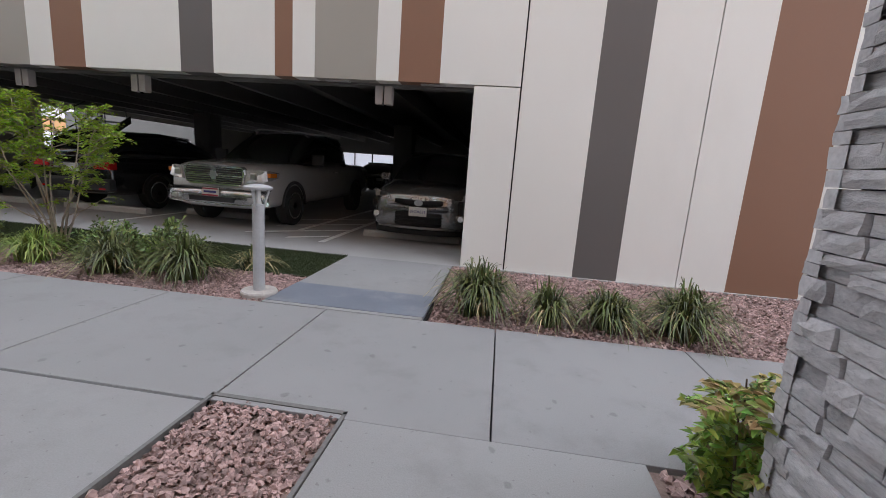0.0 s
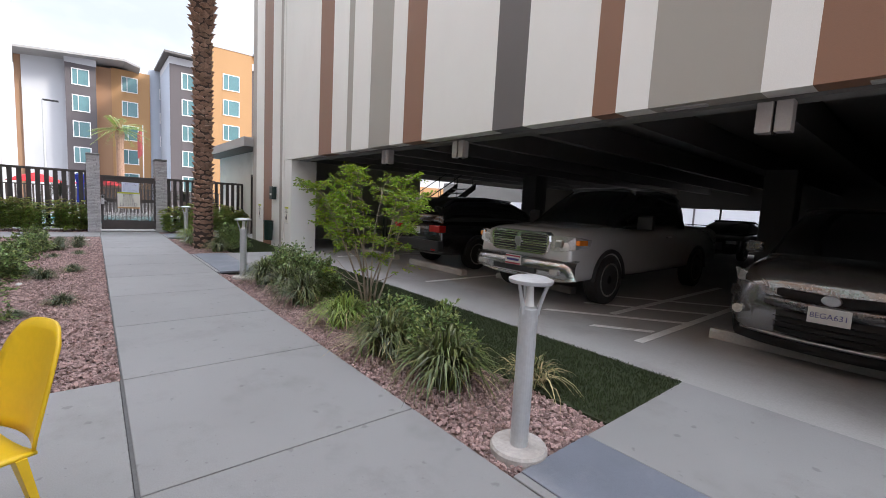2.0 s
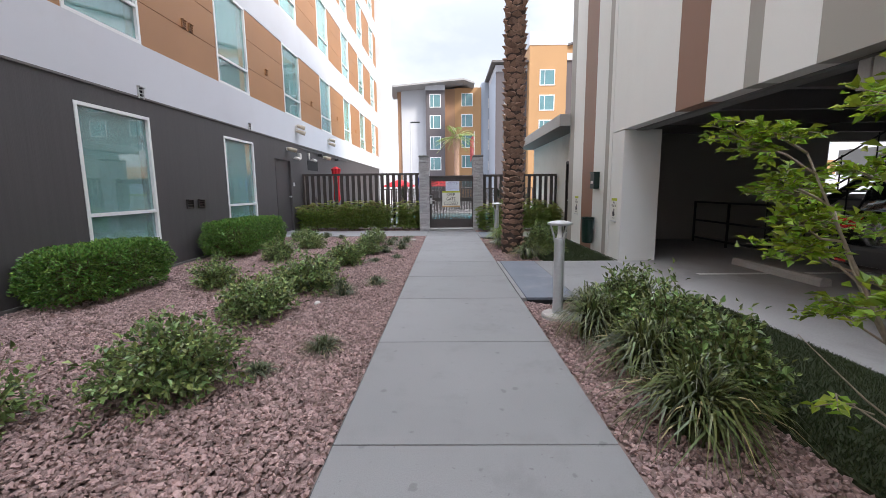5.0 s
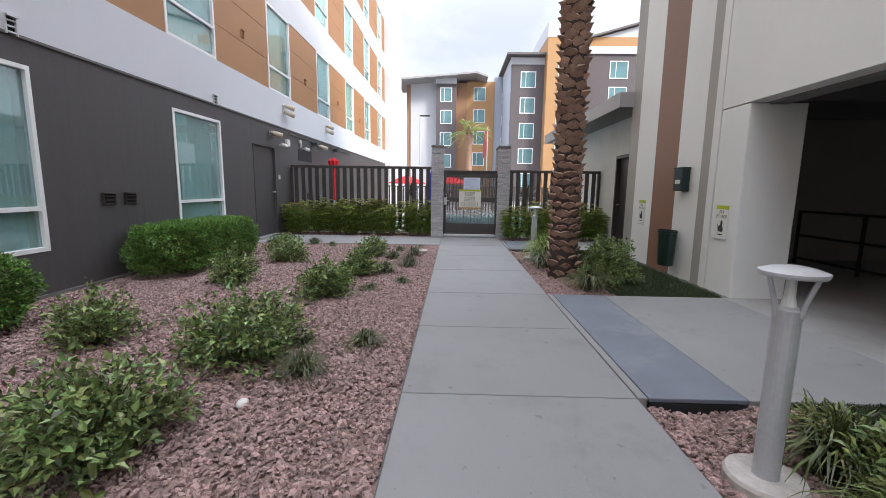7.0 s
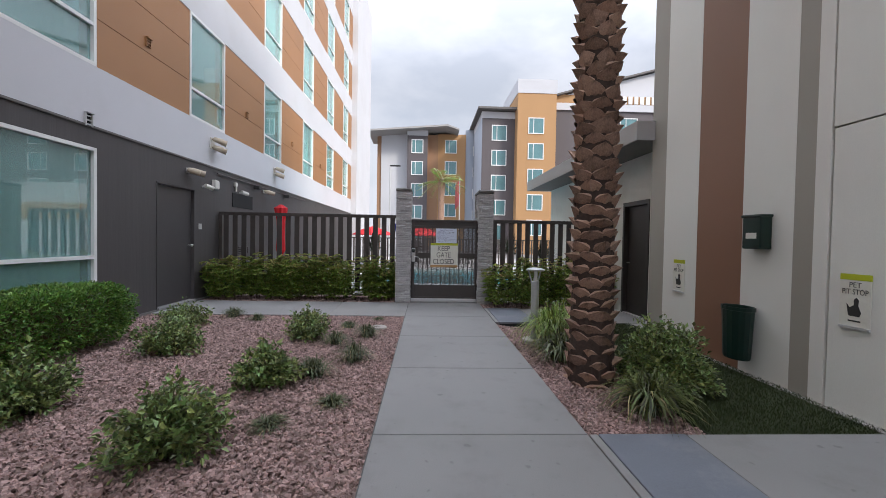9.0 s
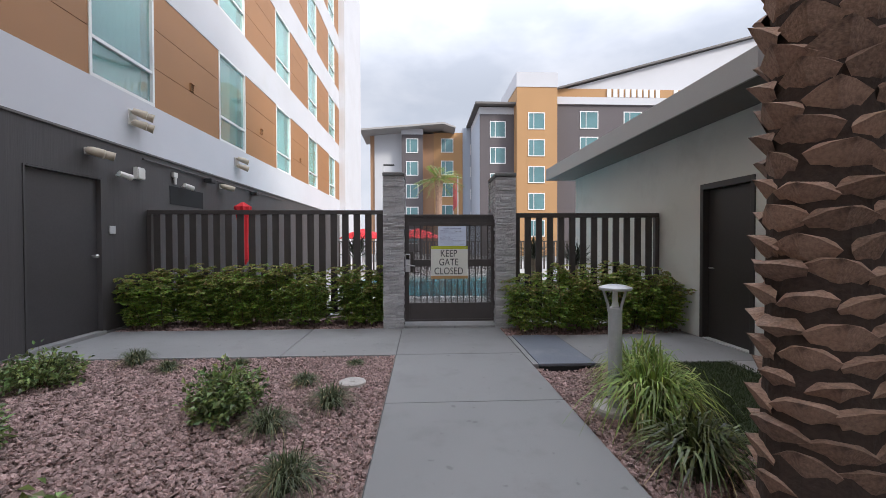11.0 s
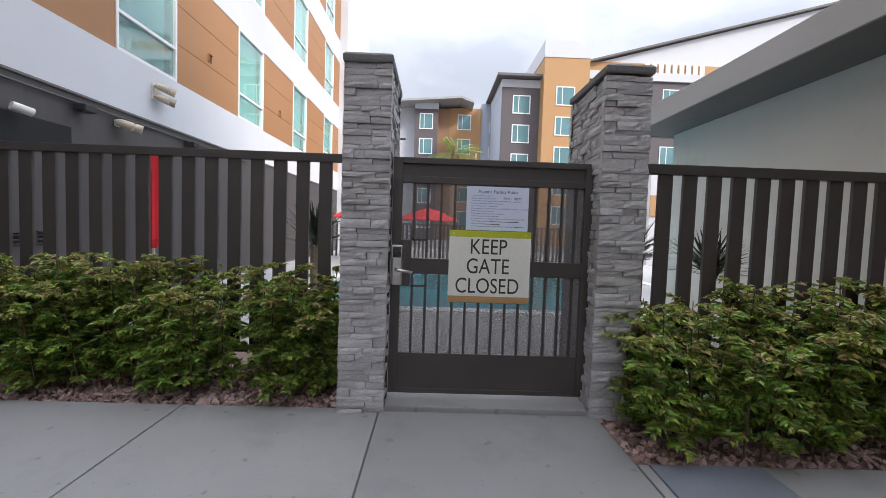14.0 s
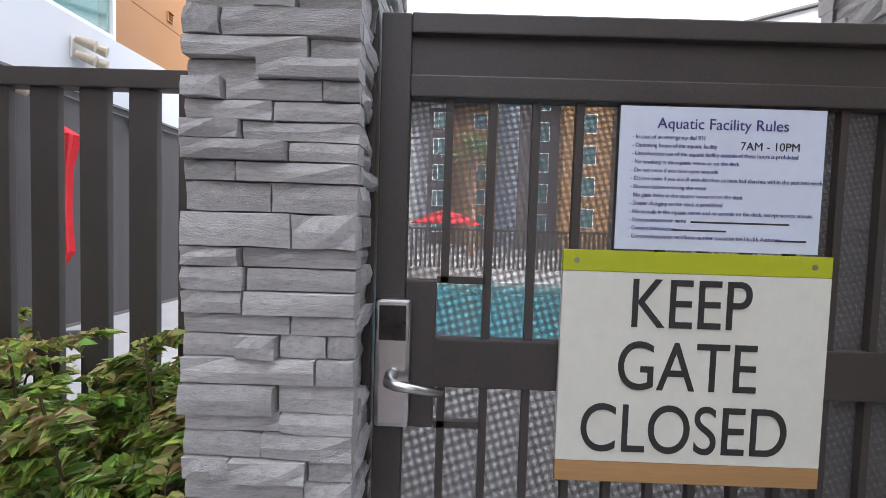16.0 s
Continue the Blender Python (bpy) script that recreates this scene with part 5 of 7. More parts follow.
strap_clump("variegated_clump", (-13.35, 4.42, -0.03), 0.66, 0.46, 300, M["lily_light"], "tall pale striped strap-leaf clump behind the bollard", "strap-leaf clumps", dry=60, width=0.016)
strap_clump("variegated_clump", (-14.05, 4.72, -0.03), 0.60, 0.44, 240, M["lily_light"], "tall pale striped strap-leaf clump beside the crossing", "strap-leaf clumps", dry=60, width=0.016)
strap_clump("dry_grass_clump", (-1.78, 5.02, -0.03), 0.36, 0.34, 40, M["lily"], "half dry straw-coloured grass clump at the turf edge", dry=90)
for x, y, h in ((-6.45, 1.92, 0.2), (-6.0, 1.55, 0.13), (-9.0, 1.95, 0.2), (-8.4, 1.62, 0.24), (-8.95, 1.42, 0.14), (-12.72, 1.93, 0.27), (-12.15, 1.62, 0.27), (-13.45, 1.57, 0.25), (-13.88, 1.93, 0.25), (-15.28, -0.58, 0.24),
                (-15.0, -0.06, 0.17), (-11.42, 1.97, 0.14), (-11.0, 1.6, 0.14), (-14.48, 1.55, 0.17), (-15.2, 0.62, 0.12), (-15.15, 1.94, 0.10)):
    strap_clump("grass_tuft", (x, y, -0.03), h, 0.08 + h * 0.62, int(90 + 420 * h), M["tuft"], "small green-brown tuft of grass in pink gravel", "grass tufts", width=0.007, dry=24)

# ---- date palm ----
palm = thing("date_palm", (-12.05, 4.43, -0.05), "tall date palm with brown diamond-patterned trunk", "palm tree")
bm = bmesh.new()
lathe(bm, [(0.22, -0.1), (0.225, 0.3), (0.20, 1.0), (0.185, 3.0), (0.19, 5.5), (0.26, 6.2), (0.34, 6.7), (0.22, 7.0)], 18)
part("trunk", bm, M["palm_core_shade"], palm)


def boot_shape(bm, m=Matrix()):
    pts = [(-0.05, -0.01, -0.075), (0.05, -0.01, -0.075), (0.115, 0.012, 0.0), (0.052, 0.060, 0.036), (0.0, 0.096, 0.050), (-0.052, 0.060, 0.036), (-0.115, 0.012, 0.0), (0.0, 0.04, -0.03), (0.07, -0.01, 0.04), (-0.07, -0.01, 0.04)]
    v = [bm.verts.new(m @ Vector(p)) for p in pts]
    for f in ((0, 1, 7), (1, 2, 7), (2, 3, 7), (3, 4, 7), (4, 5, 7), (5, 6, 7), (6, 0, 7), (2, 8, 3), (3, 8, 4), (4, 8, 9), (4, 9, 5), (5, 9, 6)):
        bm.faces.new([v[i] for i in f])


bm = bmesh.new()
boot_shape(bm)
boot_me = bpy.data.meshes.new("leaf_base")
bm.to_mesh(boot_me)
bm.free()
boot_me.materials.append(M["boot"])
rest = bmesh.new()
k = 0
z = 0.02
row = 0
while z < 6.9:
    rad = 0.205 if z < 0.3 else (0.19 - 0.012 * min(z, 3) / 3 if z < 5.4 else 0.175 + (z - 5.4) * 0.09)
    for i in range(6):
        an = 2 * math.pi * (i + 0.5 * (row % 2)) / 6 + rng.normal() * 0.05
        s = 1.0 + rng.normal() * 0.10
        m = pose(0, 0, z + rng.normal() * 0.012, 0, 0, math.degrees(an) - 90) @ Matrix.Translation((0, rad - 0.012, 0)) @ pose(0, 0, 0, rng.normal() * 8, rng.normal() * 6, rng.normal() * 3) @ Matrix.Diagonal((s * 1.0, s * (1.0 if z < 5.4 else 1.6), 1.1, 1))
        if k < 300 and z < 4.4:
            ob = new("leaf_base", boot_me)
            ob.parent = palm
            ob.matrix_basis = m
            k += 1
        else:
            boot_shape(rest, m)
    z += 0.115
    row += 1
part("leaf_bases", rest, M["boot_i"], palm)["kind"] = "stuff"
vs_all, fs_all = [], []
off = 0
for i in range(26):
    an = i * 2.4
    el = radians(35 + 45 * rng.random())
    t = np.linspace(0, 1, 40)
    rr = 2.6 * t * math.cos(el)
    zz = 7.0 + 2.8 * t * math.sin(el) - 0.9 * t ** 2.2
    c = np.stack([rr * math.cos(an), rr * math.sin(an), zz], 1)
    side = np.array([-math.sin(an), math.cos(an), 0.0])
    for sd in (1, -1):
        p = c[4:]
        dd = np.tile(side * sd, (len(p), 1)) + np.array([math.cos(an), math.sin(an), 0.2]) * 0.7
        v, f = leaf_arrays(p, dd, np.tile([0, 0, 1.0], (len(p), 1)), 0.42 * np.sin(np.pi * (0.15 + 0.8 * t[4:])), 0.03)
        vs_all.append(v)
        fs_all.append(f + off)
        off += len(v)
raw("fronds", np.concatenate(vs_all), np.concatenate(fs_all), M["frond"], palm)

# ---- small multi-stem tree ----
tree = thing("young_tree", (-4.35, 4.95, -0.05), "young multi-stem tree with lime green leaves and pale bark", "tree")
limbs = bmesh.new()
lp, ld = [], []


def twig_leaves(p, d, ln, m):
    """A thin drooping twig with leaves along both sides."""
    q = np.array(p)
    d = np.array(d)
    d = d / np.linalg.norm(d)
    pts = [q + d * ln * t - np.array([0, 0, 0.25 * ln * t * t]) for t in (0, 0.35, 0.7, 1.0)]
    tube(limbs, pts, [0.0035, 0.003, 0.0022, 0.0012], 4)
    sd = np.cross(d, [0, 0, 1.0]) + 1e-3
    sd = sd / np.linalg.norm(sd)
    for j in range(m):
        t = 0.15 + 0.85 * (j + 1) / m
        lp.append(q + d * ln * t - np.array([0, 0, 0.25 * ln * t * t]) + rng.normal(size=3) * 0.012)
        ld.append(d * 0.7 + sd * (1 if j % 2 else -1) * 0.8 + rng.normal(size=3) * 0.3)


for i in range(9):
    an = i * 0.698 + 0.25 * rng.normal()
    reach = (0.70, 0.30, 0.62, 0.42, 0.76, 0.22, 0.58, 0.50, 0.34)[i]
    top = (1.42, 1.74, 1.52, 1.66, 1.30, 1.80, 1.55, 1.46, 1.70)[i]
    ts = np.linspace(0, 1, 8)
    bend = rng.normal(size=2) * 0.05
    pts = [(0.05 * math.cos(an) + math.cos(an) * reach * t ** 1.15 + bend[0] * math.sin(t * 5), 0.05 * math.sin(an) + math.sin(an) * reach * 0.9 * t ** 1.15 + bend[1] * math.sin(t * 6), top * t ** 0.92) for t in ts]
    tube(limbs, pts, [0.015 * (1 - 0.75 * t) for t in ts], 7)
    for t in (0.52, 0.64, 0.76, 0.86, 0.94, 1.0):
        if t < 0.6 and i % 2:
            continue
        k = t * 7
        k0 = min(6, int(k))
        base = np.array(pts[k0]) * (1 - (k - k0)) + np.array(pts[k0 + 1]) * (k - k0)
        ba = an + rng.normal() * 0.9
        d = np.array([math.cos(ba), math.sin(ba), 0.35 + 0.4 * rng.random()])
        ln = 0.14 + 0.16 * rng.random()
        tip = base + d / np.linalg.norm(d) * ln
        tube(limbs, [base, (base + tip) / 2 + rng.normal(size=3) * 0.012, tip], [0.006, 0.005, 0.0035], 5)
        for w in range(9):
            wa = ba + (w - 4) * 0.55 + rng.normal() * 0.3
            s0 = base + (tip - base) * (0.5 + 0.5 * rng.random())
            twig_leaves(s0, (math.cos(wa), math.sin(wa), -0.1 + 0.9 * rng.random()), 0.10 + 0.11 * rng.random(), 16)
# bare low side shoots and two leafy ones near the base
for an, z, ln, leaf_n in ((5.2, 0.30, 0.55, 0), (5.9, 0.25, 0.62, 0), (3.4, 0.35, 0.6, 0), (4.6, 0.42, 0.45, 9), (0.3, 0.45, 0.5, 9), (5.6, 0.5, 0.4, 10)):
    p0 = np.array([0.07 * math.cos(an), 0.07 * math.sin(an), z])
    d = np.array([math.cos(an), math.sin(an), 0.55])
    tube(limbs, [p0, p0 + d * ln * 0.5 - np.array([0, 0, 0.03]), p0 + d * ln], [0.006, 0.005, 0.002], 5)
    for w in range(3 if leaf_n else 0):
        twig_leaves(p0 + d * ln * (0.7 + 0.15 * w), (math.cos(an + w - 1), math.sin(an + w - 1), 0.1), 0.14, leaf_n)
part("branchwork", limbs, M["bark"], tree, smooth=True)
lp, ld = np.array(lp), np.array(ld)
sz = 0.7 + 0.6 * rng.random(len(lp))
v, f = leaf_arrays(lp, ld, rng.normal(size=lp.shape) * 0.4 + np.array([0, 0, 1.0]), 0.046 * sz, 0.027 * sz)
raw("leaves", v, f, M["tree_leaf"], tree)


# ---- bollard lights ----
def bollard(x, y, h, label):
    e = thing("bollard_light", (x, y, -0.01), label, "bollard light", "bollard lights")
    bm = bmesh.new()
    lathe(bm, [(0.17, -0.06), (0.17, 0.03), (0.16, 0.045)], 24)
    part("footing", bm, M["bollard_base"], e, "round concrete footing", smooth=False)
    bm = bmesh.new()
    lathe(bm, [(0.054, 0.045), (0.054, h - 0.18), (0.05, h - 0.175), (0.03, h - 0.165)], 24)
    part("post", bm, M["bollard"], e, smooth=False)
    for i in range(3):
        a = i * 2.0944 + 0.5
        bm = bmesh.new()
        tube(bm, [(0.05 * math.cos(a), 0.05 * math.sin(a), h - 0.21), (0.06 * math.cos(a), 0.06 * math.sin(a), h - 0.15), (0.10 * math.cos(a), 0.10 * math.sin(a), h - 0.022)], [0.012, 0.012, 0.010], 6)
        part("strut", bm, M["bollard"], e)
    bm = bmesh.new()
    lathe(bm, [(0.03, h - 0.165), (0.022, h - 0.12), (0.02, h - 0.03)], 14)
    part("lamp", bm, M["lens_white"], e, "frosted lamp tube")
    bm = bmesh.new()
    lathe(bm, [(0.02, h - 0.036), (0.122, h - 0.03), (0.128, h - 0.02), (0.128, h - 0.008), (0.09, h + 0.006), (0.05, h + 0.014), (0.01, h + 0.017)], 28)
    part("top_disc", bm, M["bollard"], e, "flat round silver cap", smooth=False)


bollard(-1.19, 4.17, 1.05, "silver bollard light with flat disc top beside the crossing")
bollard(-7.36, 4.20, 1.03, "silver bollard light with flat disc top beside the crossing")
bollard(-13.65, 4.27, 1.02, "silver bollard light with flat disc top near the palm")

# ---- yellow chair ----
chair = thing("plastic_chair", (-1.86, 1.78, 0), "bright yellow moulded plastic chair on the patio slab", "chair", "yellow patio chairs", rz=radians(26))


def shell(name, nu, nv, fn, mat, parent, th=0.012):
    bm = bmesh.new()
    g = [[bm.verts.new(fn(i / nu, j / nv)) for j in range(nv + 1)] for i in range(nu + 1)]
    for i in range(nu):
        for j in range(nv):
            bm.faces.new((g[i][j], g[i + 1][j], g[i + 1][j + 1], g[i][j + 1]))
    bmesh.ops.recalc_face_normals(bm, faces=bm.faces[:])
    bmesh.ops.solidify(bm, geom=bm.faces[:], thickness=th)
    return part(name, bm, mat, parent, smooth=True)


shell("seat", 10, 10, lambda u, v: ((u - 0.5) * (0.44 - 0.04 * v), (v - 0.5) * 0.44, 0.45 - 0.022 * math.cos((u - 0.5) * 3.0) - 0.02 * v + (0.03 * max(0, 0.12 - v) / 0.12 * -1)), M["yellow"], chair)
shell("backrest", 10, 10, lambda u, v: ((u - 0.5) * (0.40 - 0.05 * v ** 3 + 0.03 * math.sin(v * 3.1)), 0.215 + 0.10 * v ** 1.2 + 0.045 * (1 - (2 * u - 1) ** 2), 0.43 + 0.44 * v - 0.07 * v ** 3 * (2 * u - 1) ** 4), M["yellow"], chair)
for sx in (-1, 1):
    for sy in (-1, 1):
        bm = bmesh.new()
        rings(bm, [[(sx * (a + dx), sy * (b + dy), z) for dx, dy in ((-w, -w * 0.5), (w, -w * 0.5), (w, w * 0.5), (-w, w * 0.5))] for a, b, z, w in ((0.235, 0.25, 0.0, 0.016), (0.205, 0.205, 0.22, 0.022), (0.18, 0.17, 0.42, 0.032))])
        part("leg", bm, M["yellow"], chair)

copy_thing(chair, pose(-3.02, 0.58, 0, 0, 0, 4))


# ---- parked vehicles ----
def loft(bm, sections, power=4.0, n=20):
    """Skin along y; each section: (y, half width, z0, z1, crown) as a squarish ring."""
    loops = []
    for y, w, z0, z1, taper in sections:
        lp = []
        for i in range(n):
            a = 2 * math.pi * i / n
            c, s = math.cos(a), math.sin(a)
            px = math.copysign(abs(c) ** (2 / power), c)
            pz = math.copysign(abs(s) ** (2 / power), s)
            t = (pz + 1) / 2
            lp.append((px * w * (1 - taper * t), y, z0 + (z1 - z0) * t))
        loops.append(lp)
    rings(bm, loops)


def wheel(parent, x, y, r, w, side):
    bm = bmesh.new()
    prof = [(r * 0.66, -w / 2), (r * 0.93, -w / 2), (r, -w * 0.38), (r, w * 0.38), (r * 0.93, w / 2), (r * 0.66, w / 2)]
    n = 28
    rings(bm, [[(u, rr * math.cos(2 * math.pi * i / n), rr * math.sin(2 * math.pi * i / n)) for i in range(n)] for rr, u in prof], cap=True)
    wh = part("wheel", bm, M["tyre"], parent, at=(x, y, r), smooth=False)
    bm = bmesh.new()
    rings(bm, [[(side * u, rr * math.cos(2 * math.pi * i / n), rr * math.sin(2 * math.pi * i / n)) for i in range(n)] for rr, u in ((r * 0.68, w * 0.1), (r * 0.68, w * 0.51), (r * 0.60, w * 0.51), (r * 0.57, w * 0.2))], cap=False)
    for k in range(5):
        a = 2 * math.pi * k / 5
        d, t = (math.cos(a), math.sin(a)), (-math.sin(a), math.cos(a))
        rings(bm, [[(side * (w * (0.40 + 0.06 * q)), d[0] * rr + t[0] * hw * sg, d[1] * rr + t[1] * hw * sg) for sg, q in ((-1, 0), (-1, 1), (1, 1), (1, 0))] for rr, hw in ((r * 0.06, r * 0.09), (r * 0.62, r * 0.11))])
    rod(bm, (side * w * 0.3, 0, 0), (side * w * 0.5, 0, 0), r * 0.16, n=14)
    part("rim", bm, M["rim"], wh, "bright five-spoke alloy rim")


def car(name, at, label, length, width, body, cabin, paint, wheels, wheel_r, rz=0.0):
    """body, cabin: sections from nose (y=0) backwards."""
    e = thing(name, at, label, "car" if name != "pickup_truck" else "pickup truck", rz=rz)
    bm = bmesh.new()
    loft(bm, body, 5.0, 28)
    part("body", bm, M[paint], e, smooth=True)
    bm = bmesh.new()
    loft(bm, cabin, 5.0, 24)
    part("glasshouse", bm, M["glass_car"], e, "dark tinted windows", smooth=True)
    roof = [(y, w * 0.985, z1 - 0.05, z1 + 0.012, t) for y, w, z0, z1, t in cabin[2:-1]]
    bm = bmesh.new()
    loft(bm, [(y, w * (1 - t) + 0.012, z0, z1, 0.06) for y, w, z0, z1, t in roof], 5.0, 20)
    part("roof", bm, M[paint], e, smooth=True)
    for y in wheels:
        for s in (-1, 1):
            wheel(e, s * (width / 2 - 0.11), y, wheel_r, 0.23, s)
            bm = bmesh.new()
            nn = 18
            lo = [[(s * (width / 2 - 0.26 + dx), y + rr * math.cos(math.pi * i / nn), wheel_r + rr * math.sin(math.pi * i / nn)) for i in range(nn + 1)] for rr, dx in ((wheel_r * 1.06, 0.262), (wheel_r * 1.20, 0.268), (wheel_r * 1.22, 0.24), (wheel_r * 1.06, 0.24))]
            rings(bm, lo + [lo[0]], cap=False, wrap=False)
            part("wheel_arch", bm, M["trim"], e)
    return e


def box_on(parent, name, r, mat, bevel=0.0, label=""):
    return part(name, boxes(r, bevel=bevel), M[mat], parent, label)


truck = car("pickup_truck", (-4.02, 7.46, 0), "silver full-size pickup truck parked nose out in the garage", 5.8, 2.0,
            [(0.02, 0.86, 0.42, 1.02, 0.04), (0.10, 0.93, 0.36, 1.12, 0.03), (0.30, 0.985, 0.34, 1.17, 0.03), (0.9, 1.0, 0.34, 1.22, 0.04), (1.45, 1.0, 0.34, 1.26, 0.05), (2.0, 1.0, 0.34, 1.24, 0.04), (4.2, 1.0, 0.36, 1.24, 0.03), (4.25, 1.0, 0.36, 1.28, 0.02), (5.7, 0.99, 0.42, 1.28, 0.02), (5.8, 0.96, 0.45, 1.2, 0.02)],
            [(1.35, 0.86, 1.20, 1.25, 0.10), (1.85, 0.88, 1.20, 1.62, 0.14), (2.35, 0.88, 1.20, 1.92, 0.20), (3.2, 0.88, 1.20, 1.95, 0.20), (3.9, 0.88, 1.20, 1.92, 0.20), (4.15, 0.87, 1.20, 1.80, 0.18), (4.2, 0.86, 1.2, 1.3, 0.1)],
            "silver", (1.02, 4.6), 0.40)
bm = bmesh.new()
rings(bm, [[(sx * px * k, yy, 0.935 + (pz - 0.935) * k) for sx, px, pz in ((-1, 0.50, 1.115), (1, 0.50, 1.115), (1, 0.585, 1.07), (1, 0.60, 0.98), (1, 0.56, 0.83), (1, 0.49, 0.765), (-1, 0.49, 0.765), (-1, 0.56, 0.83), (-1, 0.60, 0.98), (-1, 0.585, 1.07))] for k, yy in ((1.0, 0.12), (1.0, -0.01), (0.97, -0.035))])
g = part("grille_frame", bm, M["car_chrome"], truck, "bright chrome grille surround")
for sx in (-1, 1):
    for k, (z0, z1) in enumerate(((0.80, 0.922), (0.952, 1.075))):
        box_on(g, "grille_opening", (sx * 0.05 if sx > 0 else -0.53, -0.045, z0, 0.53 if sx > 0 else -0.05, 0.0, z1), "trim")
        for i in range(3):
            zz = z0 + (z1 - z0) * (i + 0.5) / 3
            box_on(g, "grille_bar", (sx * 0.05 if sx > 0 else -0.53, -0.052, zz - 0.006, 0.53 if sx > 0 else -0.05, -0.044, zz + 0.006), "car_chrome")
bm = bmesh.new()
rings(bm, [[(px, yy, 0.94 + pz) for px, pz in ((-0.05, 0.07), (0.05, 0.07), (0.065, 0.0), (0.03, -0.075), (-0.03, -0.075), (-0.065, 0.0))] for yy in (-0.03, -0.062)])
part("badge", bm, M["chrome"], truck, "plain chrome shield")
for s in (-1, 1):
    bm = bmesh.new()
    rings(bm, [[(s * x, y + dy, z) for x, y, z in ((0.61, -0.01, 0.84), (0.80, 0.02, 0.85), (0.955, 0.10, 0.89), (1.0, 0.30, 0.95), (0.985, 0.34, 1.03), (0.93, 0.12, 1.065), (0.80, 0.04, 1.08), (0.63, 0.0, 1.07))] for dy in (-0.015, 0.10)])
    hl = part("headlight", bm, M["headlamp"], truck, "clear slanted headlight")
    box_on(hl, "turn_signal", (min(s * 0.93, s * 1.006), 0.10, 0.95, max(s * 0.93, s * 1.006), 0.32, 1.03), "amber", 0.02, "amber turn signal")
    box_on(hl, "reflector", (min(s * 0.67, s * 0.79), -0.024, 0.90, max(s * 0.67, s * 0.79), 0.05, 1.02), "chrome", 0.03)
    box_on(truck, "fog_lamp", (min(s * 0.66, s * 0.80), -0.10, 0.50, max(s * 0.66, s * 0.80), 0.0, 0.58), "headlamp", 0.015)
    m = box_on(truck, "mirror", (min(s * 1.0, s * 1.26), 1.75, 1.20, max(s * 1.0, s * 1.26), 1.86, 1.44), "trim", 0.03)
    box_on(truck, "door_handle", (min(s * 0.99, s * 1.03), 2.95, 1.05, max(s * 0.99, s * 1.03), 3.15, 1.08), "chrome", 0.008)
bm = bmesh.new()
rings(bm, [[(x, -0.09 + 0.16 * (abs(x) / 1.0) ** 3 + dy, z) for x in (-1.0, -0.85, -0.5, 0.0, 0.5, 0.85, 1.0)] for dy, z in ((0.02, 0.43), (-0.02, 0.47), (-0.03, 0.60), (0.0, 0.70), (0.08, 0.73))], cap=False, wrap=False)
bmesh.ops.solidify(bm, geom=bm.faces[:], thickness=0.04)
bp = part("front_bumper", bm, M["car_chrome"], truck, "chrome front bumper", smooth=True)
box_on(bp, "lower_intake", (-0.42, -0.135, 0.48, 0.42, -0.08, 0.56), "trim")
npl = box_on(truck, "number_plate", (-0.155, -0.15, 0.57, 0.155, -0.128, 0.72), "plate_white", 0.004, "white and red number plate")
box_on(npl, "plate_text", (-0.12, -0.153, 0.63, 0.12, -0.15, 0.665), "ink_blue")
box_on(npl, "plate_band", (-0.15, -0.1525, 0.575, 0.15, -0.15, 0.60), "plate_red")
box_on(npl, "plate_band", (-0.15, -0.1525, 0.69, 0.15, -0.15, 0.712), "plate_red")

suv = car("compact_suv", (-0.32, 7.58, 0), "grey compact crossover parked nose out behind a wheel stop", 4.6, 1.85,
          [(0.03, 0.62, 0.30, 0.84, 0.05), (0.12, 0.78, 0.24, 0.93, 0.05), (0.32, 0.89, 0.22, 0.99, 0.05), (0.9, 0.925, 0.24, 1.06, 0.06), (1.35, 0.925, 0.26, 1.10, 0.06), (2.5, 0.925, 0.26, 1.08, 0.05), (4.2, 0.92, 0.28, 1.10, 0.05), (4.5, 0.86, 0.34, 1.05, 0.05), (4.58, 0.8, 0.4, 0.98, 0.05)],
          [(1.1, 0.80, 1.02, 1.08, 0.1), (1.6, 0.82, 1.02, 1.42, 0.14), (2.1, 0.82, 1.02, 1.64, 0.20), (2.8, 0.82, 1.02, 1.68, 0.20), (3.7, 0.82, 1.02, 1.64, 0.20), (4.3, 0.80, 1.02, 1.42, 0.16), (4.45, 0.78, 1.02, 1.1, 0.1)],
          "grey_car", (0.92, 3.55), 0.36)


def nose_band(name, half, z0, z1, y0, depth, mk, label="", lift=0.0, drop=0.0):
    """A strip wrapped round the nose of the crossover."""
    n = 12
    xs = [-half + 2 * half * i / n for i in range(n + 1)]
    b = bmesh.new()
    rings(b, [[(x, y0 + 0.32 * (abs(x) / 0.9) ** 2.6 + dy, z + lift * abs(x) - drop * (abs(x) < 0.12)) for x in xs] for dy, z in ((0.05, z0), (0.0, z0 + 0.004), (-depth, z0 + 0.016), (-depth, z1 - 0.016), (0.0, z1 - 0.004), (0.05, z1))], cap=False, wrap=False)
    bmesh.ops.solidify(b, geom=b.faces[:], thickness=0.012)
    return part(name, b, M[mk], suv, label, smooth=True)


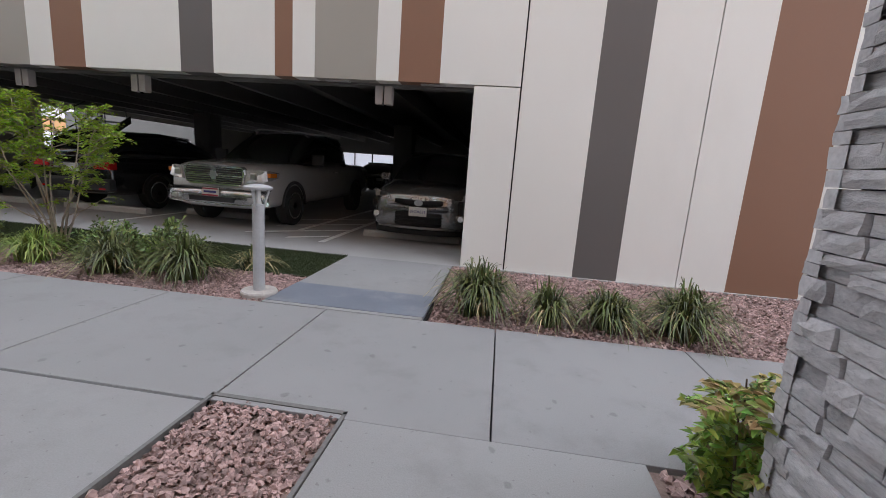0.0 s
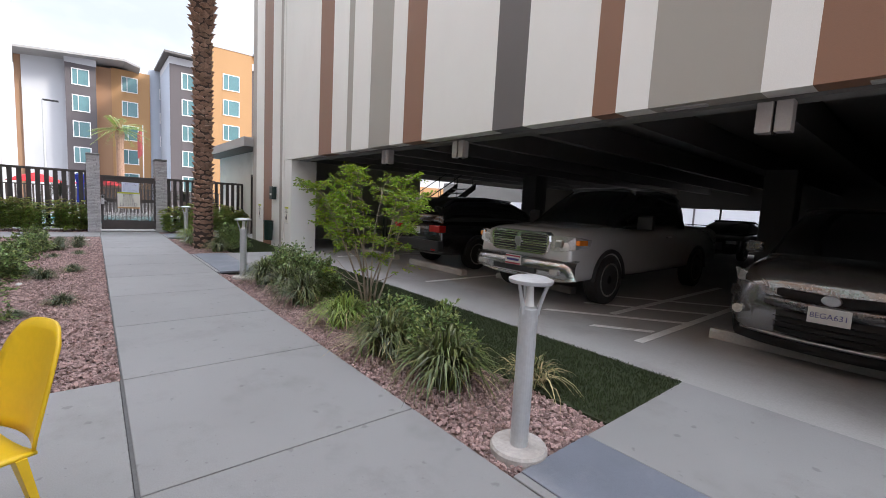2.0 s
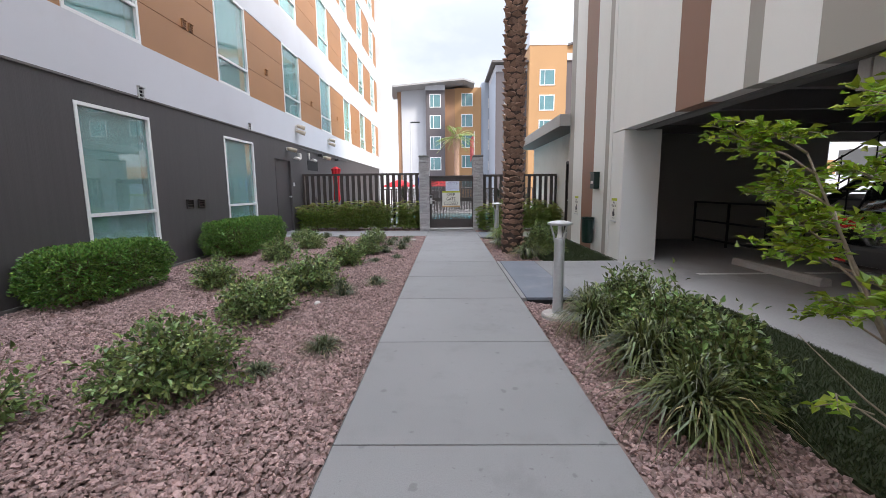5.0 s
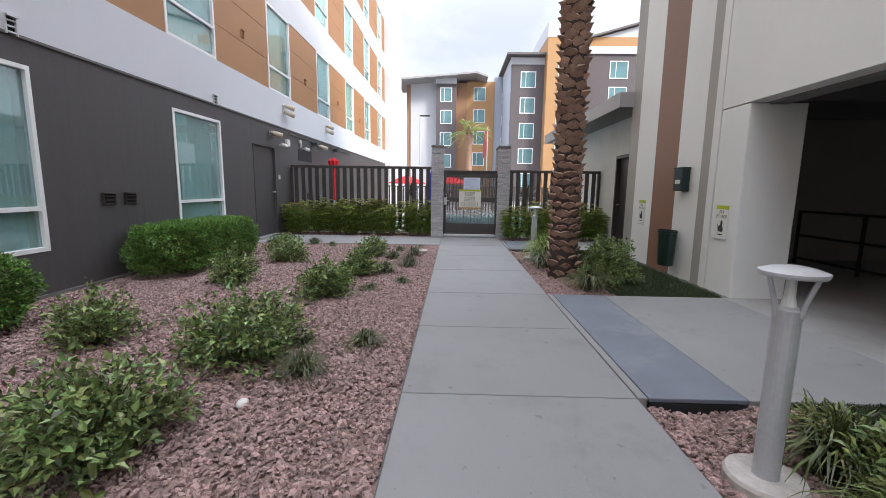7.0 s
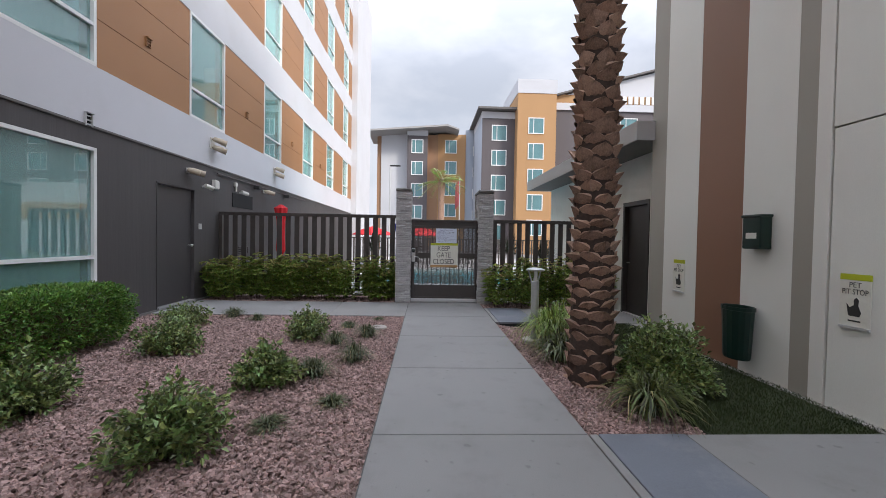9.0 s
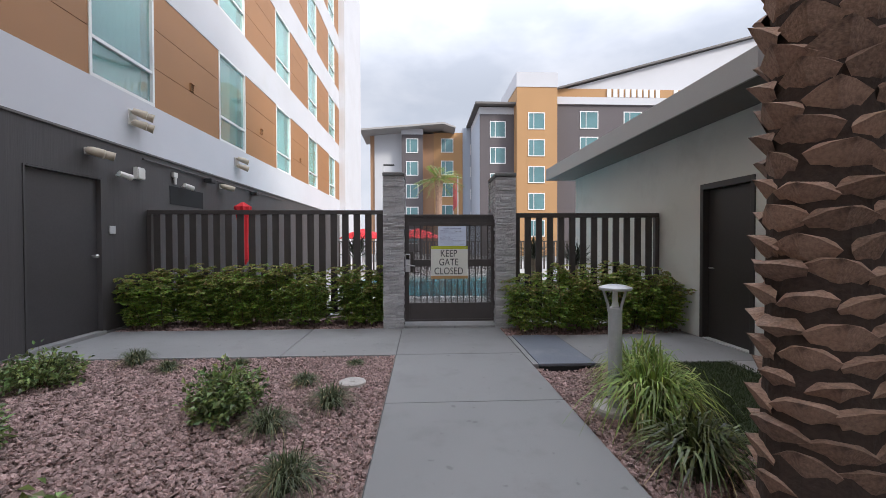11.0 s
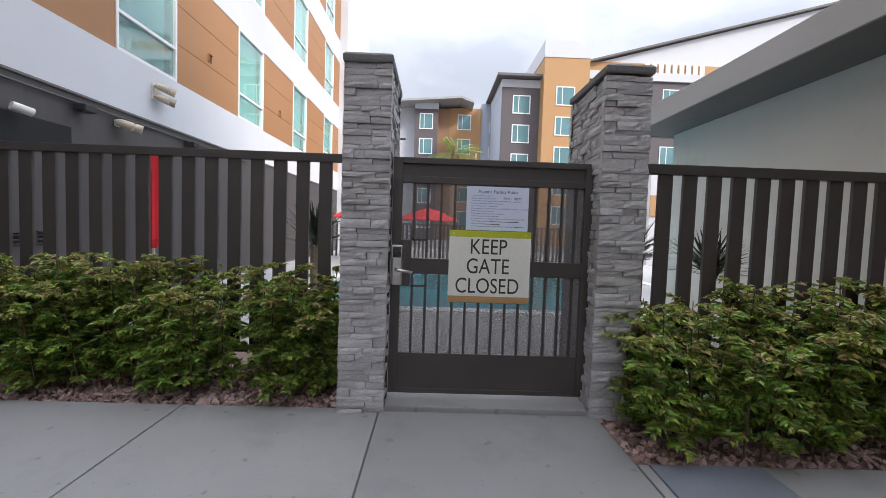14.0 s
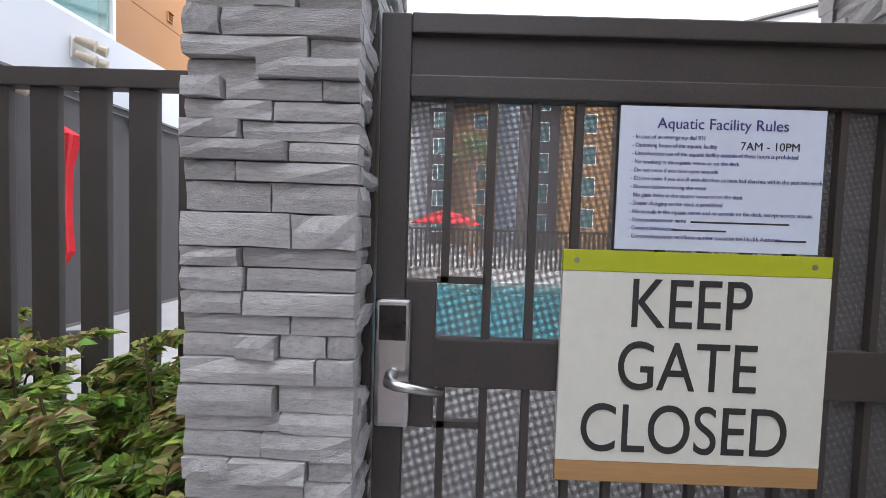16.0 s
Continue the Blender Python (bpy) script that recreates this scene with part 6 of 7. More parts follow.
nose_band("upper_grille", 0.80, 0.665, 0.765, -0.005, 0.012, "trim", "narrow black upper grille", lift=0.06)
nose_band("front_bumper", 0.88, 0.555, 0.675, -0.02, 0.03, "grey_car", "grey painted bumper bar", lift=0.05)
gr = nose_band("lower_grille", 0.84, 0.31, 0.555, 0.0, 0.012, "trim", "black lower grille", lift=0.03)
nose_band("skid_plate", 0.74, 0.265, 0.315, -0.01, 0.02, "chrome", "silver lower skid strip")
nose_band("chin", 0.80, 0.16, 0.27, 0.02, 0.01, "trim", "black chin spoiler")
for i in range(3):
    nose_band("grille_bar", 0.60, 0.37 + i * 0.055, 0.395 + i * 0.055, -0.012, 0.008, "trim")
bm = bmesh.new()
rings(bm, [[(rr * 1.3 * math.cos(a * 0.3927), yy, 0.725 + rr * 0.9 * math.sin(a * 0.3927)) for a in range(16)] for rr, yy in ((0.058, 0.0), (0.058, -0.03), (0.050, -0.036))])
part("badge", bm, M["chrome"], suv, "plain chrome oval")
for s in (-1, 1):
    bm = bmesh.new()
    rings(bm, [[(s * x, y, z) for x, y, z in ((0.50, 0.04 + dy, 0.775), (0.80, 0.16 + dy, 0.80), (0.90, 0.42 + dy, 0.91), (0.82, 0.30 + dy, 0.90), (0.52, 0.06 + dy, 0.83))] for dy in (-0.03, 0.08)])
    hl = part("headlight", bm, M["headlamp"], suv, "slanted clear headlight")
    bm = bmesh.new()
    rod(bm, (s * 0.74, -0.0, 0.50), (s * 0.74, 0.2, 0.50), 0.05, n=14)
    part("fog_lamp", bm, M["headlamp"], suv, "round fog lamp")
    box_on(suv, "mirror", (min(s * 0.92, s * 1.10), 1.45, 1.04, max(s * 0.92, s * 1.10), 1.58, 1.18), "grey_car", 0.03)
npl = box_on(suv, "number_plate", (-0.155, -0.055, 0.50, 0.155, -0.035, 0.655), "plate_white", 0.004, "white number plate with dark characters")
lettering("plate_text", "8EGA631", 0.075, M["ink_blue"], npl, (0, -0.0555, 0.575), (90, 0, 0), depth=0.0005, stretch=0.95)

wagon = car("dark_wagon", (-7.48, 12.70, 0), "black estate car parked tail out with red tail lights", 4.8, 1.84,
            [(0.03, 0.62, 0.34, 0.80, 0.05), (0.12, 0.8, 0.28, 0.9, 0.05), (0.4, 0.89, 0.26, 0.98, 0.05), (1.3, 0.92, 0.28, 1.05, 0.06), (4.3, 0.92, 0.3, 1.08, 0.05), (4.65, 0.88, 0.34, 1.06, 0.05), (4.76, 0.82, 0.40, 0.98, 0.05)],
            [(1.2, 0.80, 1.0, 1.06, 0.1), (1.8, 0.82, 1.0, 1.45, 0.15), (2.3, 0.82, 1.0, 1.62, 0.2), (3.2, 0.82, 1.0, 1.66, 0.2), (4.2, 0.82, 1.0, 1.60, 0.2), (4.55, 0.8, 1.0, 1.40, 0.16), (4.62, 0.78, 1.0, 1.08, 0.1)],
            "black_car", (0.95, 3.65), 0.36, rz=math.pi)
for s in (-1, 1):
    box_on(wagon, "tail_light", (min(s * 0.50, s * 0.86), 4.60, 0.84, max(s * 0.50, s * 0.86), 4.80, 1.0), "redlens", 0.03, "red tail light")
    box_on(wagon, "reflector", (min(s * 0.60, s * 0.76), 4.72, 0.44, max(s * 0.60, s * 0.76), 4.80, 0.49), "redlens", 0.01)
box_on(wagon, "rear_bumper", (-0.86, 4.62, 0.42, 0.86, 4.80, 0.66), "trim", 0.05)
box_on(wagon, "number_plate", (-0.155, 4.77, 0.78, 0.155, 4.80, 0.93), "plate_white", 0.004, "white number plate")
for x, y, p in ((-2.2, 19.6, "grey_car"), (-10.4, 12.4, "black_car"), (-5.2, 19.5, "black_car")):
    c = car("parked_car", (x, y, 0), "dark saloon car parked deep in the garage", 4.6, 1.82,
            [(0.03, 0.62, 0.3, 0.72, 0.05), (0.12, 0.78, 0.24, 0.8, 0.05), (0.4, 0.88, 0.22, 0.88, 0.05), (1.3, 0.91, 0.24, 0.98, 0.06), (3.6, 0.91, 0.26, 1.02, 0.05), (4.4, 0.88, 0.34, 1.0, 0.05), (4.55, 0.8, 0.4, 0.9, 0.05)],
            [(1.1, 0.76, 0.92, 0.98, 0.1), (1.7, 0.8, 0.92, 1.30, 0.15), (2.2, 0.8, 0.92, 1.44, 0.2), (2.9, 0.8, 0.92, 1.45, 0.2), (3.6, 0.8, 0.92, 1.28, 0.18), (4.0, 0.78, 0.92, 1.02, 0.1)],
            p, (0.9, 3.55), 0.33)
    for s in (-1, 1):
        box_on(c, "headlight", (min(s * 0.5, s * 0.82), 0.02, 0.62, max(s * 0.5, s * 0.82), 0.2, 0.74), "headlamp", 0.02)
    box_on(c, "grille", (-0.4, -0.005, 0.4, 0.4, 0.1, 0.66), "trim", 0.02)

# wheel stops and bay lines
for x0, x1, y in ((-1.42, 0.38, 8.08), (-5.6, -3.8, 8.75), (-7.95, -6.05, 8.18), (-10.4, -8.6, 8.18)):
    e = thing("wheel_stop", ((x0 + x1) / 2, y, 0), "low precast concrete wheel stop on the parking floor", "wheel stop", "wheel stops")
    L = (x1 - x0) / 2
    bm = bmesh.new()
    rings(bm, [[(x, yy, z) for yy, z in ((-0.08, -0.002), (-0.075, 0.08), (-0.05, 0.115), (0.05, 0.115), (0.075, 0.08), (0.08, -0.002))] for x in (-L, -L + 0.02, L - 0.02, L)])
    part("block", bm, M["stop"], e)
for r in ((-1.86, 7.0, -1.76, 12.5), (-5.86, 7.0, -5.76, 12.5), (-2.72, 8.0, -2.62, 12.5), (-9.6, 7.0, -9.5, 12.5), (1.35, 7.0, 1.45, 12.5)):
    part("bay_line", boxes((r[0], r[1], -0.01, r[2], r[3], 0.0)), M["line"], gfloor)
for x0, y0, x1, y1 in ((-2.49, 7.10, -1.90, 7.55), (-3.34, 7.25, -1.86, 8.42), (-3.30, 8.25, -1.86, 9.38), (-3.30, 9.25, -1.86, 10.4)):
    bm = bmesh.new()
    rings(bm, [[(x0, y0 + a, z), (x1, y1 + a, z)] for a, z in ((0, -0.01), (0, 0.0), (0.11, 0.0), (0.11, -0.01))], cap=False, wrap=False)
    part("hatch_line", bm, M["line"], gfloor)
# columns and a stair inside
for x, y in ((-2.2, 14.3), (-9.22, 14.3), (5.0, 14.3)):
    tagged(part("column", boxes((x - 0.3, y - 0.3, -0.1, x + 0.3, y + 0.3, 2.62), bevel=0.02), M["g_shade"]), "square concrete garage column coloured dark for shadow", "column", kind="structure")
st = thing("metal_stair", (-13.0, 10.6, 0), "dark metal stair flight with rails inside the garage", "stair")
for i in range(12):
    part("tread", boxes((0, i * 0.28, i * 0.18 + 0.14, 1.1, i * 0.28 + 0.28, i * 0.18 + 0.18)), M["g_floor"], st)
for x in (-0.02, 1.08):
    bm = bmesh.new()
    rings(bm, [[(x + dx, y0, z0 + dz) for dx, dz in ((0, -0.12), (0.05, -0.12), (0.05, 0.12), (0, 0.12))] for y0, z0 in ((0, 0.12), (3.36, 2.26))])
    part("stringer", bm, M["trim"], st)
    bm = bmesh.new()
    rod(bm, (x + 0.02, 0, 1.05), (x + 0.02, 3.36, 3.1), 0.02)
    for i in range(5):
        rod(bm, (x + 0.02, i * 0.8, i * 0.51 + 0.1), (x + 0.02, i * 0.8, i * 0.51 + 1.05), 0.015)
    part("rail", bm, M["trim"], st)
gr = thing("guard_rail", (-13.7, 9.3, 0), "dark metal guard rail before the stair", "railing")
for z in (0.12, 0.55, 1.0):
    part("rail", boxes((0, -0.02, z - 0.02, 2.6, 0.02, z + 0.02)), M["trim"], gr)
for x in (0.02, 1.3, 2.58):
    part("post", boxes((x - 0.02, -0.02, 0, x + 0.02, 0.02, 0.98)), M["trim"], gr)


# ---- pool yard beyond the gate ----
deck = setting("deck", "grey concrete pool deck beyond the gate", "deck")
for r in ((-40, HOTEL_Y, -20.6, 0.2), (-40, 8.6, -21.1, 12), (-40, 0.2, -27.6, 8.6), (-20.6, HOTEL_Y, -18.4, PUMP_Y)):
    part("slab", boxes((r[0], r[1], -0.16, r[2], r[3], -0.006)), M["deck"], deck)
part("slab", boxes((-18.4, 2.1, -0.16, -17.46, 4.2, -0.006)), M["deck"], deck)
part("slab", boxes((-18.4, 4.2, -0.16, -17.301, PUMP_Y, -0.02)), M["deck"], deck)
tagged(part("water", boxes((-27.5, 0.3, -0.15, -20.7, 8.5, -0.09)), M["pool"]), "clear turquoise swimming pool water", "pool", kind="structure")
part("coping", boxes((-27.6, 0.2, -0.15, -27.3, 8.6, 0.012), (-20.9, 0.2, -0.15, -20.6, 8.6, 0.012), (-27.3, 0.2, -0.15, -20.9, 0.45, 0.012), (-27.3, 8.35, -0.15, -20.9, 8.6, 0.012)), M["cam_white"], deck)


def closed_umbrella(x, y, h, mk, label):
    e = thing("patio_umbrella", (x, y, 0), label, "umbrella", "patio umbrellas")
    bm = bmesh.new()
    rod(bm, (0, 0, 0), (0, 0, h), 0.02)
    part("pole", bm, M["steel_pale"], e)
    bm = bmesh.new()
    n = 16
    rings(bm, [[(rr * (1 + 0.25 * (i % 2)) * math.cos(2 * math.pi * i / n), rr * (1 + 0.25 * (i % 2)) * math.sin(2 * math.pi * i / n), h * zz) for i in range(n)] for rr, zz in ((0.05, 0.36), (0.11, 0.42), (0.09, 0.6), (0.10, 0.8), (0.14, 0.9), (0.16, 0.955), (0.03, 1.0))])
    part("canopy", bm, M[mk], e)
    bm = bmesh.new()
    lathe(bm, [(0.25, 0.0), (0.25, 0.06), (0.05, 0.1)], 18)
    part("base", bm, M["trim"], e)


closed_umbrella(-20.7, -1.63, 2.35, "red_cloth", "closed red canvas umbrella on a pale pole")
closed_umbrella(-22.0, 1.85, 1.95, "blue_cloth", "closed blue canvas umbrella beside the pool")


def open_umbrella(x, y):
    e = thing("patio_umbrella", (x, y, 0), "open red canvas umbrella across the pool", "umbrella", "patio umbrellas")
    bm = bmesh.new()
    rod(bm, (0, 0, 0), (0, 0, 1.95), 0.02)
    part("pole", bm, M["steel_pale"], e)
    bm = bmesh.new()
    lathe(bm, [(1.1, 1.55), (1.08, 1.58), (0.6, 1.82), (0.03, 2.0)], 8)
    part("canopy", bm, M["red_cloth"], e)


open_umbrella(-29.2, 2.5)
open_umbrella(-29.6, 0.0)
ff = thing("far_fence", (-31.5, -1.5, 0), "dark slat fence on the far side of the pool", "fence")
part("top_rail", boxes((-0.03, 0, 1.38, 0.03, 13, 1.44)), M["fence"], ff)
bm = boxes((-0.015, -0.04, 0, 0.015, 0.04, 1.38))
me = bpy.data.meshes.new("slat")
bm.to_mesh(me)
bm.free()
me.materials.append(M["fence"])
for i in range(76):
    shared("slat", me, ff, (0, 0.05 + i * 0.17, 0))
for x, y, h in ((-19.0, 1.35, 1.75), (-18.7, 4.95, 1.7), (-18.55, 5.75, 1.5), (-22.6, 9.4, 1.5)):
    e = thing("yucca", (x, y, -0.02), "dark spiky yucca behind the pool fence", "yucca", "yuccas")
    n = 110
    an, el = rng.random(n) * 6.28, radians(5) + rng.random(n) * 1.4
    dd = np.stack([np.cos(an) * np.cos(el), np.sin(an) * np.cos(el), np.sin(el)], 1)
    c = np.tile([0, 0, h * 0.62], (n, 1)) + rng.normal(size=(n, 3)) * 0.03
    v, f = leaf_arrays(c, dd, rng.normal(size=(n, 3)) * 0.2 + np.array([0, 0, 1.0]), 0.55, 0.035, 0.1)
    raw("leaves", v, f, M["yucca"], e)
    bm = bmesh.new()
    rod(bm, (0, 0, 0), (0, 0, h * 0.62), 0.05, 0.06, 8)
    part("trunk", bm, M["bark"], e)

# ---- hotel wings across the pool ----
far = thing("hotel_wing", (-56, 0, 0), "five-storey hotel wing in charcoal, ochre and white stucco", "building")
ROWS = (13.5, 10.65, 7.8, 4.95, 2.1)


def block(name, x, y0, y1, z1, mat, depth=8.0, z0=-0.2):
    return part(name, boxes((x - depth + 56, y0, z0, x + 56, y1, z1)), M[mat], far)


def far_window(wall, x, yc, zc, w=1.5, h=1.55):
    wx = x + 56
    fr = part("window", boxes((wx, yc - w / 2, zc - h / 2, wx + 0.06, yc - w / 2 + 0.1, zc + h / 2), (wx, yc + w / 2 - 0.1, zc - h / 2, wx + 0.06, yc + w / 2, zc + h / 2), (wx, yc - w / 2 + 0.1, zc - h / 2, wx + 0.06, yc + w / 2 - 0.1, zc - h / 2 + 0.1), (wx, yc - w / 2 + 0.1, zc + h / 2 - 0.1, wx + 0.06, yc + w / 2 - 0.1, zc + h / 2), (wx, yc - w * 0.18, zc - h / 2 + 0.1, wx + 0.05, yc - w * 0.18 + 0.07, zc + h / 2 - 0.1)), M["frame_white"], far)
    part("pane", boxes((wx, yc - w / 2 + 0.1, zc - h / 2 + 0.1, wx + 0.02, yc + w / 2 - 0.1, zc + h / 2 - 0.1)), M["far_pane"], fr)


# far wing: charcoal bay, ochre wall and pale blue strip under a low mono-pitch roof
block("end_strip", -64.6, -3.95, -3.4, 15.3, "far_brown_shade")
block("wall", -64.4, -3.4, 0.6, 15.75, "far_white")
w1 = block("wall", -63.2, 0.12, 2.76, 14.9, "far_grey", 3.0)
block("parapet", -63.15, 0.07, 2.81, 15.6, "far_white", 2.9, 14.9)
# bay side and return beyond it: ochre in shade, given as brown
block("side_wall", -63.3, 2.70, 2.80, 14.9, "far_brown_shade", 2.9)
block("wall", -64.5, 4.16, 7.9, 15.5, "far_orange")
block("return_wall", -64.3, 2.80, 4.16, 15.3, "far_brown_shade")
block("wall", -64.7, 7.9, 11.2, 16.2, "far_blue")
rb = bmesh.new()
rings(rb, [[(x, y, z + dz) for x, dz in ((-12, -0.35), (-6.0, 0.0), (-6.0, 0.22), (-12, -0.1))] for y, z in ((-4.9, 15.05), (5.3, 15.95), (6.8, 15.45))])
part("roof", rb, M["fascia"], far)
for z in ROWS:
    far_window(w1, -63.2, 1.42, z, 1.55, 1.8)
    far_window(w1, -64.5, 5.9, z + 0.35, 1.6, 1.8)
for z in (13.4, 10.5, 7.6, 4.7):
    far_window(w1, -64.7, 9.4, z, 1.0, 1.3)
# near wing: charcoal bay, ochre tower, long charcoal front with a raised penthouse
block("wall", -56.0, 8.98, 12.75, 15.35, "far_grey")
block("parapet", -55.95, 8.93, 12.75, 16.1, "far_white", z0=15.35)
block("side_wall", -56.05, 8.94, 8.98, 15.35, "far_blue", 7.9)
part("roof", boxes((-9, 8.4, 16.2, 0.9, 12.75, 16.42)), M["soffit"], far)
block("tower", -54.6, 12.75, 17.1, 17.85, "far_orange", 9)
block("tower_parapet", -54.55, 12.70, 17.15, 19.4, "far_white", 9.1, 17.85)
block("wall", -56.6, 17.1, 44.0, 16.7, "far_grey")
block("parapet", -56.4, 17.1, 44.0, 17.5, "far_white", 0.6, 16.7)
block("penthouse", -58.0, 18.0, 44.0, 19.0, "far_orange", 6)
rb = bmesh.new()
rings(rb, [[(x, y, z) for x, z in ((-9, z0), (-1.5, z0), (-1.5, z0 + 0.2), (-9, z0 + 0.2))] for y, z0 in ((17.8, 18.7), (44.0, 25.9))])
part("roof", rb, M["soffit"], far)
rb = bmesh.new()
rings(rb, [[(x, 19.0, 18.9), (x, 43.9, 18.9), (x, 43.9, 25.8)] for x in (-8.0, -2.02)])
part("gable", rb, M["far_white"], far)
for z in ROWS:
    far_window(far, -56.0, 10.95, z + 0.2, 1.75, 1.8)
    far_window(far, -54.6, 14.85, z + 0.75, 1.8, 1.8)
    for k in range(5):
        far_window(far, -56.6, 21.35 + k * 5.0, z + 1.5, 2.1, 1.95)
# plain raised marks of the roof sign
for k in range(17):
    if k in (9, 10):
        continue
    y = 24.0 + k * 0.72
    part("sign_mark", boxes((-1.98, y, 18.05, -1.85, y + 0.46, 18.95)), M["frame_white"], far)


def across(y10, d):
    """Place at distance d along a line of sight from the palm bed to the far wing."""
    return 2.72 + (y10 - 2.72) * d / 54.0


e = thing("street_lamp", (-49.0, across(-2.1, 40), 0), "tall grey street lamp beyond the pool", "street lamp")
bm = bmesh.new()
rod(bm, (0, 0, -0.2), (0, 0, 8.5), 0.09, 0.06)
part("pole", bm, M["steel_pale"], e)
part("head", boxes((-0.15, 0, 8.4, 0.15, 1.0, 8.52), bevel=0.03), M["trim"], e)
e = thing("flagpole", (-47, across(7.1, 38), 0), "slim flagpole with a hanging red striped flag", "flagpole")
bm = bmesh.new()
rod(bm, (0, 0, -0.2), (0, 0, 7.2), 0.04)
part("pole", bm, M["steel_pale"], e)
bm = bmesh.new()
rings(bm, [[(0.06 * math.sin(i), -0.05 - 0.09 * i, z - 0.12 * i) for i in range(5)] for z in (6.9, 5.6, 4.6)], cap=False, wrap=False)
bmesh.ops.solidify(bm, geom=bm.faces[:], thickness=0.01)
part("flag", bm, M["flag"], e)
e = thing("fan_palm", (-39.0, across(4.7, 30), 0), "young palm with pale fronds across the pool", "palm tree")
bm = bmesh.new()
lathe(bm, [(0.28, -0.2), (0.24, 1.0), (0.22, 4.5), (0.3, 5.4), (0.12, 5.9)], 12)
part("trunk", bm, M["boot_i"], e)
vs_all, fs_all, off = [], [], 0
for i in range(30):
    an = i * 2.4
    el = radians(-25 + 95 * rng.random())
    t = np.linspace(0, 1, 16)
    c = np.stack([1.6 * t * math.cos(el) * math.cos(an), 1.6 * t * math.cos(el) * math.sin(an), 5.7 + 1.6 * t * math.sin(el) - 0.6 * t ** 2], 1)
    side = np.array([-math.sin(an), math.cos(an), 0.0])
    for sd in (1, -1):
        p = c[2:]
        dd = np.tile(side * sd, (len(p), 1)) + np.array([math.cos(an), math.sin(an), -0.3]) * 0.6
        v, f = leaf_arrays(p, dd, np.tile([0, 0, 1.0], (len(p), 1)), 0.5, 0.05)
        vs_all.append(v)
        fs_all.append(f + off)
        off += len(v)
raw("fronds", np.concatenate(vs_all), np.concatenate(fs_all), M["lily_light"], e)
# building seen through the west side of the garage
e = thing("street_building", (-34, 27, 0), "pale and ochre building seen through the garage side", "building")
part("wall", boxes((-4, -14, -0.2, 0, 25, 4.4)), M["far_white"], e)
part("band", boxes((0, -14, 2.2, 0.05, 4, 3.2)), M["far_orange"], e)
# building seen through the back of the garage
e = thing("street_building", (-20, 48, 0), "pale and ochre building seen through the garage", "building")
part("wall", boxes((-30, 0, -0.2, 30, 4, 9)), M["far_white"], e)
part("band", boxes((-30, -0.05, 3.4, 6, 0, 5.2)), M["far_orange"], e)
for k in range(8):
    part("mullion", boxes((-26 + k * 6, -0.08, -0.2, -25.85 + k * 6, -0.02, 3.4)), M["far_grey"], e)


# ---- loose stones ----
def stones(name, x0, y0, x1, y1, per_m2, size, label, near=None):
    """Angular pebbles over a bed, each a small uneven block."""
    n = int((x1 - x0) * (y1 - y0) * per_m2)
    base = np.array([(-1, -1, -0.7), (1, -1, -0.7), (1, 1, -0.7), (-1, 1, -0.7), (-0.7, -0.6, 0.6), (0.75, -0.65, 0.7), (0.6, 0.7, 0.55), (-0.65, 0.7, 0.75)])
    quad = np.array([(4, 5, 6, 7), (0, 1, 5, 4), (1, 2, 6, 5), (2, 3, 7, 6), (3, 0, 4, 7)])
    s = size * (0.55 + 0.75 * rng.random((n, 1, 1)) ** 1.5) * 0.5
    v = base[None] * (1 + 0.28 * rng.normal(size=(n, 8, 3))) * s * np.array([1.0, 0.8, 0.62]) * (0.75 + 0.5 * rng.random((n, 1, 3)))
    a, b, c = (rng.normal(size=n) * 0.5, rng.normal(size=n) * 0.5, rng.random(n) * 6.283)
    ca, sa, cb, sb, cc, sc = np.cos(a), np.sin(a), np.cos(b), np.sin(b), np.cos(c), np.sin(c)
    R = np.empty((n, 3, 3))
    R[:, 0] = np.stack([cc * cb, cc * sb * sa - sc * ca, cc * sb * ca + sc * sa], 1)
    R[:, 1] = np.stack([sc * cb, sc * sb * sa + cc * ca, sc * sb * ca - cc * sa], 1)
    R[:, 2] = np.stack([-sb, cb * sa, cb * ca], 1)
    v = np.einsum("nij,nkj->nki", R, v)
    p = np.stack([x0 + 0.02 + (x1 - x0 - 0.04) * rng.random(n), y0 + 0.02 + (y1 - y0 - 0.04) * rng.random(n), -0.028 + 0.02 * rng.random(n)], 1)
    p[:, 2] += dip(p[:, 0], p[:, 1])
    v = v + p[:, None]
    f = quad[None] + (np.arange(n) * 8)[:, None, None]
    tagged(raw(name, v.reshape(-1, 3), f.reshape(-1, 4), M["gravel"]), label, "gravel", kind="stuff")


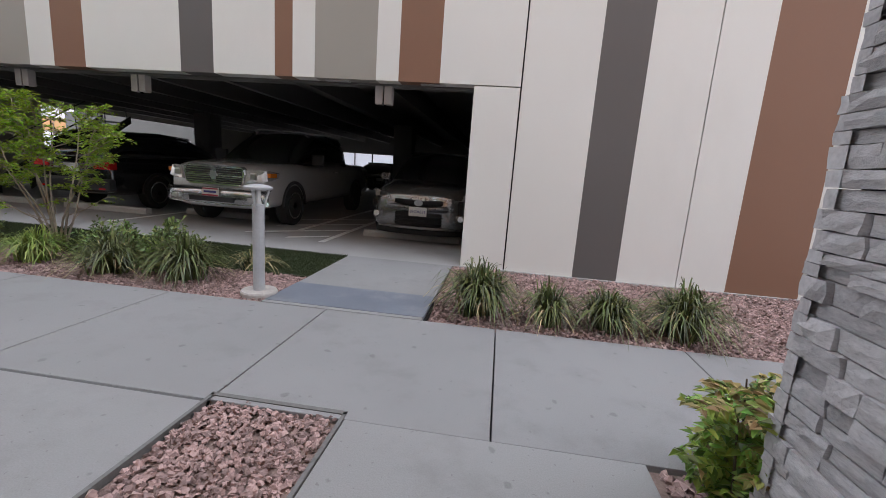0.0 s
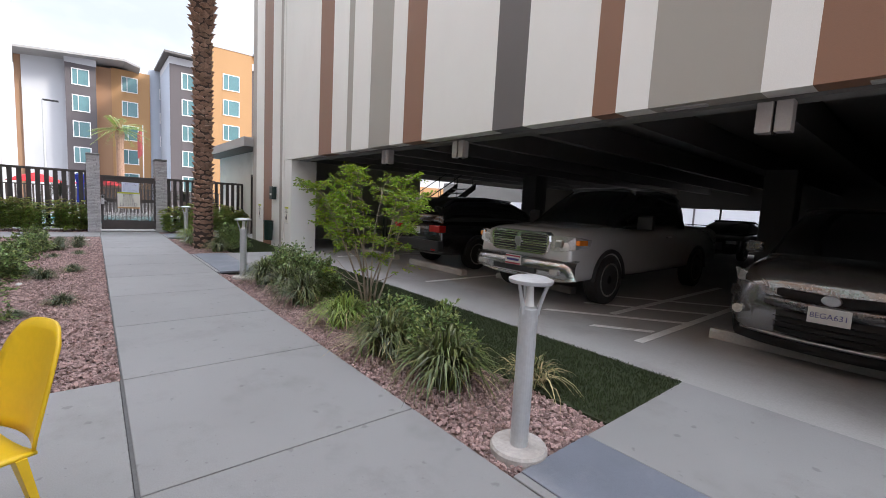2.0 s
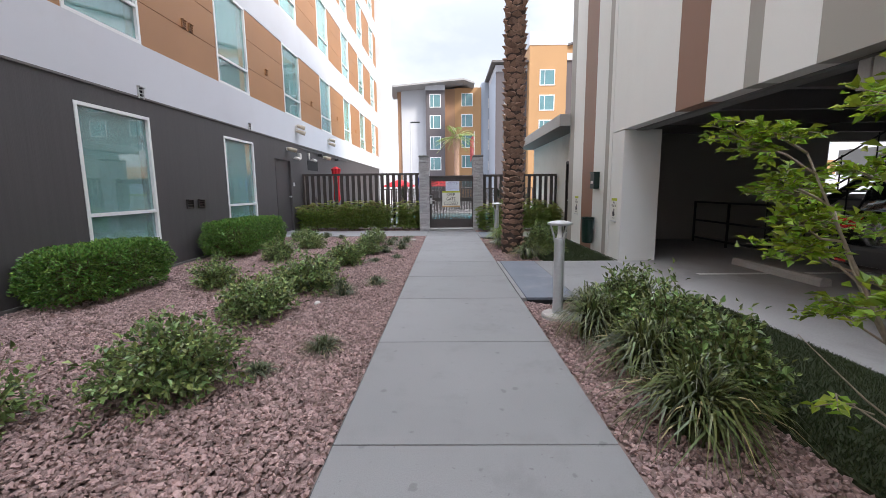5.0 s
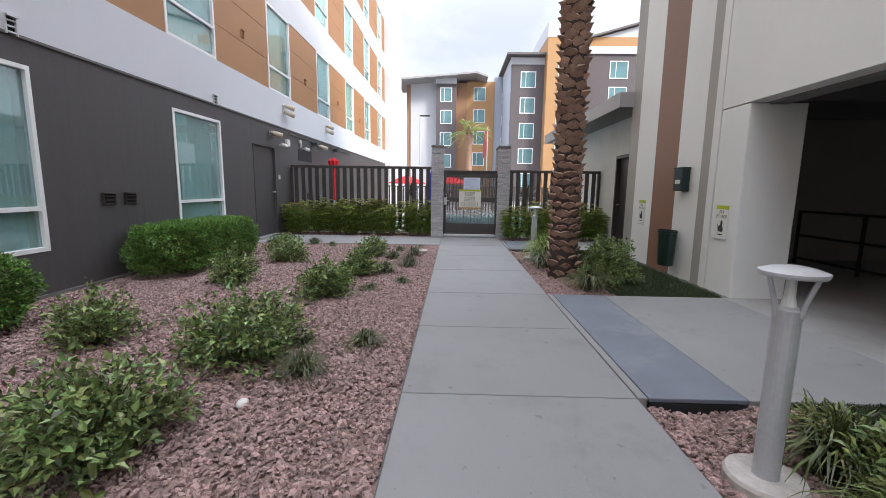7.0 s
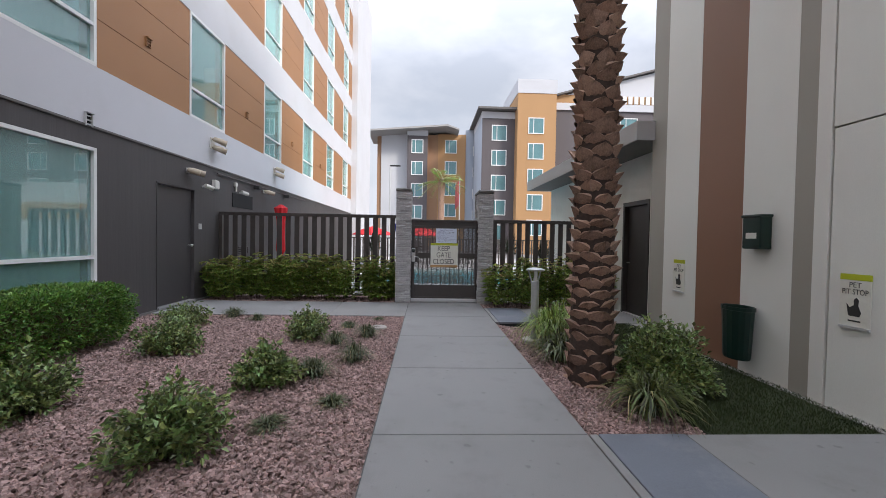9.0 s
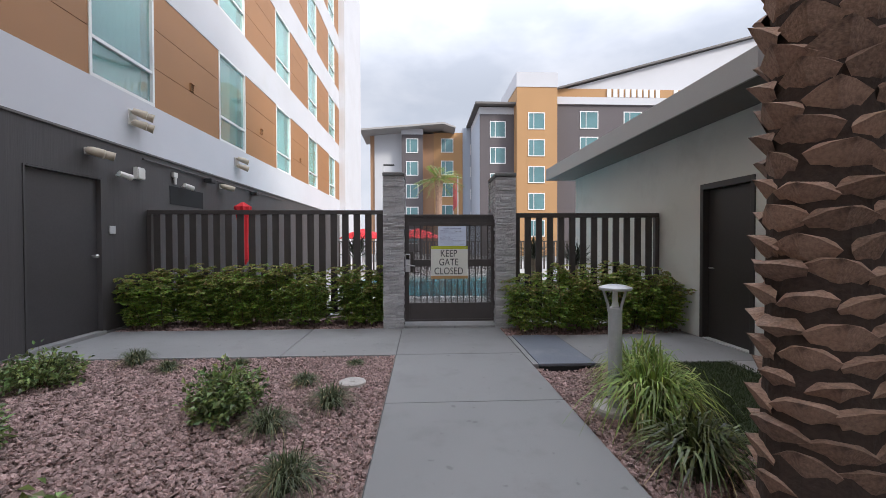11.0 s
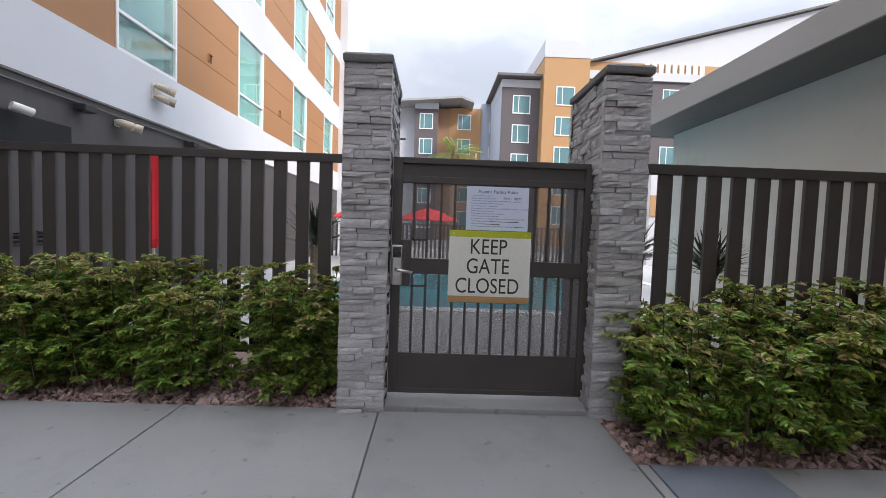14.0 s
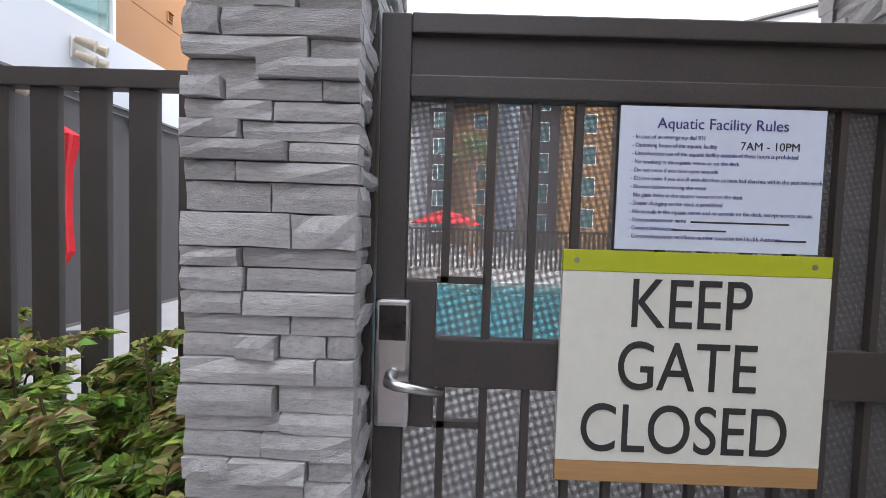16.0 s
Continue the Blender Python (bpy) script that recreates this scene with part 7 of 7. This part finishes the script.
stones("gravel", -15.45, HOTEL_Y, -3.5, WALK_S, 2300, 0.031, "loose angular pink and buff landscape gravel")
stones("gravel", -0.40, 0.6, 0.34, 2.44, 2200, 0.032, "loose angular pink gravel in a small square bed")
stones("gravel", -8.13, WALK_N, -1.04, 4.94, 2200, 0.030, "loose angular pink gravel round the strap-leaf clumps")
stones("gravel", 0.48, WALK_N, 6.5, GARAGE_Y, 1200, 0.034, "loose angular buff gravel against the garage wall")
stones("gravel", -14.95, WALK_N, -10.85, 4.85, 2200, 0.030, "loose angular pink gravel round the palm")
stones("gravel", -17.93, HOTEL_Y, -17.05, 2.1, 800, 0.046, "loose angular pink gravel under the hedge")
stones("gravel", -17.3, WALK_N, -16.42, PUMP_Y, 700, 0.046, "loose angular pink gravel under the hedge")
stones("gravel", 1.90, 1.8, 3.2, 2.40, 900, 0.046, "loose angular pink gravel by the entrance column")


def turf_blades(x0, y0, x1, y1, per_m2):
    n = int((x1 - x0) * (y1 - y0) * per_m2)
    p = np.stack([x0 + (x1 - x0) * rng.random(n), y0 + (y1 - y0) * rng.random(n), np.full(n, -0.014)], 1)
    d = rng.normal(size=(n, 3)) * 0.5 + np.array([0, 0, 1.0])
    v, f = leaf_arrays(p, d, rng.normal(size=(n, 3)), 0.035, 0.006, 0.05)
    tagged(raw("turf_blades", v, f, M["turf"]), "short dark green artificial grass blades", "turf", kind="stuff")


turf_blades(-8.13, 4.94, -1.04, 6.2, 5000)
turf_blades(-14.95, 4.85, -10.85, GARAGE_Y, 5000)
# a pale cobble and a buried valve lid
e = thing("cobble", (-7.94, 1.41, 0.0), "single pale rounded cobble on the gravel", "stone")
bm = bmesh.new()
bmesh.ops.create_icosphere(bm, subdivisions=2, radius=0.042)
for v in bm.verts:
    v.co = Vector((v.co.x * 1.1, v.co.y * 0.9, v.co.z * 0.7)) * (1 + 0.12 * noise.noise(v.co * 14))
part("stone", bm, M["cam_white"], e, smooth=True)
e = thing("valve_lid", (-14.45, 2.02, -0.01), "round tan irrigation valve lid set in gravel", "valve lid")
bm = bmesh.new()
lathe(bm, [(0.13, -0.05), (0.13, 0.02), (0.115, 0.028), (0.02, 0.028)], 24)
part("lid", bm, M["bollard_base"], e)
part("raised_mark", boxes((-0.04, -0.03, 0.027, 0.04, 0.03, 0.032)), M["bollard_base"], e)
